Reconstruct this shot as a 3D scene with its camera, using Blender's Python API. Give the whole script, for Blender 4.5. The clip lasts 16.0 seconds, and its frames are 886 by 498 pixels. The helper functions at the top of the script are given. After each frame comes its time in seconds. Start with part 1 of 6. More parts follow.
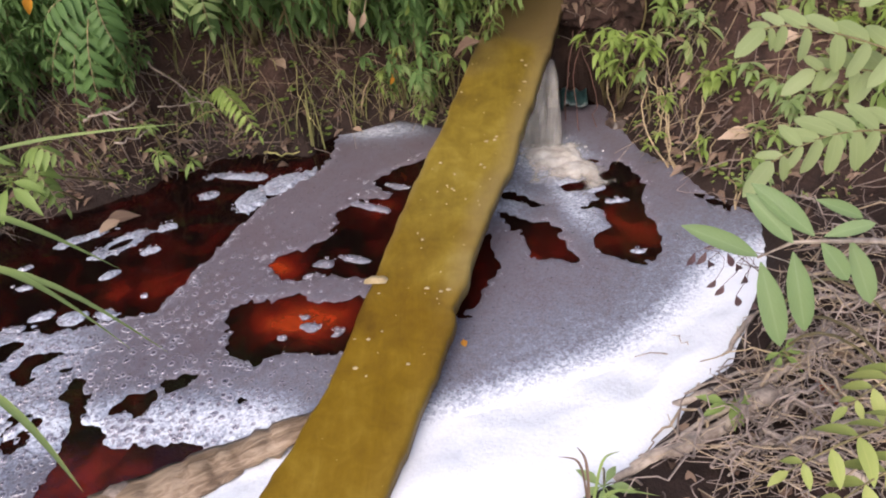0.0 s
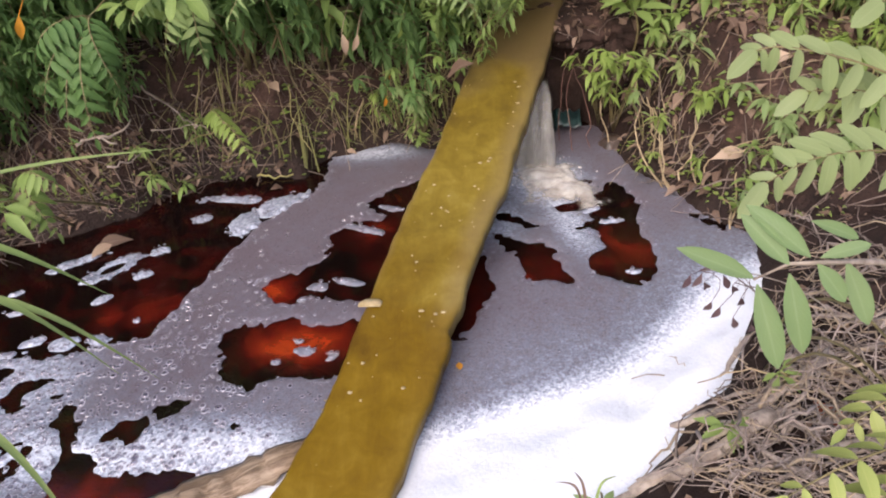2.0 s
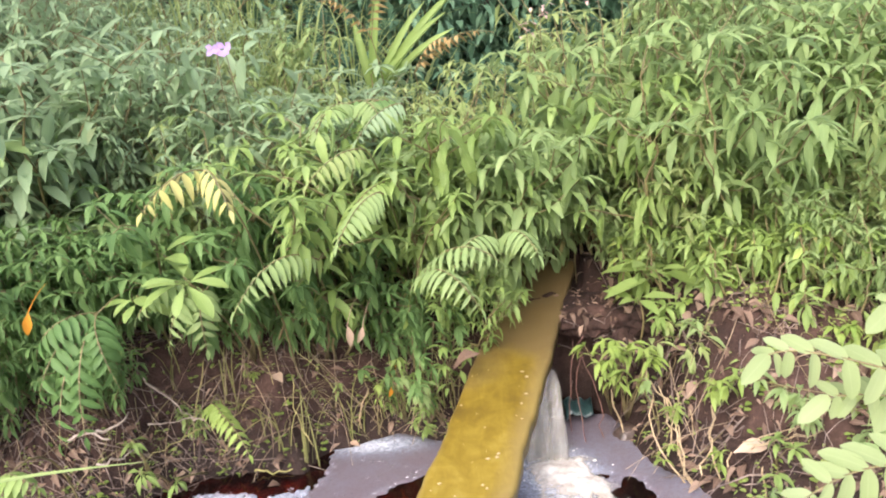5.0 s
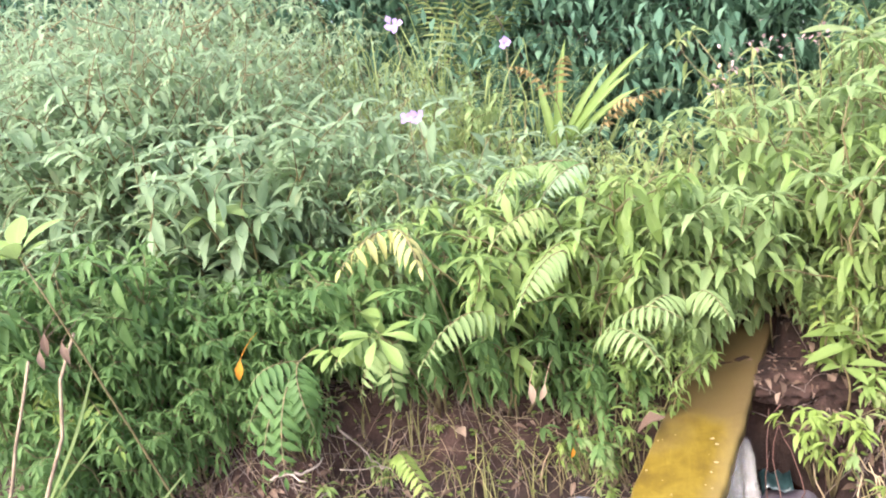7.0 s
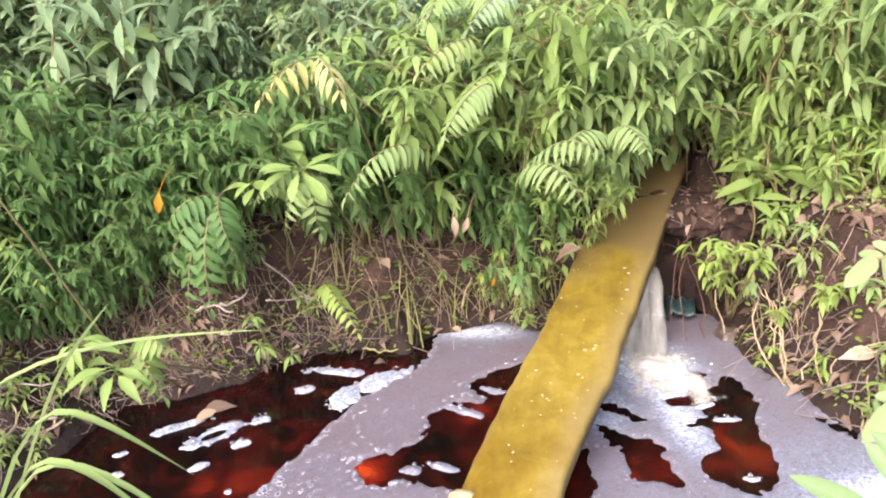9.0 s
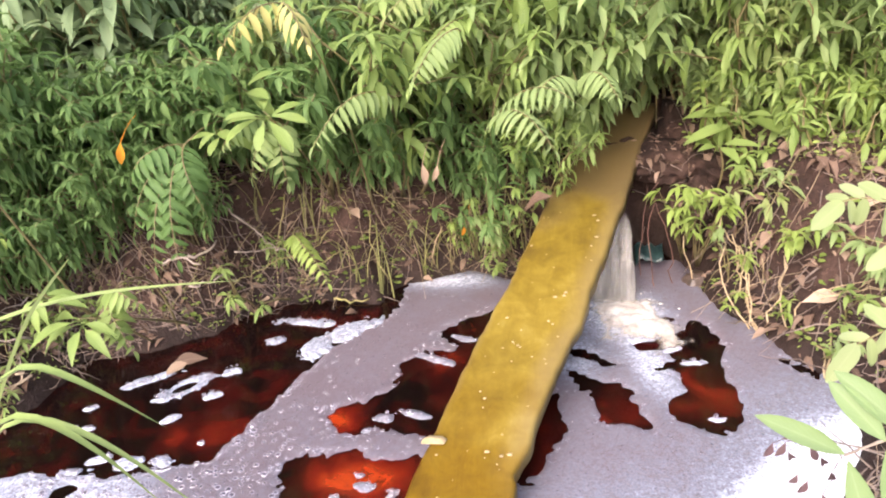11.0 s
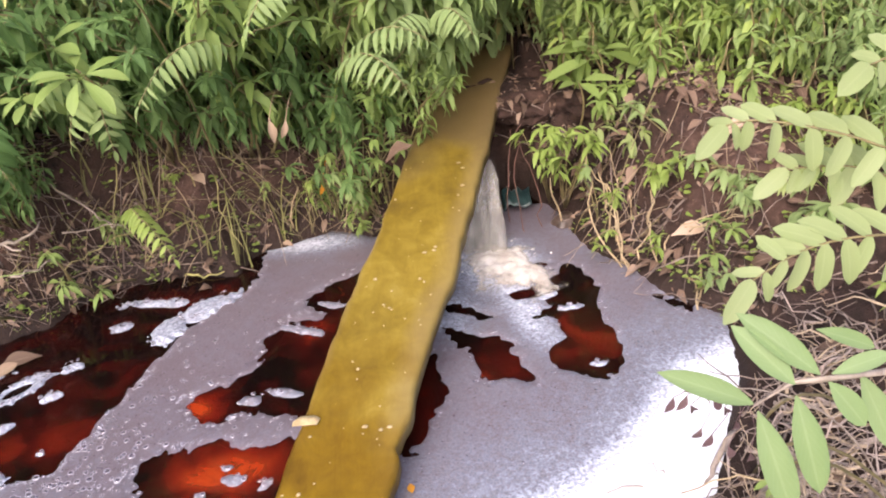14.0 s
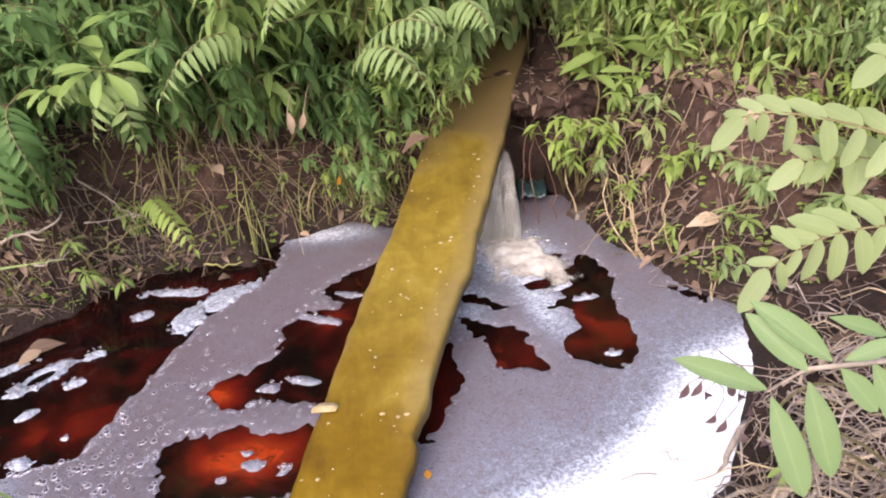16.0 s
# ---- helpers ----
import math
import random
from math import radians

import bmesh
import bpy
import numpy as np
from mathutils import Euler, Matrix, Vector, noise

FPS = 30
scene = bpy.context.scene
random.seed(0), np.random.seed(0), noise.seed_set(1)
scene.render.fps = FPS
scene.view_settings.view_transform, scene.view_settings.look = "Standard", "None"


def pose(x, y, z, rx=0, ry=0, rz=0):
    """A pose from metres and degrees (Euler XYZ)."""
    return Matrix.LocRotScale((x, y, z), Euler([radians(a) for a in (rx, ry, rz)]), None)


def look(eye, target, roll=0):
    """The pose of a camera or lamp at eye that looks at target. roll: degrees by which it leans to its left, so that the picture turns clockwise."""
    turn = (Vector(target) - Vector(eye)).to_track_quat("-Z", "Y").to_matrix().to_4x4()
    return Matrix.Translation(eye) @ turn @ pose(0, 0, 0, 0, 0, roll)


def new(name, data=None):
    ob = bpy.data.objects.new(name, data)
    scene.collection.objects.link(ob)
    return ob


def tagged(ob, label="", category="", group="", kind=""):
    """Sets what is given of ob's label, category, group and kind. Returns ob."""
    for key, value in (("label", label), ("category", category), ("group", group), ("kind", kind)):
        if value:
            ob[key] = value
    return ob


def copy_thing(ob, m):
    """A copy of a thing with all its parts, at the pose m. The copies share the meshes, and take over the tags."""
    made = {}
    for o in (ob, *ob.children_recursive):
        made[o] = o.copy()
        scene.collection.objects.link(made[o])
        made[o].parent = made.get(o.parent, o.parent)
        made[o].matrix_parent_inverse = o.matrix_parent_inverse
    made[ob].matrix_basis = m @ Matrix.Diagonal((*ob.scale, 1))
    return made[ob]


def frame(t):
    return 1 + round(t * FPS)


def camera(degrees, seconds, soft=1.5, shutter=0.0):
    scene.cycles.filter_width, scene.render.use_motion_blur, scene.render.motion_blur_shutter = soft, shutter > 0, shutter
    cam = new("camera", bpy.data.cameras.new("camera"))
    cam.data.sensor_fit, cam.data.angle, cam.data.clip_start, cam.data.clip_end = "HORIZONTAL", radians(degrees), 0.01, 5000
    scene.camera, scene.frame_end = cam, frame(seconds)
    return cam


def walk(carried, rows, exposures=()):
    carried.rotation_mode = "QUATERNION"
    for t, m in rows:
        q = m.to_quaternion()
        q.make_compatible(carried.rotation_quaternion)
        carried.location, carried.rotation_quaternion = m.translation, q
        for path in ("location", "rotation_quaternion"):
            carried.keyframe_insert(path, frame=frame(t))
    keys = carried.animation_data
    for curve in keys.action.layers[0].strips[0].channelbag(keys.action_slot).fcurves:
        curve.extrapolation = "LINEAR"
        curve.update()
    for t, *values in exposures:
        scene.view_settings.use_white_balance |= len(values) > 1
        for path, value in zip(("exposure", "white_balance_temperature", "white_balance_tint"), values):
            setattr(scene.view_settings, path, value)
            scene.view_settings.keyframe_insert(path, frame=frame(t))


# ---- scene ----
cam = camera(57.7, 16.0, soft=2.0)
PATH = [
    (0, (0.056, -0.21, 1.424), (-0.099, 1.399, 0.245), -5.7),
    (0.5, (0.052, -0.215, 1.425), (-0.171, 1.376, 0.235), -6.6),
    (1, (0.056, -0.21, 1.419), (-0.165, 1.394, 0.245), -6.3),
    (2, (0.058, -0.198, 1.422), (-0.083, 1.44, 0.283), -5.8),
    (2.5, (0.063, -0.167, 1.427), (-0.024, 1.548, 0.401), -5.0),
    (3, (0.051, -0.125, 1.436), (-0.009, 1.656, 0.528), -6.2),
    (3.5, (0.064, -0.09, 1.429), (-0.046, 1.766, 0.692), -6.7),
    (3.7, (0.045, -0.095, 1.436), (-0.041, 1.779, 0.742), -5.7),
    (5.8, (0.097, -0.121, 1.429), (-0.174, 1.805, 0.965), -6.9),
    (6, (0.095, -0.128, 1.433), (-0.25, 1.791, 0.985), -7.1),
    (6.5, (0.093, -0.14, 1.437), (-0.41, 1.756, 1.042), -8.4),
    (7, (0.093, -0.149, 1.439), (-0.471, 1.741, 1.108), -8.0),
    (7.5, (0.091, -0.146, 1.444), (-0.382, 1.732, 0.946), -8.0),
    (8, (0.093, -0.138, 1.436), (-0.326, 1.712, 0.801), -7.9),
    (8.5, (0.094, -0.152, 1.44), (-0.345, 1.667, 0.736), -6.9),
    (9, (0.093, -0.145, 1.435), (-0.314, 1.666, 0.69), -6.6),
    (11.5, (0.091, -0.131, 1.422), (-0.195, 1.644, 0.545), -6.0),
    (12, (0.086, -0.109, 1.401), (-0.095, 1.683, 0.532), -4.6),
    (12.5, (0.088, -0.072, 1.394), (-0.009, 1.726, 0.523), -4.4),
    (13, (0.081, -0.025, 1.379), (0.04, 1.767, 0.491), -4.5),
    (13.5, (0.089, 0.011, 1.36), (0.087, 1.769, 0.405), -6.1),
    (14, (0.088, 0.016, 1.354), (0.066, 1.75, 0.358), -6.6),
    (14.5, (0.087, 0.015, 1.354), (0.057, 1.744, 0.349), -6.8),
    (15, (0.085, 0.012, 1.355), (0.05, 1.742, 0.352), -6.8),
    (15.5, (0.083, 0.005, 1.36), (0.038, 1.73, 0.349), -7.2),
    (16, (0.079, -0.007, 1.364), (0.023, 1.718, 0.354), -7.0),
]
walk(cam, [(t, look(eye, target, roll)) for t, eye, target, roll in PATH],
     exposures=[(0, 0.9, 6450, 17), (2.0, 0.97, 6450, 17), (2.5, 1.19, 6450, 17), (3.0, 1.56, 6450, 18), (3.5, 1.64, 6450, 17), (6.0, 2.19, 6130, 15), (7.0, 2.35, 6070, 17), (8.0, 2.13, 6050, 15), (9.0, 2.12, 6420, 16), (12.5, 1.8, 6720, 20), (16.0, 1.48, 6510, 19)])


# ---- light ----
world = bpy.data.worlds.new("overcast_sky")
scene.world = world
world.use_nodes = True
wn = world.node_tree.nodes
sky = wn.new("ShaderNodeTexSky")
sky.sky_type = 'NISHITA'
sky.sun_disc = False
sky.sun_elevation, sky.sun_rotation = radians(43), radians(199)
sky.air_density, sky.dust_density, sky.ozone_density = 1.0, 4.0, 1.0
wn["Background"].inputs["Strength"].default_value = 0.15
world.node_tree.links.new(sky.outputs["Color"], wn["Background"].inputs["Color"])
sun = new("sun", bpy.data.lights.new("sun", 'SUN'))
sun.data.energy, sun.data.angle, sun.data.color = 1.25, radians(60), (1.0, 0.95, 0.88)
sun.matrix_world = look((-2.4, -5.6, 7.0), (0, 1.6, 0))

# ---- materials ----


class Nodes:
    """Short hand for building a material's node tree."""

    def __init__(self, name):
        self.mat = bpy.data.materials.new(name)
        self.mat.use_nodes = True
        self.tree = self.mat.node_tree
        self.bsdf = self.tree.nodes["Principled BSDF"]
        self.out = self.tree.nodes["Material Output"]

    def add(self, kind, **inputs):
        node = self.tree.nodes.new("ShaderNode" + kind)
        for key, value in inputs.items():
            self.put(node, key.replace("_", " "), value)
        return node

    def put(self, node, key, value):
        slot = node.inputs[int(key)] if key.isdigit() else node.inputs[key]
        if hasattr(value, "is_output"):
            self.tree.links.new(value, slot)
        else:
            slot.default_value = value

    def coords(self, kind="Object"):
        return self.add("TexCoord").outputs[kind]

    def noise(self, scale, detail=4.0, rough=0.55, where=None, distortion=0.0):
        n = self.add("TexNoise", Scale=scale, Detail=detail, Roughness=rough, Distortion=distortion)
        if where is not None:
            self.put(n, "Vector", where)
        return n.outputs["Fac"]

    def ramp(self, fac, stops):
        n = self.tree.nodes.new("ShaderNodeValToRGB")
        while len(n.color_ramp.elements) < len(stops):
            n.color_ramp.elements.new(0.5)
        for e, (p, c) in zip(n.color_ramp.elements, stops):
            e.position, e.color = p, (*c, 1) if len(c) == 3 else c
        self.tree.links.new(fac, n.inputs["Fac"])
        return n.outputs["Color"]

    def mix(self, fac, a, b, blend='MIX'):
        n = self.tree.nodes.new("ShaderNodeMix")
        n.data_type, n.blend_type = 'RGBA', blend
        self.put(n, "0", fac)
        for slot, v in ((n.inputs[6], a), (n.inputs[7], b)):
            if hasattr(v, "is_output"):
                self.tree.links.new(v, slot)
            else:
                slot.default_value = (*v, 1)
        return n.outputs[2]

    def math(self, op, a, b=0.0):
        n = self.tree.nodes.new("ShaderNodeMath")
        n.operation = op
        self.put(n, "0", a)
        self.put(n, "1", b)
        return n.outputs[0]

    def bump(self, height, strength=0.4, distance=0.01):
        n = self.add("Bump", Strength=strength, Distance=distance, Height=height)
        return n.outputs["Normal"]

    def finish(self, color=None, rough=0.6, normal=None, **more):
        if color is not None:
            self.put(self.bsdf, "Base Color", color if hasattr(color, "is_output") else (*color, 1))
        self.put(self.bsdf, "Roughness", rough)
        if normal is not None:
            self.put(self.bsdf, "Normal", normal)
        for key, value in more.items():
            self.put(self.bsdf, key.replace("_", " "), value)
        return self.mat


def leaf_material(name, dark, mid, light, rough=0.42, through_light=0.3, aged=None):
    """A leaf: colour by leaf, pale midrib and side veins, some light through the blade."""
    n = Nodes(name)
    island = n.add("NewGeometry").outputs["Random Per Island"]
    plant = n.add("ObjectInfo").outputs["Random"]
    pick = n.math('ADD', n.math('MULTIPLY', island, 0.72), n.math('MULTIPLY', plant, 0.28))
    stops = [(0.0, dark), (0.5, mid), (0.93, light)]
    if aged:
        stops.append((0.985, aged))
    col = n.ramp(pick, stops)
    uv = n.add("UVMap").outputs["UV"]
    sep = n.add("SeparateXYZ", Vector=uv)
    across = n.math('ABSOLUTE', n.math('SUBTRACT', sep.outputs["X"], 0.5))
    rib = n.math('LESS_THAN', across, 0.045)
    slant = n.math('SUBTRACT', n.math('MULTIPLY', sep.outputs["Y"], 9.0), n.math('MULTIPLY', across, 6.0))
    vein = n.math('GREATER_THAN', n.math('FRACT', slant), 0.88)
    col = n.mix(n.math('MULTIPLY', rib, 0.30), col, light)
    col = n.mix(n.math('MULTIPLY', vein, 0.18), col, light)
    blot = n.noise(38, 3, 0.6, n.coords())
    col = n.mix(n.math('MULTIPLY', blot, 0.25), col, dark)
    relief = n.math('ADD', n.math('MULTIPLY', vein, -0.5), n.math('MULTIPLY', blot, 0.6))
    normal = n.bump(relief, 0.35, 0.003)
    n.finish(col, rough, normal, Specular_IOR_Level=0.22)
    trans = n.add("BsdfTranslucent", Color=n.mix(0.5, col, light), Normal=normal)
    both = n.add("MixShader", Fac=through_light)
    n.put(both, "1", n.bsdf.outputs[0])
    n.put(both, "2", trans.outputs[0])
    n.tree.links.new(both.outputs[0], n.out.inputs["Surface"])
    return n.mat


def plain_material(name, a, b, scale, rough=0.7, bump=0.4, depth=0.006, fine=7.0):
    """Two colours mixed by coarse and fine noise, with relief."""
    n = Nodes(name)
    at = n.coords()
    coarse, grain = n.noise(scale, 5, 0.6, at), n.noise(scale * fine, 4, 0.65, at)
    fac = n.math('ADD', n.math('MULTIPLY', coarse, 0.65), n.math('MULTIPLY', grain, 0.35))
    col = n.ramp(fac, [(0.34, a), (0.66, b)])
    return n.finish(col, rough, n.bump(fac, bump, depth))


def soil_material():
    n = Nodes("soil")
    at = n.coords()
    big, mid_, fine = n.noise(2.2, 4, 0.6, at), n.noise(14, 5, 0.65, at), n.noise(85, 4, 0.7, at)
    fac = n.math('ADD', n.math('MULTIPLY', big, 0.4), n.math('ADD', n.math('MULTIPLY', mid_, 0.35), n.math('MULTIPLY', fine, 0.25)))
    col = n.ramp(fac, [(0.35, (0.008, 0.005, 0.004)), (0.47, (0.030, 0.016, 0.012)), (0.56, (0.058, 0.032, 0.024)), (0.68, (0.13, 0.080, 0.060))])
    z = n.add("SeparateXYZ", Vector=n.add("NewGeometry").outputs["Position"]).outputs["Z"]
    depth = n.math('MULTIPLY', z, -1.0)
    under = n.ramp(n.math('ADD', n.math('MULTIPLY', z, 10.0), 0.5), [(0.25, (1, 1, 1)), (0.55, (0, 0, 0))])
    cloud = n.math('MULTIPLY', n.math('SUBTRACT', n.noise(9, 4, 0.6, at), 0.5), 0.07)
    # bed colour darkens with depth, painting in the light the red water absorbs
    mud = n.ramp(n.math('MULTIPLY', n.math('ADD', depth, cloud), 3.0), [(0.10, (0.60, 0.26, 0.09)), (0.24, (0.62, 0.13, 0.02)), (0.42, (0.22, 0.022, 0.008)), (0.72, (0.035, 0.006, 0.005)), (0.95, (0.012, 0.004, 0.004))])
    # mud settles on flat bed; steep walls painted near-black for light lost in water
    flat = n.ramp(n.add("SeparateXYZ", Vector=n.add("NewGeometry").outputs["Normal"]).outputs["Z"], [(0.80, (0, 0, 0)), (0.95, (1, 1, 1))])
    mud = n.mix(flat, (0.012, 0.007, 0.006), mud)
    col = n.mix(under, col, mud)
    # wet mud near the waterline, painted darker to stand in for undercut shade
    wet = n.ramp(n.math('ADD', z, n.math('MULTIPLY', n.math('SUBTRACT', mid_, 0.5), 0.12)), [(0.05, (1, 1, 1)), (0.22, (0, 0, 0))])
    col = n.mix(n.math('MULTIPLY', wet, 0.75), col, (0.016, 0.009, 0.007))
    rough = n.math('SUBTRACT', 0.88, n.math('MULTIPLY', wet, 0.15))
    return n.finish(col, rough, n.bump(fac, 0.9, 0.03), Specular_IOR_Level=0.25)


def water_material():
    """Dark tea-red swamp water: cloudy with red silt, half clear, with a sharp reflection."""
    n = Nodes("water")
    n.tree.nodes.remove(n.bsdf)
    at = n.coords()
    silt = n.add("Attribute")
    silt.attribute_name = "silt"
    cloud = n.math('MULTIPLY', n.math('SUBTRACT', n.noise(7, 5, 0.62, at, 1.2), 0.5), 1.15)
    body = n.ramp(n.math('ADD', n.math('MULTIPLY', silt.outputs["Fac"], 0.85), cloud), [(0.08, (0.006, 0.003, 0.003)), (0.32, (0.040, 0.005, 0.004)), (0.60, (0.17, 0.013, 0.006)), (0.95, (0.50, 0.062, 0.012))])
    normal = n.bump(n.noise(16, 3, 0.5, at), 0.10, 0.012)
    murk = n.add("BsdfDiffuse", Color=body)
    clear = n.add("BsdfTransparent", Color=(0.85, 0.40, 0.28, 1))
    inside = n.add("MixShader", Fac=0.62)
    n.put(inside, "1", clear.outputs[0])
    n.put(inside, "2", murk.outputs[0])
    gloss = n.add("BsdfGlossy", Color=(1, 1, 1, 1), Roughness=0.03, Normal=normal)
    fres = n.add("Fresnel", IOR=1.33, Normal=normal)
    both = n.add("MixShader", Fac=fres.outputs[0])
    n.put(both, "1", inside.outputs[0])
    n.put(both, "2", gloss.outputs[0])
    n.tree.links.new(both.outputs[0], n.out.inputs["Surface"])
    return n.mat


def foam_material():
    """Foam film: lilac-grey where thin, white where thick, with bubble cells."""
    n = Nodes("foam")
    at = n.coords()
    dens = n.add("Attribute")
    dens.attribute_name = "foam_depth"
    d = dens.outputs["Fac"]
    cells = n.add("TexVoronoi", Scale=95.0, Vector=at)
    walls = n.add("TexVoronoi", Scale=120.0, Vector=at)
    walls.feature = 'DISTANCE_TO_EDGE'
    grains = n.add("TexVoronoi", Scale=150.0, Vector=at)
    grit = n.add("SeparateColor", Color=grains.outputs["Color"]).outputs[0]
    speck = n.noise(48, 4, 0.7, at)
    drift = n.noise(5, 4, 0.6, at, 1.0)
    mid = n.math('MULTIPLY', d, n.math('SUBTRACT', 1.15, d))
    raw = n.math('ADD', d, n.math('MULTIPLY', n.math('SUBTRACT', grit, 0.5), n.math('ADD', n.math('MULTIPLY', mid, n.math('ADD', d, 0.75)), 0.012)))
    raw = n.math('ADD', raw, n.math('MULTIPLY', n.math('SUBTRACT', speck, 0.5), n.math('ADD', n.math('MULTIPLY', mid, 1.5), 0.06)))
    raw = n.math('ADD', raw, n.math('MULTIPLY', n.math('SUBTRACT', drift, 0.5), 0.28))
    col = n.ramp(raw, [(0.04, (0.108, 0.086, 0.100)), (0.28, (0.142, 0.152, 0.192)), (0.56, (0.34, 0.37, 0.45)), (0.90, (0.66, 0.69, 0.74))])
    rim = n.ramp(walls.outputs["Distance"], [(0.02, (1, 1, 1)), (0.10, (0, 0, 0))])
    col = n.mix(n.math('MULTIPLY', rim, n.math('ADD', n.math('MULTIPLY', d, 0.40), 0.015)), col, (0.62, 0.62, 0.66))
    relief = n.math('ADD', n.math('MULTIPLY', cells.outputs["Distance"], -0.7), n.math('MULTIPLY', rim, 0.25))
    thin = n.math('ADD', 0.10, n.math('MULTIPLY', mid, 1.2))
    return n.finish(col, 0.36, n.add("Bump", Strength=thin, Distance=0.004, Height=relief).outputs["Normal"])


def plank_material():
    """Old plank under a wet olive-yellow algae film."""
    n = Nodes("algae_wood")
    at = n.coords()
    stretch = n.add("Mapping", Vector=at, Scale=(1.0, 0.16, 1.0)).outputs[0]
    grain = n.noise(34, 5, 0.65, stretch, 0.6)
    patch, fine = n.noise(3.4, 4, 0.6, at), n.noise(120, 3, 0.7, at)
    mottle = n.noise(15, 5, 0.65, at, 0.5)
    fac = n.math('ADD', n.math('MULTIPLY', patch, 0.45), n.math('ADD', n.math('MULTIPLY', grain, 0.2), n.math('MULTIPLY', mottle, 0.35)))
    col = n.ramp(fac, [(0.33, (0.080, 0.052, 0.010)), (0.45, (0.132, 0.090, 0.012)), (0.55, (0.172, 0.122, 0.018)), (0.66, (0.225, 0.170, 0.042))])
    side = n.add("SeparateXYZ", Vector=n.add("UVMap").outputs["UV"]).outputs["X"]
    worn = n.ramp(n.math('ADD', side, n.math('MULTIPLY', n.math('SUBTRACT', n.noise(9, 4, 0.6, stretch), 0.5), 0.32)), [(0.0, (0.6, 0.6, 0.6)), (0.08, (0, 0, 0)), (0.70, (0, 0, 0)), (0.93, (0.6, 0.6, 0.6))])
    col = n.mix(worn, col, (0.175, 0.128, 0.052))
    y = n.add("SeparateXYZ", Vector=at).outputs["Y"]
    slimy = n.ramp(n.math('ADD', n.math('MULTIPLY', y, 0.6), n.math('MULTIPLY', n.math('SUBTRACT', patch, 0.5), 0.7)), [(0.72, (0.9, 0.9, 0.9)), (1.25, (0, 0, 0))])
    col = n.mix(slimy, col, n.ramp(fac, [(0.35, (0.078, 0.040, 0.002)), (0.52, (0.136, 0.078, 0.003)), (0.66, (0.190, 0.120, 0.010))]))
    # brown towards the far end: mud film with the shrubs' shade painted in
    muddy = n.ramp(n.math('ADD', n.math('MULTIPLY', n.math('SUBTRACT', y, 2.30), 0.9), n.math('MULTIPLY', patch, 1.5)), [(0.62, (0, 0, 0)), (1.0, (0.85, 0.85, 0.85))])
    col = n.mix(muddy, col, (0.105, 0.072, 0.032))
    speck = n.math('GREATER_THAN', n.noise(70, 2, 0.5, at), 0.76)
    col = n.mix(n.math('MULTIPLY', speck, 0.3), col, (0.36, 0.30, 0.12))
    relief = n.math('ADD', n.math('MULTIPLY', grain, 0.8), n.math('MULTIPLY', fine, 0.3))
    return n.finish(col, 0.42, n.bump(relief, 0.35, 0.004), Specular_IOR_Level=0.16)


def fall_material():
    """Thin falling water: mostly clear, whitened by air."""
    n = Nodes("falling_water")
    at = n.coords()
    streak = n.noise(46, 4, 0.65, n.add("Mapping", Vector=at, Scale=(2.2, 1.0, 0.14)).outputs[0], 0.6)
    broken = n.noise(40, 3, 0.6, n.add("Mapping", Vector=at, Scale=(1.6, 1.0, 0.5)).outputs[0], 0.8)
    n.finish((0.93, 0.92, 0.90), 0.35)
    glow = n.add("BsdfTranslucent", Color=(0.92, 0.90, 0.87, 1))
    white = n.add("MixShader", Fac=0.5)
    n.put(white, "1", n.bsdf.outputs[0])
    n.put(white, "2", glow.outputs[0])
    both = n.add("MixShader", Fac=n.ramp(n.math('ADD', n.math('MULTIPLY', streak, 0.6), n.math('MULTIPLY', broken, 0.4)), [(0.34, (0.03, 0.03, 0.03)), (0.68, (0.23, 0.23, 0.23))]))
    n.put(both, "1", n.add("BsdfTransparent", Color=(0.97, 0.96, 0.94, 1)).outputs[0])
    n.put(both, "2", white.outputs[0])
    n.tree.links.new(both.outputs[0], n.out.inputs["Surface"])
    return n.mat


SOIL, WATER, FOAM, PLANK, FALL = soil_material(), water_material(), foam_material(), plank_material(), fall_material()
GREEN = leaf_material("shrub_leaf", (0.175, 0.250, 0.086), (0.262, 0.360, 0.140), (0.335, 0.425, 0.185), 0.6, 0.52, (0.42, 0.28, 0.10))
GREY_GREEN = leaf_material("grey_green_leaf", (0.225, 0.312, 0.172), (0.288, 0.392, 0.220), (0.345, 0.440, 0.255), 0.62, 0.52, (0.40, 0.33, 0.16))
YELLOW_GREEN = leaf_material("yellow_green_leaf", (0.195, 0.258, 0.078), (0.285, 0.355, 0.130), (0.375, 0.425, 0.18), 0.6, 0.52, (0.50, 0.30, 0.14))
DEEP_GREEN = leaf_material("deep_green_leaf", (0.066, 0.125, 0.042), (0.125, 0.215, 0.068), (0.195, 0.305, 0.105), 0.5, 0.45)
# forest leaves painted darker for the shade under the canopy
SHADED_FOREST = leaf_material("shaded_forest_leaf", (0.045, 0.098, 0.060), (0.085, 0.165, 0.098), (0.15, 0.245, 0.145), 0.55, 0.3)
FERN = leaf_material("fern_leaf", (0.044, 0.088, 0.024), (0.084, 0.158, 0.044), (0.14, 0.235, 0.080), 0.5, 0.35)
BRIGHT = leaf_material("bright_leaf", (0.125, 0.190, 0.047), (0.205, 0.290, 0.080), (0.30, 0.395, 0.138), 0.45, 0.4)
LIME = leaf_material("lime_leaf", (0.115, 0.180, 0.036), (0.195, 0.272, 0.060), (0.31, 0.38, 0.11), 0.45)
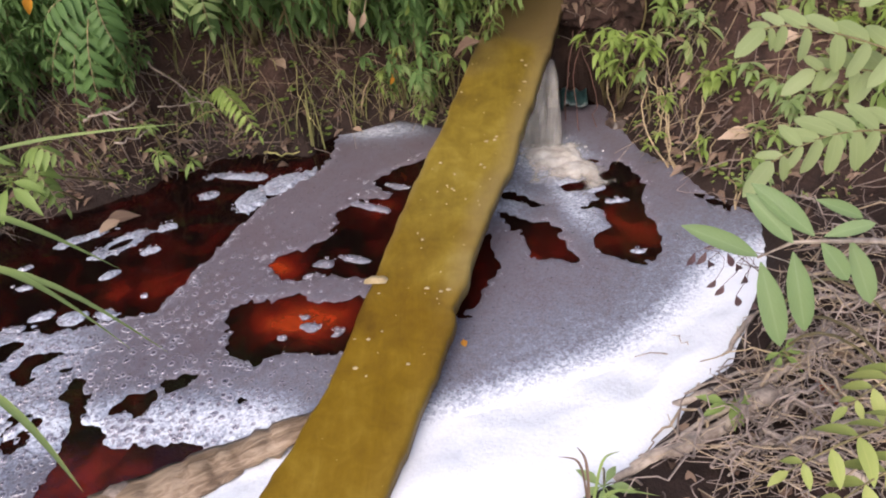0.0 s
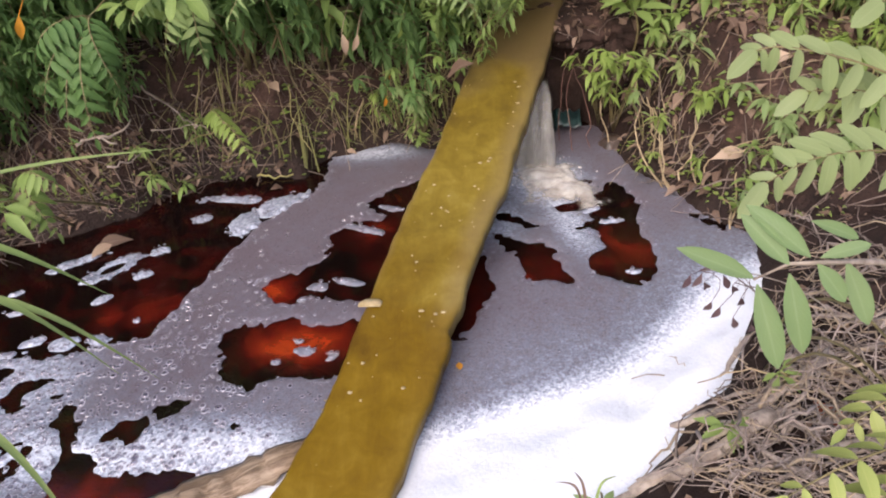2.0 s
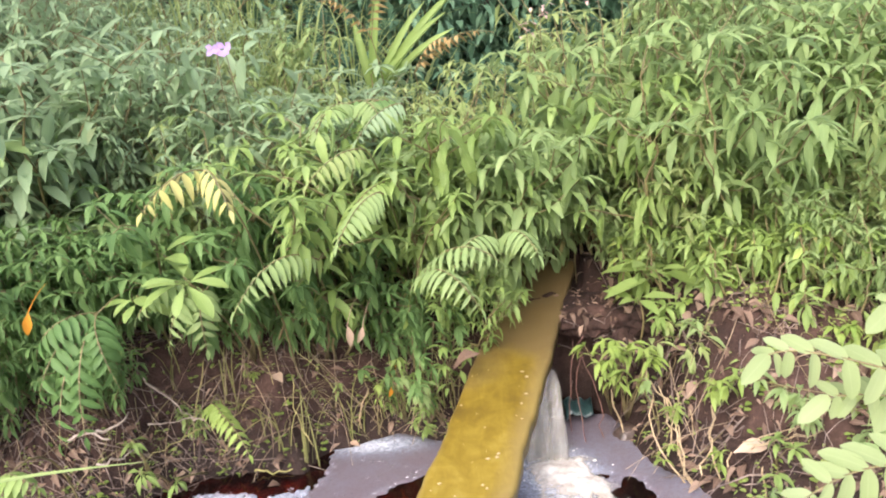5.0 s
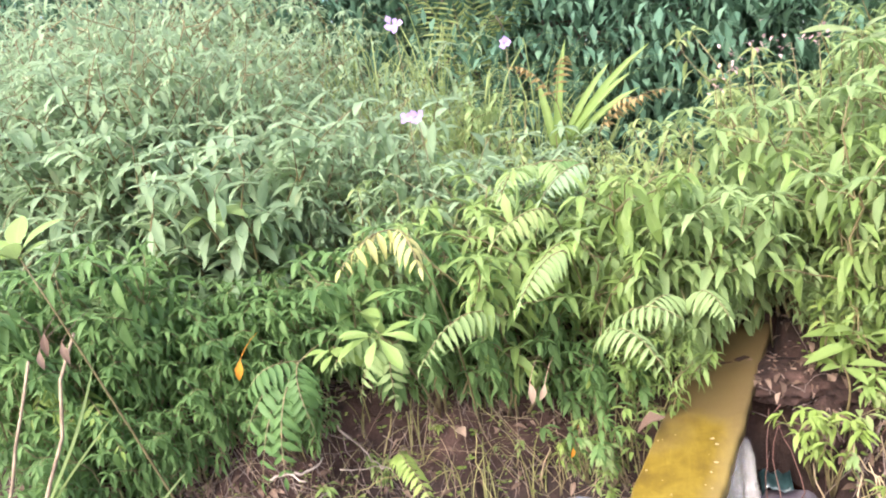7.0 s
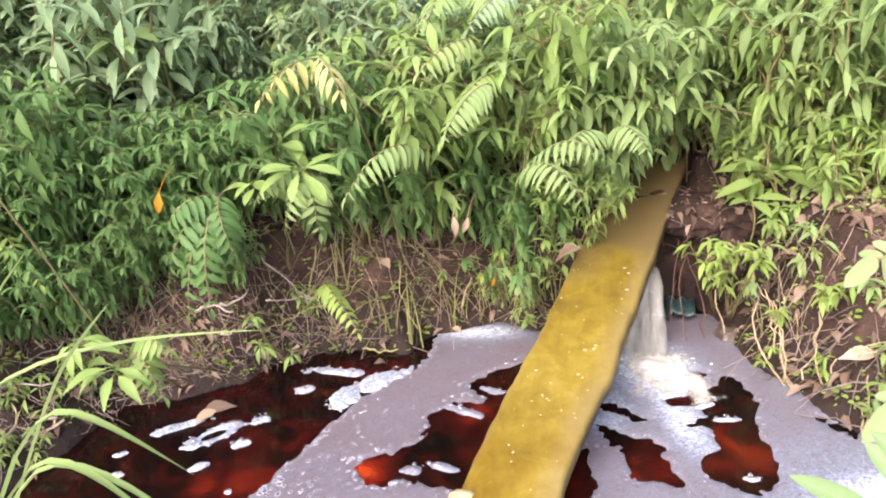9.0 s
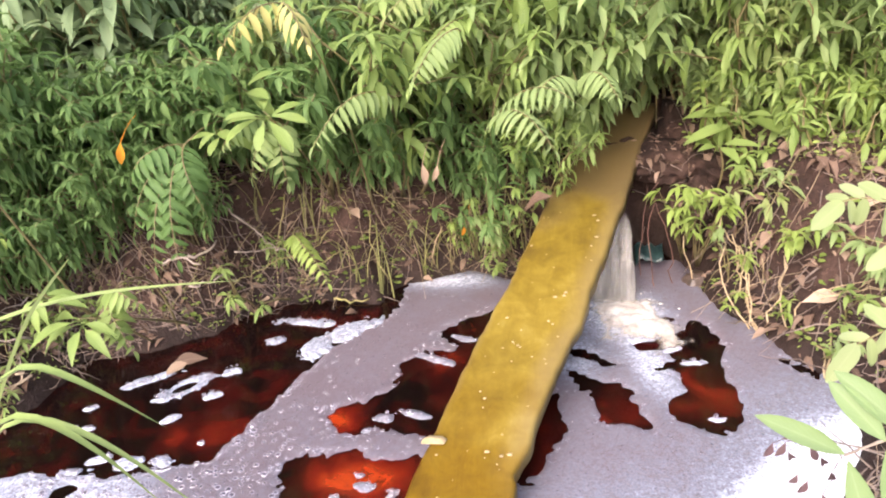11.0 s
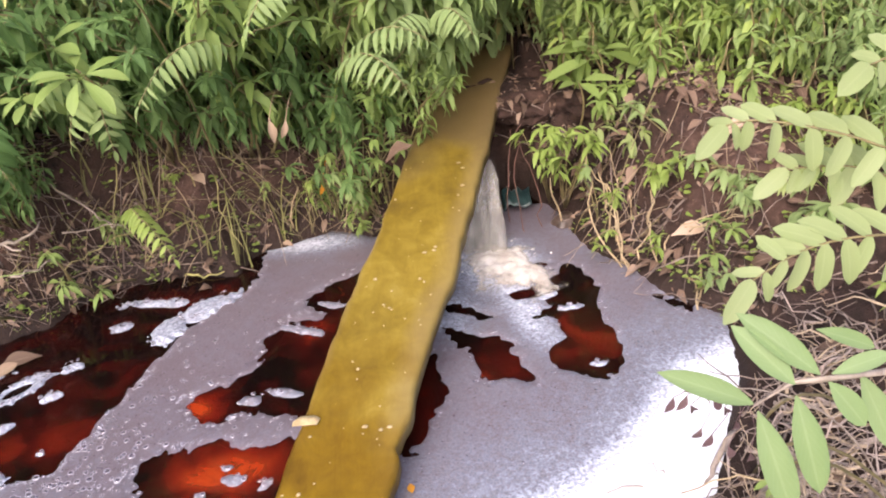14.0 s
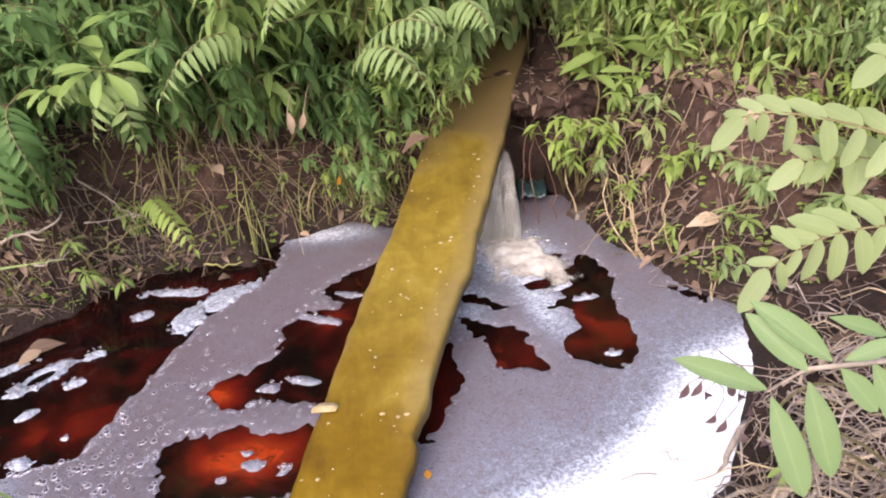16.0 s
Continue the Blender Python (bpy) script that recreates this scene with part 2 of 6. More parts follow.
PALE = leaf_material("pale_leaf", (0.200, 0.268, 0.100), (0.285, 0.352, 0.155), (0.385, 0.445, 0.24), 0.45, 0.5)
YELLOW = leaf_material("yellow_leaf", (0.30, 0.32, 0.08), (0.42, 0.40, 0.13), (0.56, 0.50, 0.24), 0.5, 0.4)
ORANGE = leaf_material("orange_leaf", (0.45, 0.16, 0.01), (0.62, 0.25, 0.02), (0.70, 0.36, 0.06), 0.5)
DEAD = leaf_material("dead_leaf", (0.05, 0.032, 0.023), (0.14, 0.088, 0.062), (0.34, 0.245, 0.18), 0.7, 0.15)
GRASS = leaf_material("grass_blade", (0.15, 0.225, 0.060), (0.26, 0.35, 0.110), (0.40, 0.47, 0.20), 0.45, 0.35, (0.46, 0.38, 0.17))
BANK_GRASS = leaf_material("dry_green_blade", (0.13, 0.135, 0.045), (0.22, 0.22, 0.080), (0.33, 0.31, 0.14), 0.5, 0.35, (0.40, 0.30, 0.16))
LILAC = leaf_material("lilac_petal", (0.30, 0.19, 0.45), (0.43, 0.30, 0.60), (0.56, 0.44, 0.70), 0.5, 0.4)
PURPLE = leaf_material("purple_leaf", (0.08, 0.045, 0.055), (0.14, 0.085, 0.095), (0.22, 0.15, 0.15), 0.45)
BARK = plain_material("bark", (0.035, 0.025, 0.018), (0.13, 0.10, 0.072), 18, 0.8, 0.7)
STALK = plain_material("green_stalk", (0.09, 0.075, 0.03), (0.23, 0.185, 0.08), 20, 0.6, 0.3, 0.003)
STRAW = plain_material("dry_stalk", (0.20, 0.14, 0.07), (0.46, 0.36, 0.22), 14, 0.7, 0.4, 0.003)
# painted darker than TWIG to stand in for shade on the bank
LITTER_TWIG = plain_material("brown_twig", (0.06, 0.042, 0.036), (0.25, 0.19, 0.155), 16, 0.8, 0.5, 0.003)
TWIG = plain_material("grey_twig", (0.14, 0.105, 0.085), (0.43, 0.36, 0.30), 16, 0.8, 0.5, 0.003)
# weathered grey stems, painted darker than STRAW partly for the bank's shade
LITTER_STRAW = plain_material("weathered_stem", (0.12, 0.085, 0.05), (0.36, 0.27, 0.17), 14, 0.75, 0.4, 0.003)
CHIP = plain_material("wood_chip", (0.20, 0.145, 0.065), (0.38, 0.30, 0.17), 40, 0.7, 0.4, 0.002)
STONE = plain_material("wet_stone", (0.10, 0.075, 0.06), (0.36, 0.29, 0.24), 12, 0.4, 0.6, 0.01)
TEAL = plain_material("dark_teal", (0.006, 0.016, 0.017), (0.022, 0.05, 0.048), 18, 0.3, 0.3, 0.004)
DARKSTONE = plain_material("dark_wet_stone", (0.018, 0.012, 0.010), (0.10, 0.07, 0.055), 14, 0.35, 0.7, 0.01)

# ---- shapes ----


class Geo:
    """Gathers points, faces and leaf coordinates, and builds one mesh."""

    def __init__(self):
        self.v, self.f, self.uv, self.n = [], [], [], 0

    def raw(self, verts, faces, uv=None):
        verts = np.asarray(verts, float)
        self.v.append(verts)
        self.uv.append(np.zeros((len(verts), 2)) + 0.3 if uv is None else np.asarray(uv, float))
        self.f.extend([tuple(i + self.n for i in f) for f in faces])
        self.n += len(verts)
        return self

    def leaf(self, shape, at, along, up, length, width):
        """Lays a leaf shape down with its stalk at a point."""
        y = np.asarray(along, float)
        y = y / (np.linalg.norm(y) + 1e-9)
        z = np.asarray(up, float) - y * np.dot(up, y)
        if np.linalg.norm(z) < 1e-4:
            z = np.array((y[2], 0.3, -y[0])) - y * np.dot((y[2], 0.3, -y[0]), y)
        z = z / (np.linalg.norm(z) + 1e-9)
        x = np.cross(y, z)
        v, f, uv = shape
        pts = np.asarray(at) + (v[:, :1] * width) * x + (v[:, 1:2] * length) * y + (v[:, 2:] * length) * z
        return self.raw(pts, f, uv)

    def tube(self, points, r0, r1, sides=5):
        p = np.asarray(points, float)
        k = len(p)
        tang = np.gradient(p, axis=0)
        tang /= np.linalg.norm(tang, axis=1)[:, None] + 1e-9
        ref = np.array((0.31, 0.17, 0.93)) if abs(tang[0][2]) < 0.8 else np.array((0.93, 0.31, 0.1))
        verts = []
        for i in range(k):
            a = np.cross(tang[i], ref)
            a /= np.linalg.norm(a) + 1e-9
            b = np.cross(tang[i], a)
            r = r0 + (r1 - r0) * i / (k - 1)
            for j in range(sides):
                w = 2 * math.pi * j / sides
                verts.append(p[i] + r * (math.cos(w) * a + math.sin(w) * b))
        faces = [(i * sides + j, i * sides + (j + 1) % sides, (i + 1) * sides + (j + 1) % sides, (i + 1) * sides + j)
                 for i in range(k - 1) for j in range(sides)]
        faces += [tuple(range(sides))[::-1], tuple((k - 1) * sides + j for j in range(sides))]
        return self.raw(verts, faces)

    def mesh(self, name, material, smooth=True):
        me = bpy.data.meshes.new(name)
        v = np.concatenate(self.v) if self.v else np.zeros((0, 3))
        me.from_pydata(v.tolist(), [], self.f)
        uv = np.concatenate(self.uv) if self.uv else np.zeros((0, 2))
        layer = me.uv_layers.new(name="UVMap")
        loops = np.zeros(len(me.loops), int)
        me.loops.foreach_get("vertex_index", loops)
        layer.data.foreach_set("uv", uv[loops].ravel())
        if smooth:
            me.polygons.foreach_set("use_smooth", [True] * len(me.polygons))
        me.materials.append(material)
        return me


def leaf_shape(profile, droop=0.25, fold=0.25, wave=0.0):
    """A blade of length 1 and greatest width 1: a folded, arched strip three points across."""
    k = len(profile)
    v, uv = [], []
    for i, w in enumerate(profile):
        s = i / (k - 1)
        z = -droop * s * s
        ripple = wave * math.sin(s * 17)
        for side in (-0.5, 0, 0.5):
            v.append((side * w, s * (1 - 0.25 * droop * s), z + abs(side) * w * fold * 0.5 + (ripple if side else 0)))
            uv.append((0.5 + side, s))
    f = [(i * 3 + j, i * 3 + j + 1, i * 3 + j + 4, i * 3 + j + 3) for i in range(k - 1) for j in range(2)]
    return np.array(v), f, np.array(uv)


LANCE = leaf_shape((0.06, 0.62, 1.0, 0.86, 0.5, 0.03), 0.42, 0.3)
LANCE_S = leaf_shape((0.06, 1.0, 0.74, 0.03), 0.45, 0.3)
OVATE_S = leaf_shape((0.08, 1.0, 0.86, 0.03), 0.26, 0.28)
OVATE = leaf_shape((0.08, 0.72, 1.0, 0.93, 0.66, 0.30, 0.03), 0.22, 0.28)
OBOVATE = leaf_shape((0.08, 0.40, 0.74, 1.0, 0.92, 0.5, 0.05), 0.18, 0.3)
STRAP = leaf_shape((0.3, 0.8, 1.0, 0.95, 0.9, 0.7, 0.04), 0.22, 0.2)
CURLED = leaf_shape((0.05, 0.6, 1.0, 0.8, 0.04), 0.6, 0.6, 0.05)
LEAFLET = leaf_shape((0.45, 0.95, 1.0, 0.8, 0.05), 0.16, 0.25)


def part(name, geo, material, parent=None, label=""):
    """One mesh object, from a Geo or a mesh, under a thing or a part."""
    data = geo.mesh(name, material) if isinstance(geo, Geo) else geo
    ob = new(name, data)
    ob.parent = parent
    if label:
        ob["label"] = label
    return ob


def thing(name, label, category, at=(0, 0, 0), turn=0.0, group="", kind=""):
    ob = new(name)
    ob.empty_display_size = 0.05
    ob.matrix_basis = pose(*at, 0, 0, turn)
    return tagged(ob, label, category, group, kind)


def curve(a, b, bend, k=7):
    """Points from a to b, bowed by the vector bend."""
    a, b, c = np.asarray(a, float), np.asarray(b, float), np.asarray(bend, float)
    return [a + (b - a) * s + c * 4 * s * (1 - s) for s in np.linspace(0, 1, k)]


def wobble(a, b, amount, rng, k=8):
    """A crooked line from a to b."""
    pts = curve(a, b, [rng.uniform(-amount, amount) for _ in range(3)], k)
    return [p + np.array([rng.gauss(0, amount * 0.22) for _ in range(3)]) * (0 < i < k - 1) for i, p in enumerate(pts)]


def fall_off(x, a, b):
    s = np.clip((x - a) / (b - a), 0, 1)
    return s * s * (3 - 2 * s)


# ---- ground ----
SHORE = [(-1.95, 0.45), (-1.80, 1.2), (-1.69, 1.54), (-1.61, 1.79), (-1.60, 1.99), (-1.38, 2.06), (-1.20, 2.14), (-1.04, 2.34), (-0.82, 2.35),
         (-0.63, 2.33), (-0.56, 2.47), (-0.34, 2.57), (-0.2, 2.50), (0.0, 2.50), (0.12, 2.50), (0.20, 2.70), (0.30, 2.78), (0.40, 2.72), (0.46, 2.55), (0.49, 2.42), (0.53, 2.25),
         (0.63, 2.12), (0.70, 1.95), (0.80, 1.83), (0.78, 1.67), (0.72, 1.52), (0.64, 1.34), (0.58, 1.22), (0.46, 1.12), (0.40, 1.02),
         (0.29, 0.91), (0.14, 0.80), (0.02, 0.66), (-0.35, 0.60), (-0.70, 0.70), (-0.95, 0.58), (-1.3, 0.42)]


def shore_distance(x, y):
    """Signed distance to the pool's edge, negative in the water."""
    best = np.full(x.shape, 1e9)
    inside = np.zeros(x.shape, bool)
    for (ax, ay), (bx, by) in zip(SHORE, SHORE[1:] + SHORE[:1]):
        dx, dy = bx - ax, by - ay
        s = np.clip(((x - ax) * dx + (y - ay) * dy) / (dx * dx + dy * dy), 0, 1)
        best = np.minimum(best, np.hypot(x - ax - s * dx, y - ay - s * dy))
        cross = ((ay > y) != (by > y)) & (x < (bx - ax) * (y - ay) / (by - ay + 1e-12) + ax)
        inside ^= cross
    return np.where(inside, -best, best)


LATTICE = {}


def lumps(x, y, seed, step):
    """Smooth value noise on a lattice."""
    if seed not in LATTICE:
        LATTICE[seed] = np.random.default_rng(seed).uniform(-1, 1, (256, 256))
    g = LATTICE[seed]
    u, v = x / step + 100.37, y / step + 100.71
    i, j = np.floor(u).astype(int), np.floor(v).astype(int)
    a, b = u - i, v - j
    a, b = a * a * (3 - 2 * a), b * b * (3 - 2 * b)
    q = lambda m, n: g[m % 256, n % 256]
    return (q(i, j) * (1 - a) + q(i + 1, j) * a) * (1 - b) + (q(i, j + 1) * (1 - a) + q(i + 1, j + 1) * a) * b


def ground_height(x, y):
    x, y = np.asarray(x, float), np.asarray(y, float)
    d = shore_distance(x, y) + 0.025 * lumps(x, y, 3, 0.11)
    back = fall_off(y, 1.75, 2.4)
    rise = 0.10 + 0.36 * back
    run = 0.40 - 0.08 * back
    h = rise * fall_off(d, -0.01, run) + 0.035 * fall_off(d, 0.0, 0.05)
    h += 0.10 * back * fall_off(d, 0.4, 1.6)
    h += fall_off(d, 0.0, 0.2) * (1 - fall_off(np.hypot(x, y - 1.6), 2.4, 3.4)) * (0.022 * lumps(x, y, 4, 0.16) + 0.022 * lumps(x, y, 5, 0.07) + 0.020 * lumps(x, y, 9, 0.042) + 0.05 * lumps(x, y, 6, 0.8))
    steep = np.exp(-((x - 0.30) / 0.22) ** 2 - ((y - 2.75) / 0.25) ** 2)
    h += 0.16 * steep * fall_off(d, 0.0, 0.05)
    mid = np.interp(y, (0.84, 1.41, 1.84, 2.34, 2.75, 3.1), (-0.346, -0.176, -0.053, 0.085, 0.184, 0.27))
    bed = -0.22 + 0.2 * y
    h = np.where((np.abs(x - mid) < 0.17) & (y > 0.2) & (y < 3.4), np.minimum(h, np.maximum(bed, 0.02) + fall_off(y, 3.12, 3.35) * 0.5), h)
    shoal = 0.25 * np.exp(-((x + 0.52) / 0.16) ** 2 - ((y - 1.40) / 0.12) ** 2) + 0.22 * np.exp(-((x + 0.62) / 0.09) ** 2 - ((y - 1.66) / 0.10) ** 2) + 0.11 * np.exp(-((x - 0.42) / 0.16) ** 2 - ((y - 1.80) / 0.2) ** 2)
    shoal += 0.17 * np.exp(-((x + 1.02) / 0.16) ** 2 - ((y - 1.60) / 0.12) ** 2) + 0.15 * np.exp(-((x + 0.85) / 0.2) ** 2 - ((y - 2.15) / 0.1) ** 2) + 0.1 * np.exp(-((x + 0.30) / 0.12) ** 2 - ((y - 1.95) / 0.15) ** 2)
    shoal += 0.14 * np.exp(-((x + 0.95) / 0.2) ** 2 - ((y - 0.92) / 0.1) ** 2)
    under = np.maximum(-0.32, d * 5.0 - 0.03) + shoal * fall_off(-d, 0.05, 0.2) + 0.035 * lumps(x, y, 7, 0.16) * fall_off(-d, 0.03, 0.15)
    return np.where(d < 0, np.minimum(under, -0.02), h)


PLAN_X, PLAN_Y, PLAN_STEP = -3.0, -0.6, 0.0125
plan_x, plan_y = np.meshgrid(np.arange(PLAN_X, 2.2, PLAN_STEP), np.arange(PLAN_Y, 3.7, PLAN_STEP))
PLAN_HEIGHT, PLAN_SHORE = ground_height(plan_x, plan_y), shore_distance(plan_x, plan_y)


def read_plan(plan, x, y):
    u, v = (x - PLAN_X) / PLAN_STEP, (y - PLAN_Y) / PLAN_STEP
    i, j = int(u), int(v)
    a, c = u - i, v - j
    return float((plan[j, i] * (1 - a) + plan[j, i + 1] * a) * (1 - c) + (plan[j + 1, i] * (1 - a) + plan[j + 1, i + 1] * a) * c)


def on_plan(x, y):
    return PLAN_X < x < 2.15 and PLAN_Y < y < 3.65


def lies(x, y):
    """The ground's height."""
    return read_plan(PLAN_HEIGHT, x, y) if on_plan(x, y) else float(ground_height(np.array([x]), np.array([y]))[0])


def ashore(x, y):
    """How far a spot lies from the water, negative in the pool."""
    return read_plan(PLAN_SHORE, x, y) if on_plan(x, y) else float(shore_distance(np.array([x]), np.array([y]))[0])


def spaced(fine_lo, fine_hi, step, far):
    inner = np.arange(fine_lo, fine_hi + step / 2, step)
    grow = np.cumsum(np.geomspace(step, far / 3, 26))
    grow *= far / grow[-1]
    return np.concatenate([(fine_lo - grow)[::-1], inner, fine_hi + grow])


def sheet(xs, ys, height):
    gx, gy = np.meshgrid(xs, ys)
    v = np.stack([gx.ravel(), gy.ravel(), height(gx, gy).ravel()], 1)
    w = len(xs)
    f = [(j * w + i, j * w + i + 1, (j + 1) * w + i + 1, (j + 1) * w + i) for j in range(len(ys) - 1) for i in range(w - 1)]
    return Geo().raw(v, f)


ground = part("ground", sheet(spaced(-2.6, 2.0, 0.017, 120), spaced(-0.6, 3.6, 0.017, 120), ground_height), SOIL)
tagged(ground, "dark muddy peat bank littered with roots and debris", "ground", kind="structure")
water = part("water", sheet(np.linspace(-2.3, 1.1, 140), np.linspace(0.3, 2.95, 110), lambda x, y: x * 0), WATER)
SILT = ((-0.50, 1.43, 0.17, 0.10, 0.95), (-0.62, 1.66, 0.08, 0.09, 0.75), (-1.00, 1.60, 0.18, 0.10, 0.34), (-0.80, 2.22, 0.16, 0.07, 0.40), (0.42, 1.80, 0.14, 0.17, 0.32),
        (0.17, 1.73, 0.10, 0.10, 0.34), (-0.32, 1.95, 0.10, 0.14, 0.42), (-0.95, 0.92, 0.2, 0.1, 0.5), (-1.1, 1.88, 0.25, 0.2, 0.15), (-0.02, 1.5, 0.08, 0.2, 0.3))
wv = np.array([v.co[:2] for v in water.data.vertices])
silt = 0.10 + sum(s * np.exp(-((wv[:, 0] - cx) / rx) ** 2 - ((wv[:, 1] - cy) / ry) ** 2) for cx, cy, rx, ry, s in SILT)
water.data.attributes.new("silt", 'FLOAT', 'POINT').data.foreach_set("value", silt.astype(np.float32))
tagged(water, "dark tea-red swamp water in a small pool", "water", kind="structure")

# ---- foam on the water ----


def contour(xs, ys, field, height, attribute=None):
    """The part of a grid where the field is above 0, cut along its outline, with a rim down to the water."""
    gx, gy = np.meshgrid(xs, ys)
    val = field(gx, gy)
    verts, faces, known = [], [], {}

    def corner(j, i):
        if (j, i) not in known:
            known[(j, i)] = len(verts)
            verts.append((gx[j, i], gy[j, i]))
        return known[(j, i)]

    def cut(a, b):
        key = (min(a, b), max(a, b))
        if key not in known:
            fa, fb = val[key[0]], val[key[1]]
            s = fa / (fa - fb)
            known[key] = len(verts)
            verts.append((gx[key[0]] + s * (gx[key[1]] - gx[key[0]]), gy[key[0]] + s * (gy[key[1]] - gy[key[0]])))
            rim.add(known[key])
        return known[key]

    rim = set()
    for j in range(len(ys) - 1):
        for i in range(len(xs) - 1):
            if val[j:j + 2, i:i + 2].max() <= 0:
                continue
            for tri in (((j, i), (j, i + 1), (j + 1, i + 1)), ((j, i), (j + 1, i + 1), (j + 1, i))):
                poly = []
                for a, b in zip(tri, tri[1:] + tri[:1]):
                    if val[a] > 0:
                        poly.append(corner(*a))
                    if (val[a] > 0) != (val[b] > 0):
                        poly.append(cut(a, b))
                if len(poly) > 2:
                    faces.append(tuple(poly))
    p = np.array(verts).reshape(-1, 2)
    z = np.maximum(height(p[:, 0], p[:, 1], field(p[:, 0], p[:, 1])), 0.003)
    z[list(rim)] = 0.0015
    geo = Geo().raw(np.column_stack([p, z]), faces)
    me = geo.mesh("foam", FOAM)
    if attribute is not None:
        layer = me.attributes.new("foam_depth", 'FLOAT', 'POINT')
        layer.data.foreach_set("value", attribute(p[:, 0], p[:, 1]).astype(np.float32))
    return me

WEST = [(-0.56, 2.60), (-0.56, 2.35), (-0.58, 2.24), (-0.71, 2.07), (-0.79, 1.90), (-0.84, 1.75), (-0.90, 1.62), (-0.95, 1.49), (-1.10, 1.43), (-1.36, 1.41), (-1.60, 1.40)]
# the openings in the film, as outlines on the water
HOLES = [[(-0.22, 2.30), (-0.33, 2.20), (-0.38, 2.12), (-0.32, 2.06), (-0.44, 2.03), (-0.50, 1.94), (-0.46, 1.90), (-0.57, 1.76), (-0.66, 1.69), (-0.64, 1.62), (-0.53, 1.61), (-0.46, 1.64), (-0.38, 1.60), (-0.10, 1.60), (0.0, 2.2)]]
HOLES += [[(-0.78, 1.43), (-0.70, 1.51), (-0.60, 1.54), (-0.48, 1.52), (-0.36, 1.52), (-0.20, 1.46), (-0.25, 1.25), (-0.44, 1.30), (-0.52, 1.33), (-0.60, 1.25), (-0.68, 1.30), (-0.70, 1.38)]]
HOLES += [[(0.27, 2.05), (0.36, 2.12), (0.45, 2.18), (0.54, 2.04), (0.50, 1.88), (0.54, 1.75), (0.44, 1.60), (0.33, 1.66), (0.34, 1.76), (0.38, 1.83), (0.30, 1.92), (0.35, 1.99)]]
HOLES += [[(0.05, 1.90), (0.20, 1.85), (0.26, 1.64), (0.13, 1.66), (0.10, 1.78)], [(0.05, 2.03), (0.14, 2.00), (0.24, 1.93), (0.15, 1.91)],
          [(0.01, 1.80), (0.03, 1.60), (-0.01, 1.52), (-0.06, 1.43), (-0.20, 1.36), (-0.20, 1.7)], [(0.36, 2.21), (0.46, 2.10), (0.40, 2.17)], [(-0.14, 2.48), (0.02, 2.46), (-0.04, 2.38)]]
HOLES += [[(-1.07, 1.23), (-1.07, 1.16), (-1.02, 1.07), (-1.02, 0.94), (-0.98, 0.60), (-0.60, 0.66), (-0.60, 0.99), (-0.71, 0.98), (-0.91, 0.99), (-0.99, 1.09), (-1.00, 1.14)],
          [(-1.27, 1.35), (-1.26, 1.23), (-1.22, 1.23), (-1.17, 1.30), (-1.09, 1.33), (-1.19, 1.34)], [(-1.36, 1.38), (-1.27, 1.39), (-1.27, 1.31), (-1.32, 1.29)]]
HOLES += [[(-0.94, 1.11), (-0.91, 1.17), (-0.84, 1.16), (-0.86, 1.10)], [(-0.69, 1.17), (-0.59, 1.14), (-0.63, 1.11)], [(-0.83, 1.22), (-0.77, 1.22), (-0.79, 1.18)], [(0.66, 1.97), (0.77, 1.90), (0.74, 1.86)]]
CREST = [(-0.80, 0.84), (-0.48, 0.96), (-0.30, 0.98), (-0.14, 1.04), (0.00, 1.11), (0.18, 1.17), (0.33, 1.24), (0.46, 1.34), (0.58, 1.48), (0.68, 1.60), (0.82, 1.67)]


def line_distance(x, y, line):
    """Distance to a chain of points, and on which side of it (above 0: to its left)."""
    best, side = np.full(np.shape(x), 1e9), np.zeros(np.shape(x))
    for (ax, ay), (bx, by) in zip(line, line[1:]):
        dx, dy = bx - ax, by - ay
        s = np.clip(((x - ax) * dx + (y - ay) * dy) / (dx * dx + dy * dy), 0, 1)
        d = np.hypot(x - ax - s * dx, y - ay - s * dy)
        near = d < best
        best, side = np.where(near, d, best), np.where(near, dx * (y - ay) - dy * (x - ax), side)
    return best, np.where(side > 0, 1.0, -1.0)


def ragged(x, y, amount=1.0):
    return amount * (0.030 * lumps(x, y, 11, 0.10) + 0.020 * lumps(x, y, 12, 0.045) + 0.018 * lumps(x, y, 13, 0.022) + 0.008 * lumps(x, y, 14, 0.011))


def outline_distance(x, y, line):
    """Signed distance to a closed outline, negative inside."""
    best, inside = np.full(np.shape(x), 1e9), np.zeros(np.shape(x), bool)
    for (ax, ay), (bx, by) in zip(line, line[1:] + line[:1]):
        dx, dy = bx - ax, by - ay
        t = np.clip(((x - ax) * dx + (y - ay) * dy) / (dx * dx + dy * dy), 0, 1)
        best = np.minimum(best, np.hypot(x - ax - t * dx, y - ay - t * dy))
        inside ^= ((ay > y) != (by > y)) & (x < (bx - ax) * (y - ay) / (by - ay + 1e-12) + ax)
    return np.where(inside, -best, best)


def film_field(x, y):
    d, side = line_distance(x, y, WEST)
    keep = np.minimum(d * side + 0.5 * ragged(x, y), 0.02 - shore_distance(x, y))
    for line in HOLES:
        keep = np.minimum(keep, outline_distance(x, y, line) + 0.75 * ragged(x, y))
    lace = 0.034 + 1.2 * ragged(x, y) + 0.03 * lumps(x, y, 15, 0.06)
    return np.where(x < -1.02, np.minimum(keep, lace + 0.3 * np.maximum(0, x + 1.1)), keep)


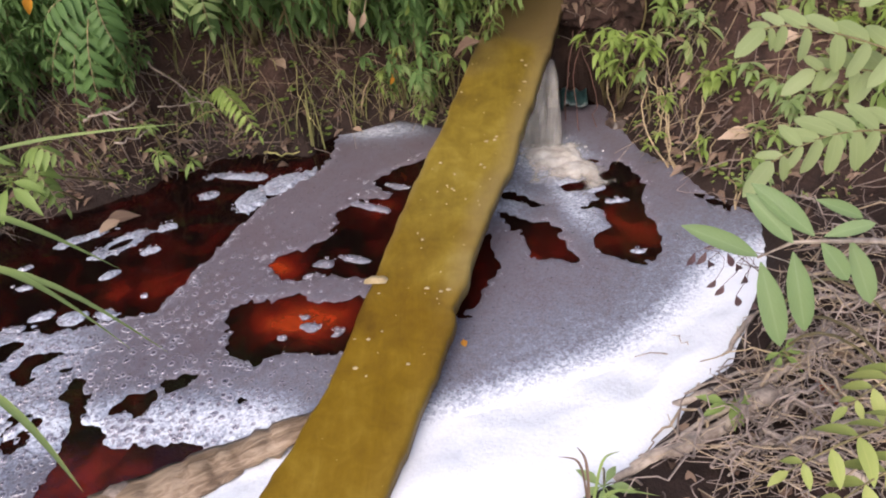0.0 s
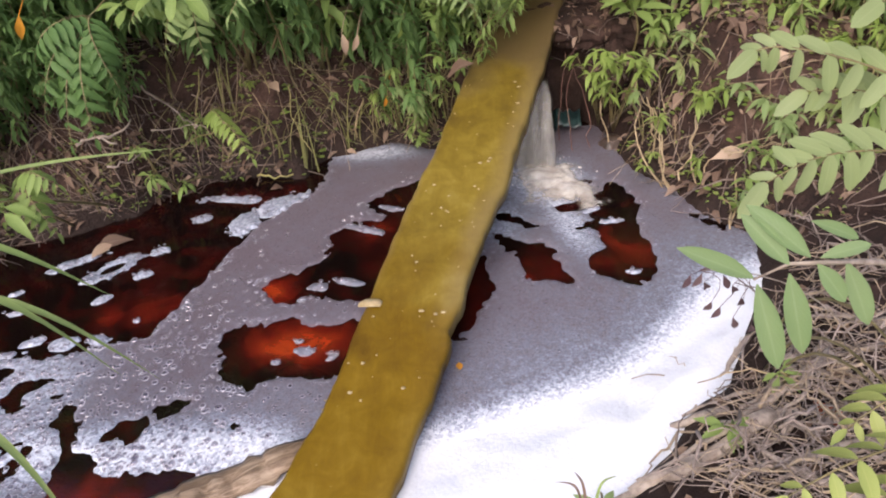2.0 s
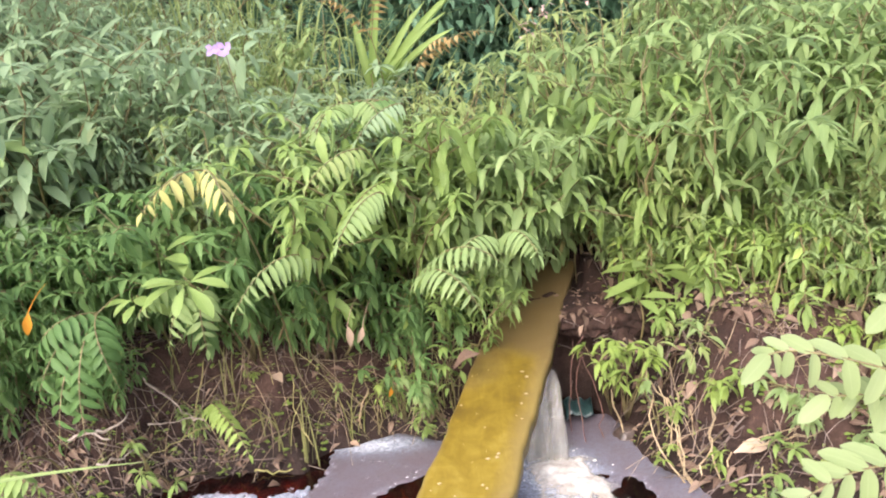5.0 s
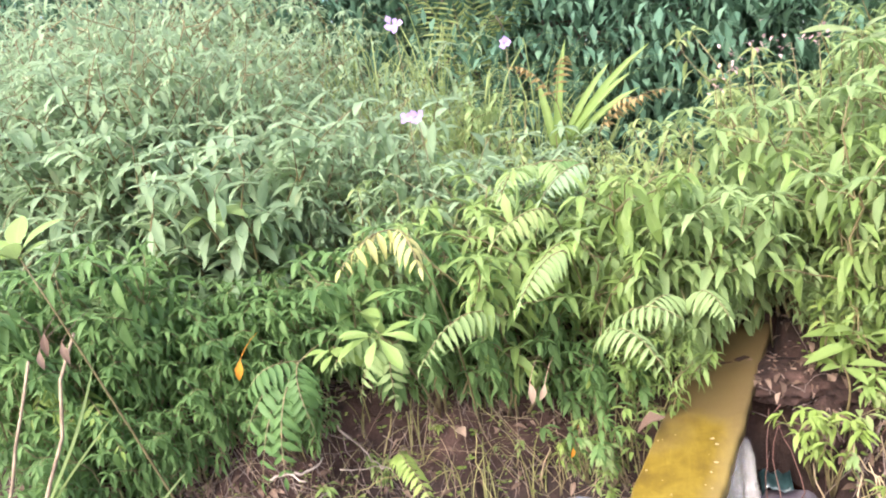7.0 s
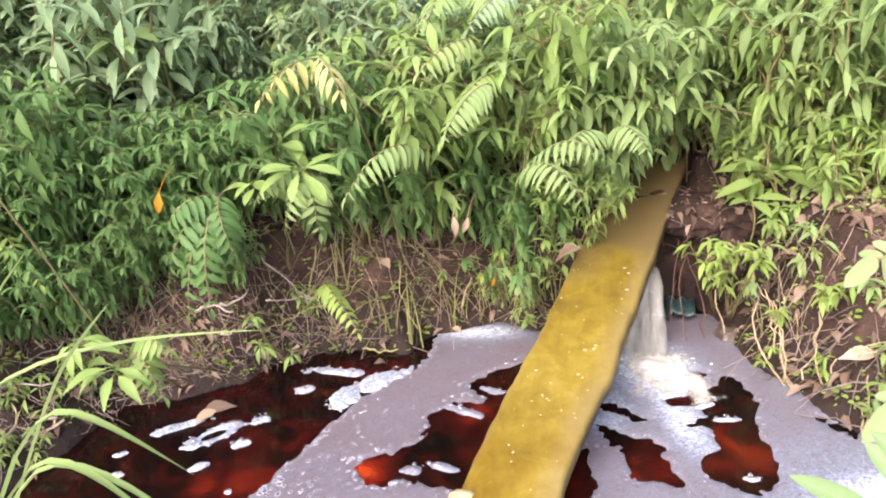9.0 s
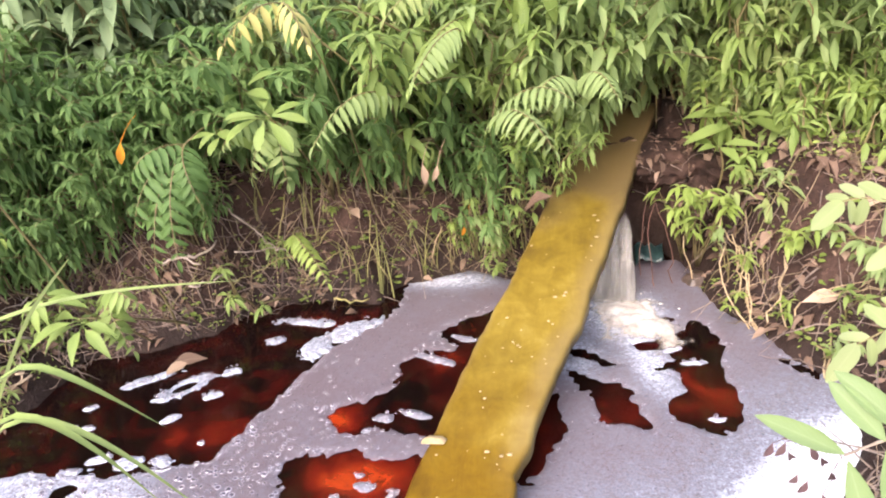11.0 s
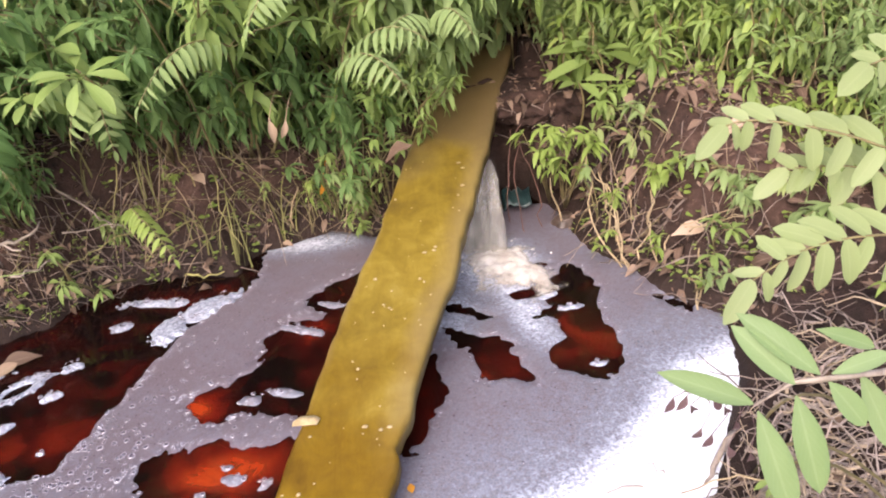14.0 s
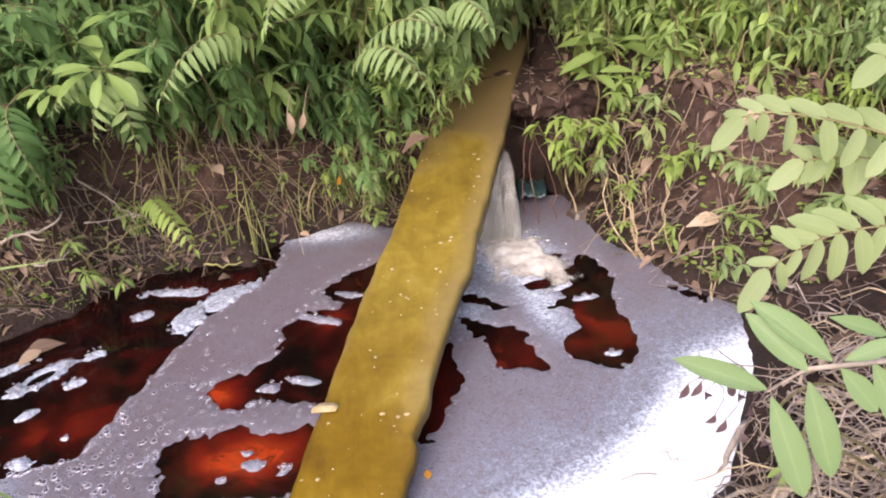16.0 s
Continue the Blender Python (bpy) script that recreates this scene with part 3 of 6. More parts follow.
def film_density(x, y):
    d, side = line_distance(x, y, CREST)
    white = 0.80 * (1 - fall_off(d * side, -0.04, 0.11)) + 0.17 * (1 - fall_off(d * side, 0.0, 0.45))
    low = 0.72 * np.exp(-((y - 1.06) / 0.09) ** 2) * fall_off(-x, 0.35, 0.55)
    plume = 0.80 * np.exp(-((x - 0.22) / 0.11) ** 2 - ((y - 2.24) / 0.12) ** 2) + 0.45 * np.exp(-((x - 0.27 - 0.25 * (2.0 - y)) / 0.06) ** 2 - ((y - 1.96) / 0.20) ** 2) + 0.30 * np.exp(-((x - 0.08) / 0.07) ** 2 - ((y - 1.98) / 0.12) ** 2)
    corner = 0.60 * np.exp(-((x + 0.42) / 0.18) ** 2 - ((y - 2.50) / 0.06) ** 2) + 0.34 * fall_off(-x, 0.95, 1.2) * (1 - fall_off(y, 1.35, 1.6))
    rim = 0.06 * np.exp(-(shore_distance(x, y) / 0.05) ** 2)
    right = 0.035 * fall_off(x, -0.1, 0.2) * (1 - 0.5 * fall_off(y, 1.9, 2.3))
    return np.clip(0.07 + np.maximum.reduce([white, low, plume, corner, rim]) + right, 0, 1)


film = part("foam_film", contour(np.arange(-1.85, 0.9, 0.009), np.arange(0.5, 2.62, 0.009), film_field, lambda x, y, f: 0.003 + 0.004 * fall_off(f, 0, 0.03), film_density), FOAM)
tagged(film, "thin lilac-grey foam film with small bubbles on dark water", "foam", kind="stuff")


def bank_field(x, y):
    d, side = line_distance(x, y, CREST)
    return np.minimum(-(d * side) - 0.015 + 0.6 * ragged(x, y), 0.05 - shore_distance(x, y))


foam_bank = part("foam_bank", contour(np.arange(-0.95, 0.95, 0.016), np.arange(0.45, 1.85, 0.016), bank_field,
                 lambda x, y, f: 0.006 + 0.024 * fall_off(f, 0, 0.16) * (1 + 0.3 * lumps(x, y, 21, 0.12)) * fall_off(np.abs(x + 0.346 - 0.30 * (y - 0.84)), 0.11, 0.2), lambda x, y: x * 0 + 1.0), FOAM)
tagged(foam_bank, "thick bright white foam heaped against the bank", "foam", kind="stuff")


def foam_patch(cx, cy, rx, ry, turn, seed, hole=0.0, density=0.6):
    c, s = math.cos(radians(turn)), math.sin(radians(turn))

    def field(x, y):
        u, v = (x - cx) * c + (y - cy) * s, -(x - cx) * s + (y - cy) * c
        r = np.hypot(u / rx, v / ry)
        f = (1 - r) * min(rx, ry) + 0.35 * min(rx, ry) * lumps(x, y, seed, 0.035) + 0.25 * min(rx, ry) * lumps(x, y, seed + 1, 0.015)
        return np.minimum(f, (r - hole) * ry) if hole else f
    step = max(0.004, min(rx, ry) / 9)
    big = max(rx, ry) * 1.5
    me = contour(np.arange(cx - big, cx + big, step), np.arange(cy - big, cy + big, step), field, lambda x, y, f: 0.003 + 0.5 * np.clip(f, 0, 0.02), lambda x, y: x * 0 + density)
    ob = part("foam_patch", me, FOAM)
    return tagged(ob, "small white foam patch floating on dark red water", "foam", "floating foam patches")


PATCHES = [(-1.30, 1.88, 0.10, 0.024, 30, 0), (-1.17, 1.83, 0.100, 0.042, 42, 0.42), (-1.04, 1.92, 0.034, 0.026, 10, 0), (-1.06, 1.79, 0.030, 0.020, 20, 0), (-1.14, 1.67, 0.030, 0.016, 30, 0),
           (-0.95, 2.10, 0.036, 0.024, 0, 0), (-0.80, 2.05, 0.050, 0.075, -30, 0), (-0.69, 2.17, 0.11, 0.050, 40, 0), (-0.88, 2.22, 0.12, 0.024, -6, 0), (-1.27, 1.49, 0.040, 0.018, 30, 0)]
PATCHES += [(-1.18, 1.47, 0.045, 0.030, 30, 0), (-1.08, 1.48, 0.034, 0.022, 0, 0), (-1.34, 1.43, 0.05, 0.016, 20, 0), (-1.40, 1.62, 0.028, 0.014, 0, 0), (-1.00, 1.56, 0.014, 0.008, 0, 0), (-1.44, 1.72, 0.024, 0.012, 30, 0),
            (-0.48, 1.68, 0.035, 0.020, 20, 0), (-0.40, 1.70, 0.050, 0.014, -15, 0), (-0.38, 1.98, 0.075, 0.018, -25, 0), (-0.52, 1.62, 0.014, 0.010, 0, 0), (-0.30, 2.10, 0.06, 0.014, -20, 0)]
PATCHES += [(-0.47, 1.40, 0.030, 0.018, 0, 0), (-0.40, 1.37, 0.024, 0.016, 30, 0), (-0.50, 1.44, 0.014, 0.010, 0, 0), (-0.55, 1.36, 0.014, 0.010, 0, 0),
            (0.41, 1.95, 0.035, 0.012, 0, 0), (0.44, 1.68, 0.022, 0.012, 0, 0), (0.36, 2.02, 0.03, 0.012, 20, 0), (-1.30, 0.78, 0.14, 0.09, 20, 0), (-1.44, 0.98, 0.12, 0.06, 40, 0), (-1.22, 0.98, 0.07, 0.05, 60, 0)]
for i, (x, y, rx, ry, turn, hole) in enumerate(PATCHES):
    foam_patch(x, y, rx, ry, turn, 40 + 2 * i, hole, 0.20 if -0.6 < x < 0.3 else 0.42)

rng = random.Random(5)
dome, rings = Geo(), Geo()
ring = [(math.cos(a), math.sin(a)) for a in np.linspace(0, 2 * math.pi, 9)[:-1]]
levels = ((1.0, 0.0), (0.92, 0.36), (0.68, 0.70), (0.34, 0.92))
dome_v = np.array([(r * x, r * y, z) for r, z in levels for x, y in ring] + [(0, 0, 1.0)])
dome_f = [(8 * k + i, 8 * k + (i + 1) % 8, 8 * k + 8 + (i + 1) % 8, 8 * k + 8 + i) for k in range(3) for i in range(8)] + [(24 + i, 24 + (i + 1) % 8, 32) for i in range(8)]
ring_v = np.array([(q * x, q * y, z) for q, z in ((1.12, 0.0), (1.02, 0.34), (0.87, 0.26), (0.85, 0.03)) for x, y in ring])
ring_f = [(8 * k + i, 8 * k + (i + 1) % 8, 8 * k + 8 + (i + 1) % 8, 8 * k + 8 + i) for k in range(3) for i in range(8)]
six = [(math.cos(a), math.sin(a)) for a in np.linspace(0, 2 * math.pi, 7)[:-1]]
cap_v = np.array([(x, y, 0) for x, y in six] + [(0.72 * x, 0.72 * y, 0.62) for x, y in six] + [(0, 0, 0.9)])
cap_f = [(i, (i + 1) % 6, 6 + (i + 1) % 6, 6 + i) for i in range(6)] + [(6 + i, 6 + (i + 1) % 6, 12) for i in range(6)]
spots = np.array([(rng.uniform(-1.45, 0.8), rng.uniform(0.85, 2.45)) for _ in range(34000)])
val = film_field(spots[:, 0], spots[:, 1])
thick = film_density(spots[:, 0], spots[:, 1])
taken = {}
for (x, y), f, d in zip(spots, val, thick):
    edge = math.exp(-max(f, 0) / 0.05)
    crowd = float(fall_off(np.array(-x - 0.35 * y), -0.22, 0.45)) if x < -0.12 else 0.20 + 0.5 * float(fall_off(np.array(d), 0.1, 0.5))
    if f < 0.003 or d > 0.8 or rng.random() > 0.22 + 0.68 * crowd + 0.25 * edge:
        continue
    r = rng.choice((0.0016, 0.002, 0.002, 0.0025, 0.003, 0.004, 0.0055)) * (0.92 + 0.50 * crowd if x < -0.12 else 0.68) * rng.uniform(0.8, 1.2)
    cell = (int(x / 0.011), int(y / 0.011))
    if cell in taken and r > 0.0035:
        continue
    taken[cell] = True
    dome.raw(dome_v * np.array((r, r, r * 0.75)) + np.array((x, y, 0.005)), dome_f)
    rings.raw(ring_v * r + np.array((x, y, 0.0055)), ring_f)
for cx, cy, rx, ry, turn, hole in PATCHES:
    c, s = math.cos(radians(turn)), math.sin(radians(turn))
    for _ in range(int(9000 * rx * ry) + 4):
        a, q = rng.uniform(0, 6.283), math.sqrt(rng.uniform(hole, 0.95))
        u, v = rx * q * math.cos(a), ry * q * math.sin(a)
        r = rng.choice((0.002, 0.003, 0.004, 0.0055))
        at = np.array((cx + u * c - v * s, cy + u * s + v * c, 0.009))
        dome.raw(dome_v * np.array((r, r, r * 0.75)) + at, dome_f)
        rings.raw(ring_v * r + at, ring_f)
n = Nodes("bubble")
n.tree.nodes.remove(n.bsdf)
skin = n.add("LayerWeight", Blend=0.35).outputs["Facing"]
film_ = n.add("MixShader", Fac=n.ramp(skin, [(0.25, (0.10, 0.10, 0.10)), (0.90, (0.8, 0.8, 0.8))]))
n.put(film_, "1", n.add("BsdfTransparent", Color=(0.62, 0.58, 0.62, 1)).outputs[0])
n.put(film_, "2", n.add("BsdfGlossy", Color=(0.95, 0.95, 1, 1), Roughness=0.25).outputs[0])
n.tree.links.new(film_.outputs[0], n.out.inputs["Surface"])
BUBBLE = n.mat
n = Nodes("bubble_rim")
n.finish((0.40, 0.39, 0.44), 0.15)
tagged(part("bubble_rims", rings, n.mat), "pale rims of the bubbles on the foam film", "bubbles", kind="stuff")
tagged(part("bubbles", dome, BUBBLE), "round glossy bubbles on the foam film", "bubbles", kind="stuff")

# ---- the plank ----
plank = thing("plank", "old wooden plank with wet olive-yellow algae laid across the pool", "plank")


def plank_mesh():
    rows = [(0.35, -0.640, -0.375), (0.60, -0.565, -0.285), (0.84, -0.482, -0.210), (0.96, -0.428, -0.172), (1.08, -0.384, -0.138), (1.22, -0.342, -0.098), (1.30, -0.330, -0.070), (1.335, -0.322, -0.088), (1.41, -0.302, -0.050),
            (1.60, -0.252, -0.006), (1.84, -0.190, 0.083), (2.0, -0.132, 0.120), (2.2, -0.085, 0.178), (2.34, -0.045, 0.216), (2.55, 0.005, 0.268), (2.75, 0.050, 0.318), (3.1, 0.13, 0.41)]
    ys = np.linspace(rows[0][0], rows[-1][0], 110)
    a = np.array(rows)
    left = np.interp(ys, a[:, 0], a[:, 1]) + 0.004 * lumps(ys, ys * 0, 31, 0.06) + 0.003 * lumps(ys, ys * 0 + 3, 31, 0.02)
    right = np.interp(ys, a[:, 0], a[:, 2]) + 0.005 * lumps(ys, ys * 0 + 7, 32, 0.05) + 0.003 * lumps(ys, ys * 0 + 5, 31, 0.018)
    across = np.array((0.0, 0.012, 0.05, 0.25, 0.5, 0.75, 0.95, 0.988, 1.0))
    drop = np.array((0.012, 0.004, 0.0, 0.001, 0.002, 0.001, 0.0, 0.004, 0.013))
    verts, uv, w = [], [], 2 * len(across)
    for y, l, r in zip(ys, left, right):
        z = -0.15 + 0.2 * y + 0.03 * (1 - float(fall_off(np.array(y), 0.8, 1.25)))
        for s, d in zip(across, drop):
            x = l + (r - l) * s
            verts.append((x, y, z - d + 0.003 * float(lumps(np.array([x]), np.array([y]), 33, 0.05)[0])))
            uv.append((s, y))
        for s in across[::-1]:
            verts.append((l + (r - l) * s, y, z - 0.042 + 0.004 * math.sin(9 * y + 5 * s)))
            uv.append((s, y))
    k = len(ys)
    faces = [(i * w + j, (i + 1) * w + j, (i + 1) * w + (j + 1) % w, i * w + (j + 1) % w) for i in range(k - 1) for j in range(w)]
    faces += [tuple(range(w)), tuple((k - 1) * w + j for j in range(w))[::-1]]
    return Geo().raw(verts, faces, uv)


part("board", plank_mesh(), PLANK, plank)
chip = Geo()
rng = random.Random(8)
for _ in range(80):
    y = rng.uniform(0.75, 2.4)
    s = rng.uniform(0.06, 0.94)
    x = np.interp(y, (0.84, 1.41, 1.84, 2.34, 2.75), (-0.482, -0.302, -0.19, -0.045, 0.05)) + s * 0.25
    r = rng.choice((0.002, 0.0025, 0.003, 0.004, 0.0055))
    at = np.array((x, y, -0.15 + 0.2 * y + 0.0015))
    chip.raw(cap_v * np.array((r * rng.uniform(0.7, 1.5), r, r * 0.6)) + at, cap_f)
part("grit", chip, CHIP, plank, "pale crumbs stuck on the algae")["kind"] = "stuff"
tagged(part("wood_chip", Geo().raw(np.array([(-.03, -.012, 0), (.028, -.014, 0), (.034, .006, 0), (-.012, .016, 0), (-.026, -.010, .012), (.022, -.010, .010), (.024, .004, .012), (-.010, .010, .009)]) + (-0.285, 1.42, 0.137),
     [(0, 1, 5, 4), (1, 2, 6, 5), (2, 3, 7, 6), (3, 0, 4, 7), (4, 5, 6, 7)]), CHIP), "pale torn wood chip lying on the plank's edge", "wood chip")

# ---- falling water ----
fall = thing("waterfall", "thin white stream of water falling from the bank beside the plank", "waterfall")
rng = random.Random(9)
for i in range(14):
    u = i / 13
    top = np.array((0.205 + 0.052 * u + rng.uniform(-0.004, 0.004), 2.52 + rng.uniform(-0.03, 0.03), 0.285 - 0.055 * u + rng.uniform(-0.015, 0.015)))
    low = np.array((0.135 + 0.120 * u + rng.uniform(-0.010, 0.010), 2.33 - 0.03 * u + rng.uniform(-0.03, 0.03), 0.0))
    width, depth = rng.uniform(0.020, 0.055), rng.uniform(0.003, 0.007)
    v = []
    for k in range(13):
        q = k / 12
        out = math.sqrt(q)
        x, y, z = top[0] + (low[0] - top[0]) * out + 0.003 * math.sin(9 * q + i), top[1] + (low[1] - top[1]) * out, top[2] * (1 - q * q) - 0.006 * q
        w = width * (0.45 + 0.9 * q) * (1 + 0.25 * math.sin(11 * q + 2 * i))
        v += [(x + 0.5 * w * math.cos(a), y + depth * math.sin(a), z) for a in np.linspace(0, 2 * math.pi, 7)[:-1]]
    part("strand", Geo().raw(v, [(6 * k + m, 6 * k + (m + 1) % 6, 6 * k + 6 + (m + 1) % 6, 6 * k + 6 + m) for k in range(12) for m in range(6)]), FALL, fall)
n = Nodes("splash_foam")
depth = n.add("Attribute")
depth.attribute_name = "foam_depth"
n.finish(n.ramp(n.noise(16, 4, 0.6, n.coords()), [(0.34, (0.38, 0.33, 0.28)), (0.50, (0.54, 0.49, 0.43)), (0.66, (0.68, 0.66, 0.62))]), 0.6, n.bump(n.noise(70, 4, 0.7, n.coords()), 0.5, 0.006))
lace = n.add("MixShader", Fac=n.ramp(n.math('ADD', depth.outputs["Fac"], n.math('MULTIPLY', n.math('SUBTRACT', n.noise(34, 5, 0.7, n.coords(), 0.8), 0.5), 1.1)), [(0.26, (0, 0, 0)), (0.85, (0.80, 0.80, 0.80))]))
n.put(lace, "1", n.add("BsdfTransparent").outputs[0])
n.put(lace, "2", n.bsdf.outputs[0])
n.tree.links.new(lace.outputs[0], n.out.inputs["Surface"])


def froth_field(x, y):
    lead = np.hypot((x - 0.23 - 0.3 * (2.25 - y) * (y < 2.25)) / 1.15, (y - 2.22) / 1.7)
    return 0.135 - lead + 1.3 * ragged(x, y)


splash = part("froth", contour(np.arange(0.0, 0.52, 0.008), np.arange(1.95, 2.50, 0.008), froth_field,
              lambda x, y, f: 0.008 + 0.13 * np.clip(f, 0, 0.12) * (1 + 0.3 * lumps(x, y, 61, 0.035) + 0.2 * lumps(x, y, 62, 0.016)), lambda x, y: np.clip(froth_field(x, y) / 0.09, 0, 1)), FOAM, fall, "cream froth where the stream lands")
splash.data.materials.clear()
splash.data.materials.append(n.mat)
CHIP_FOAM = plain_material("foam_drop", (0.55, 0.52, 0.48), (0.80, 0.78, 0.75), 30, 0.4, 0.2)
drops = Geo()
for _ in range(170):
    a, r = rng.uniform(0, 6.283), abs(rng.gauss(0, 0.075))
    size = rng.choice((0.0015, 0.002, 0.003, 0.004))
    drops.raw(cap_v * size + np.array((0.225 + 1.3 * r * math.cos(a), 2.29 + 0.9 * r * math.sin(a), 0.006 + 0.10 * max(0, 0.08 - r))), cap_f)
part("spray", drops, CHIP_FOAM, fall, "foam bubbles thrown up by the stream")["kind"] = "stuff"

# ---- plants ----
UP = np.array((0.0, 0.0, 1.0))


def leafy_stem(rng, base, tip, leaf, width, material, parent, shape=LANCE, pairs=10, droop=0.5, twigs=3, bark=STALK, bare=0.25, bow=0.12):
    """A stem with opposite leaf pairs and leafy twigs."""
    line = wobble(base, tip, bow * np.linalg.norm(np.subtract(tip, base)), rng, 9)
    wood, blades = Geo(), Geo()
    size = np.linalg.norm(np.subtract(tip, base))
    wood.tube(line, 0.004 + 0.004 * size, 0.0015)
    lines = [(line, pairs, bare)]
    for _ in range(twigs):
        s = rng.uniform(0.35, 0.9)
        p = np.array(line[int(s * 8)])
        q = p + np.array((rng.uniform(-1, 1), rng.uniform(-1, 1), rng.uniform(0.1, 0.9))) * size * rng.uniform(0.18, 0.38)
        t = wobble(p, q, 0.04 * size, rng, 6)
        wood.tube(t, 0.0025, 0.0012, 4)
        lines.append((t, max(4, pairs // 2), 0.1))
    for pts, count, start in lines:
        pts = np.array(pts)
        k = len(pts) - 1
        for i in range(count):
            s = start + (1 - start) * (i + rng.uniform(0.3, 1.0)) / count
            u = min(s * k, k - 1e-3)
            p = pts[int(u)] + (u - int(u)) * (pts[int(u) + 1] - pts[int(u)])
            axis = pts[int(u) + 1] - pts[int(u)]
            axis = axis / (np.linalg.norm(axis) + 1e-9)
            turn = rng.uniform(0, 360) if i % 2 else turn + 90 if i else 0
            side = np.cross(axis, (math.cos(radians(turn)), math.sin(radians(turn)), 0.2))
            side /= np.linalg.norm(side) + 1e-9
            for sign in (-1, 1):
                if rng.random() < 0.12:
                    continue
                top = s > 0.86
                way = side * sign * rng.uniform(0.7, 1.1) + axis * (0.7 if top else 0.25) - UP * (droop * rng.uniform(0.3, 1.3) * (0.6 if top else 1))
                length = leaf * rng.uniform(0.65, 1.15) * (0.65 if top else 1)
                blades.leaf(shape, p + way * 0.006, way, UP + 0.35 * np.array((rng.uniform(-1, 1), rng.uniform(-1, 1), 0)), length, width * length * rng.uniform(0.85, 1.15))
        end, turn = pts[-1], rng.uniform(0, 360)
        for q in range(5):
            a = radians(turn + 72 * q + rng.uniform(-15, 15))
            way = np.array((math.cos(a), math.sin(a), rng.uniform(-0.25, 0.35)))
            length = leaf * rng.uniform(0.6, 0.95)
            blades.leaf(shape, end, way, UP, length, width * length)
    stem = part("stem", wood, bark, parent)
    part("foliage", blades, material, stem)["kind"] = "stuff"


def make_shrub(seed, height, lean, leaf, width, material, label, stems=6, shape=LANCE, pairs=9, droop=0.5, twigs=3, over=0.0):
    rng = random.Random(seed)
    shrub = thing("shrub", label, "shrub", group="bank shrubs")
    for _ in range(stems):
        a, out = rng.uniform(0, 2 * math.pi), rng.uniform(0.2, 1.0) * lean
        base = (0.05 * math.cos(a), 0.05 * math.sin(a), -0.03)
        tip = (math.cos(a) * out, math.sin(a) * out - over * rng.uniform(0.6, 1.2), height * rng.uniform(0.65, 1.05))
        leafy_stem(rng, base, tip, leaf, width, material, shrub, shape, pairs, droop, twigs)
    return shrub


def frond(rng, base, tip, bow, leaf, width, pairs, material, parent, shape=LEAFLET, stalk=STALK, name="frond", start=0.15, singly=False, taper=0.75, hang=0.0):
    """A pinnate leaf: a bowed rib with leaflets in two rows."""
    line = np.array(curve(base, tip, bow, 14))
    rib = part(name, Geo().tube(line, 0.0028, 0.001, 5), stalk, parent)
    blades = Geo()
    k = len(line) - 1
    for i in range(pairs):
        s = start + (1 - start) * (i + 0.5) / pairs
        u = min(s * k, k - 1e-3)
        p = line[int(u)] + (u - int(u)) * (line[int(u) + 1] - line[int(u)])
        axis = line[int(u) + 1] - line[int(u)]
        axis /= np.linalg.norm(axis)
        side = np.cross(axis, UP)
        side /= np.linalg.norm(side) + 1e-9
        up = np.cross(side, axis)
        size = leaf * (0.35 + 0.65 * math.sin(math.pi * min(1, (s + 0.12) * 0.93)) ** taper) * rng.uniform(0.9, 1.08)
        for sign in (-1, 1):
            if rng.random() < 0.03:
                continue
            way = side * sign + axis * rng.uniform(0.28, 0.45) - up * rng.uniform(0.05, 0.3) - UP * hang * rng.uniform(0.6, 1.3)
            if singly:
                one = Geo().leaf(shape, (0, 0, 0), way, up, size, width * size)
                part("leaflet", one, material, rib).location = p
            else:
                blades.leaf(shape, p, way, up + side * sign * rng.uniform(-0.15, 0.15), size, width * size)
    end = Geo() if singly else blades
    end.leaf(shape, line[-1], line[-1] - line[-2], UP, leaf * 0.5, width * leaf * 0.55)
    part("end_leaflet" if singly else "leaflets", end, material, rib)
    return rib


def blade_line(points, width, material, parent, name="blade"):
    """A long grass blade with a keel, along given points."""
    p = np.array(points, float)
    k = len(p)
    fine = np.array([[np.interp(s, np.linspace(0, 1, k), p[:, c]) for c in range(3)] for s in np.linspace(0, 1, 16)])
    for _ in range(7):
        fine[1:-1] = 0.25 * fine[:-2] + 0.5 * fine[1:-1] + 0.25 * fine[2:]
    v, uv = [], []
    for i in range(16):
        axis = fine[min(i + 1, 15)] - fine[max(i - 1, 0)]
        side = np.cross(axis, UP)
        side /= np.linalg.norm(side) + 1e-9
        low = np.cross(side, axis)
        low /= np.linalg.norm(low) + 1e-9
        w = width * min(1, 0.5 + i / 6) * (1 - (i / 15) ** 3.5) + 0.0004
        for s in (-0.5, 0, 0.5):
            v.append(fine[i] + side * s * w - low * (0.25 * w if s == 0 else 0))
            uv.append((0.5 + s, i / 15))
    f = [(i * 3 + j, i * 3 + j + 1, i * 3 + j + 4, i * 3 + j + 3) for i in range(15) for j in range(2)]
    return part(name, Geo().raw(v, f, uv), material, parent)


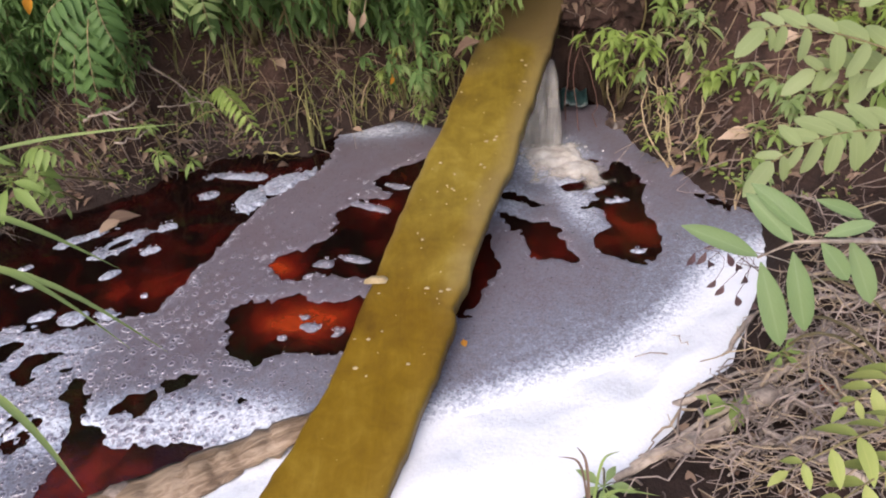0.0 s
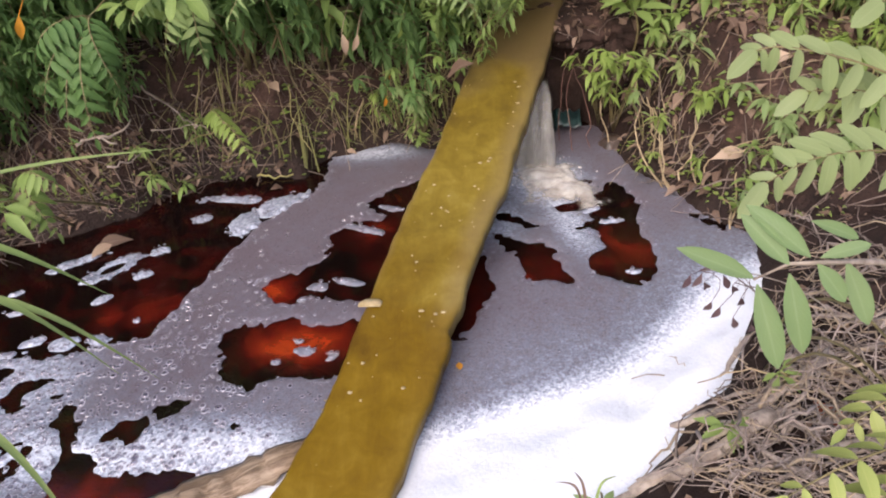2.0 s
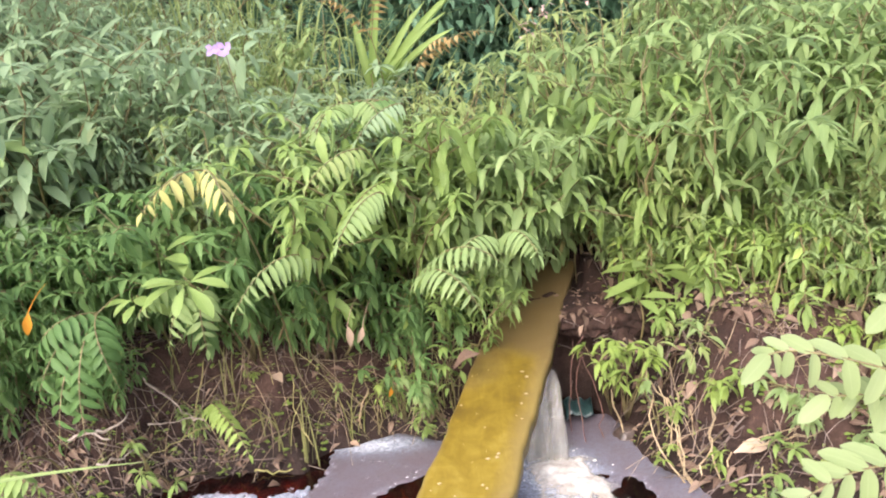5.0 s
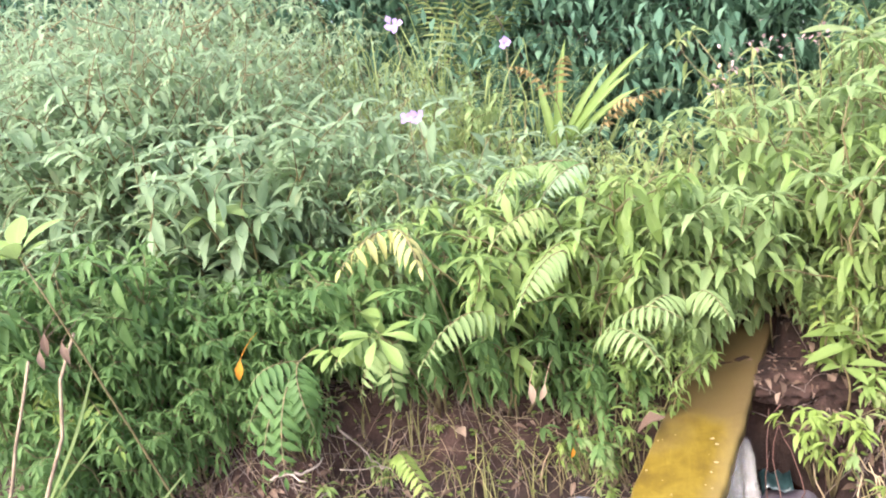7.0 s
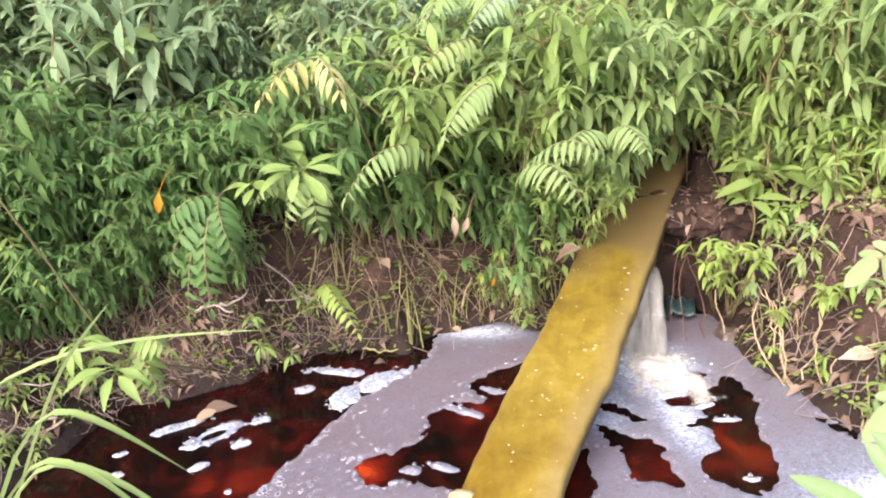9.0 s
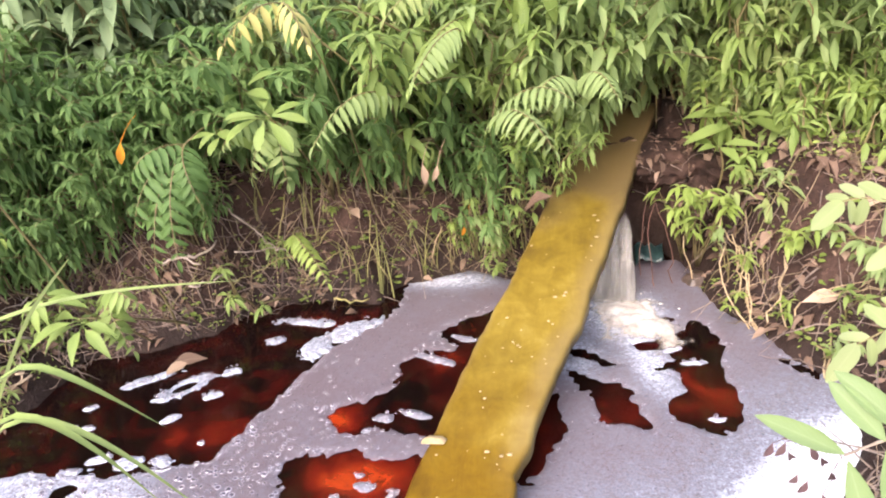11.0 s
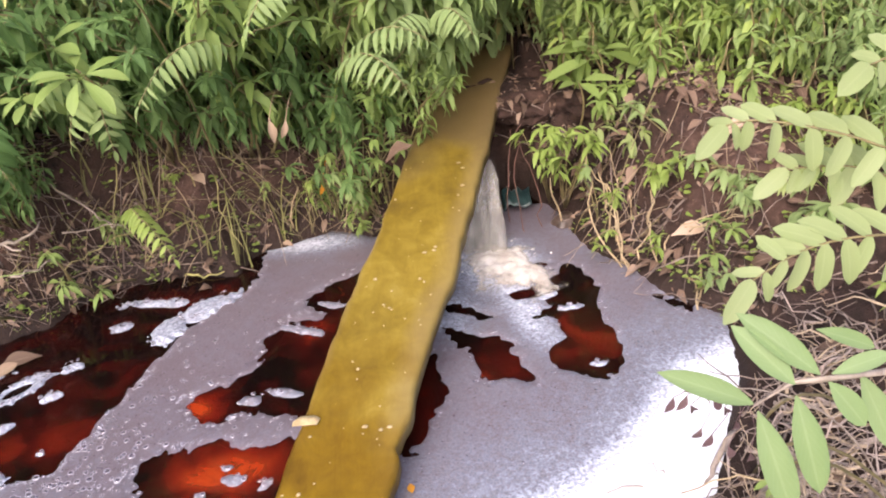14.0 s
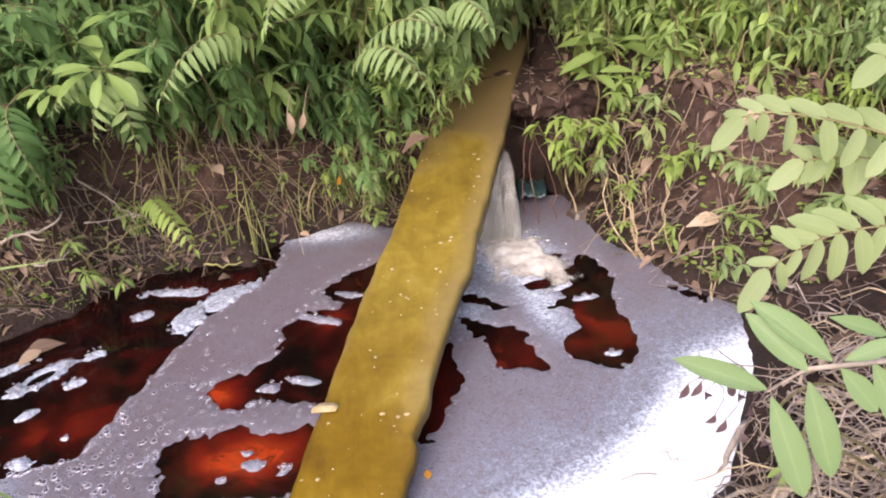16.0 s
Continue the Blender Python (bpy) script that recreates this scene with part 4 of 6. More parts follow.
def grass_tuft(at, count, height, lean, seed, label, width=0.006, material=None, group="grass tufts"):
    rng = random.Random(seed)
    tuft = thing("grass_tuft", label, "grass", at, 0, group)
    for _ in range(count):
        a, out, h = rng.uniform(0, 6.283), rng.uniform(0.2, 1) * lean, height * rng.uniform(0.5, 1.1)
        pts = curve((rng.uniform(-.03, .03), rng.uniform(-.03, .03), -0.02), (math.cos(a) * out, math.sin(a) * out, h), (-0.20 * math.cos(a) * out, -0.20 * math.sin(a) * out, 0.42 * h), 7)
        v, uv = [], []
        for i, p in enumerate(pts):
            w = width * (1 - (i / 6) ** 2) + 0.0006
            v += [p + np.array((-math.sin(a), math.cos(a), 0)) * w / 2, p + np.array((0, 0, -0.2 * w)), p - np.array((-math.sin(a), math.cos(a), 0)) * w / 2]
            uv += [(0, i / 6), (0.5, i / 6), (1, i / 6)]
        part("blade", Geo().raw(v, [(i * 3 + j, i * 3 + j + 1, i * 3 + j + 4, i * 3 + j + 3) for i in range(6) for j in range(2)], uv), material or GRASS, tuft)
    return tuft


# shrubs: a few kinds, then copies over the banks
DROOPY, SOFT = "leafy green shrub with drooping narrow leaves on the bank", "grey-green shrub with soft oval leaves on the bank"
FRESH = "yellow-green leafy shrub with narrow leaves on the bank"
KINDS = [make_shrub(101, 0.62, 0.45, 0.098, 0.27, GREEN, DROOPY, 11, LANCE_S, 10, 0.6, 5),
         make_shrub(102, 0.85, 0.48, 0.092, 0.27, YELLOW_GREEN, FRESH, 12, LANCE_S, 13, 0.65, 5),
         make_shrub(103, 0.70, 0.48, 0.095, 0.30, GREY_GREEN, SOFT, 14, OVATE_S, 12, 0.5, 6),
         make_shrub(104, 0.95, 0.50, 0.080, 0.30, GREY_GREEN, SOFT, 13, OVATE_S, 15, 0.45, 7),
         make_shrub(105, 0.50, 0.35, 0.088, 0.29, BRIGHT, "low bright green shrub with pointed leaves on the bank", 8, LANCE_S, 8, 0.5, 4),
         make_shrub(106, 0.50, 0.35, 0.095, 0.29, DEEP_GREEN, "dark green shrub hanging over the muddy bank", 10, LANCE_S, 10, 0.9, 4, 0.22),
         make_shrub(107, 0.50, 0.38, 0.098, 0.29, GREEN, "green shrub leaning out over the bank", 11, LANCE_S, 11, 0.8, 5, 0.30),
         make_shrub(108, 0.56, 0.38, 0.092, 0.29, BRIGHT, "bright green shrub leaning out over the bank", 9, LANCE_S, 9, 0.75, 5, 0.27),
         make_shrub(109, 1.25, 0.50, 0.092, 0.28, GREEN, DROOPY, 14, LANCE_S, 16, 0.65, 7),
         make_shrub(110, 1.35, 0.52, 0.072, 0.30, GREY_GREEN, SOFT, 16, LANCE_S, 18, 0.35, 8),
         make_shrub(111, 0.24, 0.16, 0.070, 0.30, LIME, "low yellow-green herb with pointed leaves on the brown bank", 5, LANCE_S, 4, 0.6, 1),
         make_shrub(112, 0.24, 0.18, 0.070, 0.30, BRIGHT, "low green herb with pointed leaves on the brown bank", 5, LANCE_S, 4, 0.7, 1)]
SIZES = (0.62, 0.85, 0.70, 0.95, 0.5, 0.5, 0.5, 0.56, 1.25, 1.35, 0.24, 0.24)
used = set()


def plant(kind, x, y, scale, turn):
    m = pose(x, y, lies(x, y) - 0.01, 0, 0, turn)
    ob = KINDS[kind] if kind not in used else copy_thing(KINDS[kind], m)
    used.add(kind)
    ob.matrix_basis = m @ Matrix.Diagonal((scale, scale, scale, 1))
    return ob


rng = random.Random(21)
for y, x0, x1, step, kinds, tall in ((2.66, -2.7, -0.30, 0.21, (6, 5, 7, 5, 6), 0.52), (2.90, -2.9, -0.05, 0.24, (0, 6, 1, 7, 2), 0.70), (3.15, -3.2, -0.05, 0.27, (2, 3, 1, 0), 0.80),
                                    (3.5, -3.8, -0.15, 0.31, (3, 3, 1, 1), 0.82), (3.95, -4.4, -0.7, 0.38, (9, 3, 8), 0.9), (4.6, -5.4, -1.2, 0.46, (9, 9, 8), 1.15), (5.2, -5.8, -1.8, 0.52, (9, 8, 9), 1.35),
                                    (2.92, 0.66, 1.9, 0.25, (0, 1, 4), 0.76), (3.15, 0.62, 2.4, 0.27, (1, 0, 0), 0.95), (3.55, 0.85, 3.0, 0.33, (8, 1, 8), 1.12), (4.1, 1.1, 3.8, 0.42, (8, 8), 1.25),
                                    (2.30, -2.9, -1.80, 0.26, (6, 5, 5), 0.55), (2.42, -2.4, -1.70, 0.24, (6, 5, 5), 0.42)):
    x = x0
    while x < x1:
        kind = rng.choice(kinds)
        if x < -1.1 and y > 2.8:
            kind = rng.choice((2, 3, 9) if y < 3.3 else (9, 9, 3))
        want = tall * rng.uniform(0.85, 1.12) + 0.75 * float(fall_off(np.array(-x), 1.0, 2.5)) * (y > 2.8)
        scale = min(1.4, max(0.65, want / SIZES[kind]))
        px, py, turn = x + rng.uniform(-0.07, 0.07), y + rng.uniform(-0.08, 0.08), rng.uniform(-30, 30) if 4 < kind < 8 else rng.uniform(0, 360)
        if x < -0.95 and y < 2.8:
            kind = rng.choice((5, 6, 2))
        if not (-1.66 < px < -1.02 and py < 2.80):
            plant(kind, px, py, scale, turn)
        x += step * rng.uniform(0.8, 1.2)
# a shrub reaching over the far end of the plank
for kind, x, y, scale, turn in ((6, -0.06, 2.95, 1.05, 5), (7, -0.22, 2.92, 1.0, 15), (6, 0.02, 3.12, 1.15, 0), (6, 0.30, 3.25, 1.0, -5), (1, -0.1, 3.3, 0.9, 0), (6, -0.10, 2.80, 0.68, 50), (7, -0.04, 2.95, 0.85, 40), (6, 0.02, 3.02, 1.0, 40), (6, -0.06, 2.74, 0.75, 55), (7, -0.12, 2.66, 0.62, 45), (5, -1.45, 2.28, 0.62, 4), (5, -1.26, 2.33, 0.55, -8), (5, -1.60, 2.20, 0.60, 10), (5, -1.38, 2.42, 0.75, 0), (5, -1.74, 2.32, 0.70, 6), (5, -1.52, 2.52, 0.8, 8), (5, -1.32, 2.56, 0.75, -6), (5, -1.14, 2.62, 0.7, 0), (5, -1.66, 2.40, 0.7, 5), (6, -1.48, 2.88, 0.8, 5), (6, -1.18, 2.86, 0.8, -8), (5, -1.33, 2.92, 0.9, 0)):
    plant(kind, x, y, scale, turn)

# low growth on the open right bank
for x, y, s, k in ((0.93, 2.60, 1.1, 11), (1.15, 2.45, 0.6, 0), (1.05, 2.80, 0.7, 0), (0.70, 2.72, 1.1, 11), (1.30, 2.15, 0.6, 0), (1.5, 1.8, 0.7, 0), (1.45, 2.5, 0.8, 1),
                   (0.84, 2.56, 1.0, 10), (0.74, 2.60, 1.2, 11), (0.98, 2.50, 1.3, 11), (1.02, 2.66, 0.8, 4), (0.82, 2.78, 0.9, 4), (1.22, 2.60, 0.8, 4), (0.60, 2.74, 1.2, 10), (1.05, 2.36, 1.2, 10), (0.90, 2.40, 1.1, 11), (1.18, 2.10, 1.0, 10), (1.12, 2.28, 1.0, 11), (1.25, 2.0, 1.1, 11), (0.62, 2.86, 0.5, 0), (1.2, 1.5, 0.9, 10)):
    plant(k, x, y, s, 40 * k + 90 * x)
plant(4, 1.32, 2.78, 0.9, 60)
# growth crowding the shaded bank
for x, y, s, k in ((-1.72, 2.12, 0.70, 5), (-1.92, 2.0, 0.72, 5), (-2.05, 1.8, 0.6, 5), (-1.85, 2.25, 0.8, 5), (-2.1, 2.1, 0.85, 5), (-2.2, 1.6, 0.7, 5),
                   (-1.78, 1.80, 0.7, 11), (-1.72, 1.62, 0.6, 11), (-1.66, 2.02, 0.7, 11), (-1.9, 1.5, 0.8, 11), (-1.0, 2.44, 0.5, 11), (-0.30, 2.62, 0.55, 11), (-0.18, 2.58, 0.6, 11), (-0.22, 2.70, 0.7, 5)):
    plant(k, x, y, s, rng.uniform(-25, 25))

# trees behind, and the undergrowth at their feet
SIMPLE = leaf_shape((0.15, 1.0, 0.05), 0.35, 0.3)
tree_rng = random.Random(77)
for x, y, h in ((-4.2, 6.2, 5.0), (-5.2, 7.2, 5.6), (-3.8, 7.4, 5.8), (-3.6, 5.9, 3.4), (-4.8, 5.7, 3.6), (-3.0, 6.6, 5.4), (-2.4, 7.8, 5.6), (-0.1, 5.9, 4.6), (-1.9, 6.8, 5.2), (-0.7, 7.4, 5.4), (0.3, 6.6, 5.0), (1.3, 6.9, 4.8), (2.2, 6.0, 5.0), (3.4, 6.4, 5.0), (0.8, 8.4, 6.0), (-1.4, 8.6, 6.2), (4.6, 5.6, 4.8), (-5.4, 6.0, 4.8), (-0.5, 5.6, 2.3), (0.5, 5.3, 2.2), (1.1, 5.7, 2.4), (1.7, 5.2, 2.2), (2.6, 5.4, 2.4), (3.3, 5.0, 2.3), (-1.6, 5.9, 2.5), (-2.6, 5.8, 2.6)):
    tree = thing("tree", "leafy forest tree with shade-darkened leaves behind the shrubs" if h > 3 else "young forest tree with shade-darkened leaves behind the shrubs", "tree", (x, y, lies(x, y)), 0, "forest trees")
    trunk, crown = Geo(), Geo()
    top = (tree_rng.uniform(-.3, .3), tree_rng.uniform(-.3, .3), h)
    line = wobble((0, 0, -0.1), top, 0.15, tree_rng, 9)
    trunk.tube(line, 0.018 * h, 0.006 * h, 8)
    for i in range(34):
        u = tree_rng.uniform(0.06, 0.97)
        p = np.array(line[int(u * 8)])
        a, r = tree_rng.uniform(0, 6.283), tree_rng.uniform(0.5, 1.3)
        q = p + np.array((math.cos(a) * r, math.sin(a) * r, tree_rng.uniform(-0.3, 0.4)))
        limb = wobble(p, q, 0.12, tree_rng, 6)
        trunk.tube(limb, 0.018, 0.005, 5)
        for _ in range(190):
            c = np.array(limb[tree_rng.randint(2, 5)]) + np.array([tree_rng.gauss(0, 0.24) for _ in range(3)])
            way = np.array((tree_rng.uniform(-1, 1), tree_rng.uniform(-1, 1), tree_rng.uniform(-1, 0.2)))
            size = tree_rng.uniform(0.08, 0.15)
            crown.leaf(SIMPLE, c, way, UP, size, size * 0.34)
    part("trunk", trunk, BARK, tree)
    part("crown", crown, SHADED_FOREST, tree)["kind"] = "stuff"

# ---- single plants ----
n = Nodes("wet_wood")
lay = n.add("Mapping", Vector=n.coords(), Rotation=(0, 0, 0.52), Scale=(7.0, 1.0, 1.0))
lay.vector_type = 'TEXTURE'
fibre = n.math('ADD', n.math('MULTIPLY', n.noise(42, 5, 0.7, lay.outputs[0], 0.8), 0.7), n.math('MULTIPLY', n.noise(9, 4, 0.6, n.coords()), 0.3))
WETWOOD = n.finish(n.ramp(fibre, [(0.34, (0.05, 0.030, 0.018)), (0.46, (0.16, 0.105, 0.062)), (0.56, (0.30, 0.22, 0.15)), (0.70, (0.44, 0.35, 0.26))]), 0.5, n.bump(fibre, 0.9, 0.012))
POINTED = leaf_shape((0.30, 0.85, 1.0, 0.82, 0.45, 0.03), 0.30, 0.28)
OVATE_FINE = leaf_shape((0.06, 0.5, 0.82, 0.97, 1.0, 0.95, 0.82, 0.62, 0.34, 0.02), 0.22, 0.22)
ARCHED = leaf_shape((0.06, 0.42, 0.72, 0.92, 1.0, 1.0, 0.94, 0.80, 0.52, 0.03), 0.12, 0.34, 0.004)
OBOVATE_FINE = leaf_shape((0.06, 0.28, 0.50, 0.70, 0.87, 0.98, 1.0, 0.88, 0.55, 0.03), 0.25, 0.25)
RED = leaf_material("red_leaf", (0.30, 0.05, 0.02), (0.45, 0.10, 0.05), (0.55, 0.20, 0.10), 0.5)
PALEDEAD = leaf_material("pale_dead_leaf", (0.26, 0.17, 0.11), (0.42, 0.30, 0.21), (0.58, 0.45, 0.34), 0.6, 0.2)
RUST = leaf_material("rusty_leaf", (0.20, 0.13, 0.05), (0.32, 0.22, 0.09), (0.44, 0.34, 0.16), 0.6, 0.3)
PINKISH = leaf_material("dry_pink_petal", (0.30, 0.18, 0.16), (0.46, 0.30, 0.28), (0.60, 0.44, 0.42), 0.6, 0.3)
YELLOWISH = leaf_material("yellow_green_strap", (0.19, 0.25, 0.06), (0.29, 0.34, 0.10), (0.41, 0.42, 0.15), 0.45)
ROOTLET = plain_material("red_rootlet", (0.07, 0.03, 0.022), (0.17, 0.085, 0.06), 20, 0.6, 0.3, 0.003)


def foot(p, back=0.12):
    """A spot on the ground for a plant whose leaves begin at p."""
    x, y = p[0], p[1] + back
    for _ in range(12):
        if lies(x, y) > 0.02 and lies(x, y) < p[2] + 0.02:
            break
        y += 0.04 if lies(x, y) <= 0.02 else -0.03
    beam = float(np.interp(y, (1.41, 1.84, 2.34, 2.75, 3.1), (-0.176, -0.053, 0.085, 0.184, 0.27)))
    if abs(x - beam) < 0.21:
        x = beam - 0.22 if x < beam + 0.1 else beam + 0.22
    return (x, y, lies(x, y) - 0.015)


def fern(label, material, leaf, width, pairs, crown, tips, bow, hang=0.3, shape=None):
    rng = random.Random(int(1000 * abs(crown[0]) + 100 * crown[1]))
    base = foot(crown, 0.12 if crown[2] < 0.4 else 0.60)
    ob = thing("fern", label, "fern", base)
    c = np.subtract(crown, base)
    part("stipe", Geo().tube(curve((0, 0, 0), c, (0, 0.06, 0.10), 9), 0.004, 0.0022), STALK, ob)
    for tip in tips:
        frond(rng, c, np.subtract(tip, base), bow, leaf, width, pairs, material, ob, shape or POINTED, STALK, "frond", 0.06, True, 0.75, hang)


def rosette(label, category, shape, material, crown, count, leaf, width, droop):
    rng = random.Random(int(1000 * abs(crown[0]) + 77 * crown[2]))
    base = foot(crown, 0.05 if crown[2] < 0.6 else 0.50)
    ob = thing("seedling" if category == "seedling" else "leafy_plant", label, category, base)
    c = np.subtract(crown, base)
    part("stem", Geo().tube(curve((0, 0, 0), c, (0.02, -0.02, 0.02), 7), 0.0045, 0.0025), STALK, ob)
    for i in range(count):
        a = 2 * math.pi * (i + rng.uniform(-0.3, 0.3)) / count
        lift = rng.uniform(-0.35, 0.75) - droop
        way = np.array((math.cos(a), math.sin(a) * 0.8 - 0.2, lift))
        way /= np.linalg.norm(way)
        size = leaf * rng.uniform(0.65, 1.15)
        one = Geo().leaf(shape, way * size * 0.18, way - UP * 0.15, UP + np.array((0, -0.35, 0)), size, width * size)
        one.tube([np.zeros(3), way * size * 0.10 + UP * 0.004, way * size * 0.2], 0.002, 0.0014, 4)
        part("leaf", one, material, ob).location = c - UP * rng.uniform(0, 0.25) * leaf


def sprig(material, crown, count, leaf):
    """A leafy young plant: several thin shoots, each ending in a drooping tuft."""
    rng = random.Random(int(1000 * abs(crown[0]) + 51 * crown[1]))
    base = foot(crown, 0.06)
    ob = thing("herb", "leafy young herb with drooping pointed leaves on the bank", "herb", base, 0, "bank herbs")
    c = np.subtract(crown, base)
    shoots = max(2, count // 5)
    for s in range(shoots):
        tip = c + np.array([rng.gauss(0, leaf * 0.9), rng.gauss(0, leaf * 0.7), rng.uniform(-0.6, 0.9) * leaf])
        line = wobble((0, 0, 0), tip, 0.015, rng, 6)
        stem = part("stem", Geo().tube(line, 0.003, 0.0012, 4), STALK, ob)
        for i in range(max(5, count // shoots + 3)):
            u = rng.uniform(0.55, 1.0)
            p = np.array(line[0]) + (np.array(line[-1]) - line[0]) * u if i % 3 == 0 else np.array(line[-1])
            a = rng.uniform(0, 6.283)
            way = np.array((math.cos(a), math.sin(a) - 0.3, rng.uniform(-0.9, 0.45)))
            size = leaf * rng.uniform(0.7, 1.2)
            part("leaf", Geo().leaf(LANCE, (0, 0, 0), way, UP, size, 0.30 * size), material, stem).location = p


def stalk(a, b, material=None, label="thin dry yellow stalk rising from the bank", radius=0.0035):
    rng = random.Random(int(1000 * abs(b[0]) + 31 * b[2]))
    low = (a[0], a[1], min(a[2], max(lies(a[0], a[1]), -0.03)))
    line = wobble(low, b, 0.035, rng, 9)
    tagged(part("stalk", Geo().tube(line, radius, radius * 0.6), material or STRAW), label, "stalk", "dry stalks")


def loose_leaf(label, material, at, size):
    rng = random.Random(int(1000 * abs(at[0]) + 13 * at[1]))
    hanging = "hanging" in label or "stem" in label or "above" in label or "withered" in label
    a = rng.uniform(0, 6.283)
    if hanging:
        way = np.array((0.25 * math.cos(a), -0.2, -1.0))
        g = Geo().leaf(LANCE, at, way, (0.5, -1, 0.3), size, size * 0.32)
        g.tube(curve(at, (at[0] + 0.02, at[1] + 0.10, at[2] + 0.06), (0, 0, 0.01), 4), 0.0015, 0.001, 4)
        ob = part("hanging_leaf", g, material)
    else:
        floor_z = max(lies(at[0], at[1]), 0.004)
        z = at[2] if "plank" in label else floor_z + 0.012
        g = Geo().leaf(CURLED if "curled" in label else OVATE, (at[0], at[1], z), (math.cos(a), math.sin(a), 0.1), (0, -0.35, 1), size, size * 0.5)
        ob = part("fallen_leaf", g, material)
    tagged(ob, label, "leaf")


def flower(at, size, material=None):
    """A stalk with a small head of petals."""
    rng = random.Random(int(1000 * abs(at[0])))
    x, y = at[0], at[1] + 0.03
    ob = thing("flower", "lilac flower on a tall thin stalk above the shrubs" if material is None else "small dry pinkish flower head on a shrub shoot", "flower", (x, y, lies(x, y)), 0, "bank flowers")
    c = np.array((at[0] - x, at[1] - y, at[2] - lies(x, y)))
    part("stalk", Geo().tube(wobble((0, 0, -0.02), c, 0.03, rng, 8), 0.003, 0.0015), STALK, ob)
    if material is None:
        for i in range(7):
            a = 2 * math.pi * i / 7 + rng.uniform(-0.2, 0.2)
            way = np.array((math.cos(a), -0.5, math.sin(a)))
            part("petal", Geo().leaf(OBOVATE, c + np.array((rng.uniform(-.3, .3), 0, rng.uniform(-.2, .2))) * size, way, (0, -1, 0.2), size * 0.62, size * 0.5), LILAC, ob)
        return
    for i in range(14):
        way = np.array((rng.uniform(-1, 1), rng.uniform(-1, 0.4), rng.uniform(-0.4, 1)))
        part("floret", Geo().leaf(LANCE, c + np.array([rng.gauss(0, 0.6) for _ in range(3)]) * size, way, UP, size * 0.55, size * 0.3), material, ob)


def strap_clump(label, material, at, tips):
    """Broad strap leaves spreading from a crown on a short stem."""
    z = lies(*at)
    ob = thing("strap_plant", label, "plant", (*at, z))
    crown = np.array((0.0, 0.0, 1.12 - z))
    part("stem", Geo().tube(curve((0, 0, -0.02), crown, (0.02, 0.02, 0), 6), 0.02, 0.012), STALK, ob)
    for t in tips:
        b = np.array((t[0] - at[0], t[1] - at[1], t[2] - z))
        size = float(np.linalg.norm(b - crown))
        part("strap_leaf", Geo().leaf(STRAP, crown, b - crown, (0, -0.6, 0.8), size, 0.042), material, ob)


rng = random.Random(31)
pale_fern = thing("pale_fern", "pale yellow-green fern with rounded leaflets at the pool side", "fern", (0, 0, 0))
reeds = thing("reed_grass", "tall arching yellow-green grass blades at the pool side", "grass", (0, 0, 0))
broad_plant = thing("broad_leaf_plant", "near plant with large glossy oval leaves on a woody stem", "plant", (0, 0, 0))
root_tangle = thing("root_tangle", "tangle of grey roots and twigs on the near bank", "roots", (0, 0, 0))


def branch(a, b, radius, material=None, label="bare grey stick lying on the muddy bank"):
    k = random.Random(int(1000 * abs(a[0])))
    tagged(part("stick", Geo().tube(wobble(a, b, 0.02, k, 9), radius, radius * 0.5, 6), material or TWIG), label, "stick", "loose sticks")


def big_leaf(a, b, width):
    d = np.subtract(b, a)
    size = float(np.linalg.norm(d))
    part("leaf", Geo().leaf(ARCHED, a, d, (-0.25, -0.7, 0.8), size, width * size), PALE_GREEN, broad_plant)


def root(points, radius):
    p = np.array(points)
    k = random.Random(int(1000 * p[0][0]))
    fine = [np.array([np.interp(s, (0, 0.5, 1), p[:, c]) for c in range(3)]) + np.array([k.gauss(0, 0.006) for _ in range(3)]) for s in np.linspace(0, 1, 9)]
    for q in fine:
        q[2] = max(q[2], max(lies(q[0], q[1]), 0) + radius * 0.4)
    part("root", Geo().tube(fine, radius, radius * 0.45, 6), TWIG, root_tangle)


PALE_GREEN = leaf_material("pale_green_leaf", (0.115, 0.180, 0.068), (0.175, 0.258, 0.112), (0.29, 0.375, 0.20), 0.36, 0.35)

STALKY = plain_material("yellow_runner", (0.20, 0.17, 0.06), (0.40, 0.35, 0.14), 14, 0.6, 0.3, 0.003)

fern("dark green fern drooping over the muddy bank", FERN, 0.092, 0.28, 10, (-1.085, 2.06, 0.735), [(-1.195, 1.84, 0.540), (-1.130, 1.80, 0.455), (-1.055, 1.80, 0.470), (-0.985, 1.90, 0.560), (-1.215, 1.92, 0.660)], (0, -0.05, 0.05), 0.35)
fern("small lime-yellow fern hanging over the water's edge", LIME, 0.065, 0.32, 10, (-0.913, 2.3, 0.284), [(-0.723, 2.08, 0.231), (-0.814, 2.18, 0.276)], (0, 0, 0.05))
fern("arching green fern over the plank", GREEN, 0.095, 0.20, 12, (-0.172, 2.3, 0.67), [(0.027, 1.98, 0.684), (0.092, 2.1, 0.778)], (0, -0.05, 0.09))
fern("arching green fern over the plank", GREEN, 0.095, 0.20, 12, (0.096, 2.4, 0.745), [(-0.039, 2.1, 0.77), (0.209, 2.2, 0.758)], (0, 0, 0.06))
fern("grey-green fern arching among the shrubs", GREEN, 0.085, 0.24, 12, (-0.450, 2.20, 0.800), [(-0.640, 1.94, 0.745)], (0, 0, 0.07), 0.7)
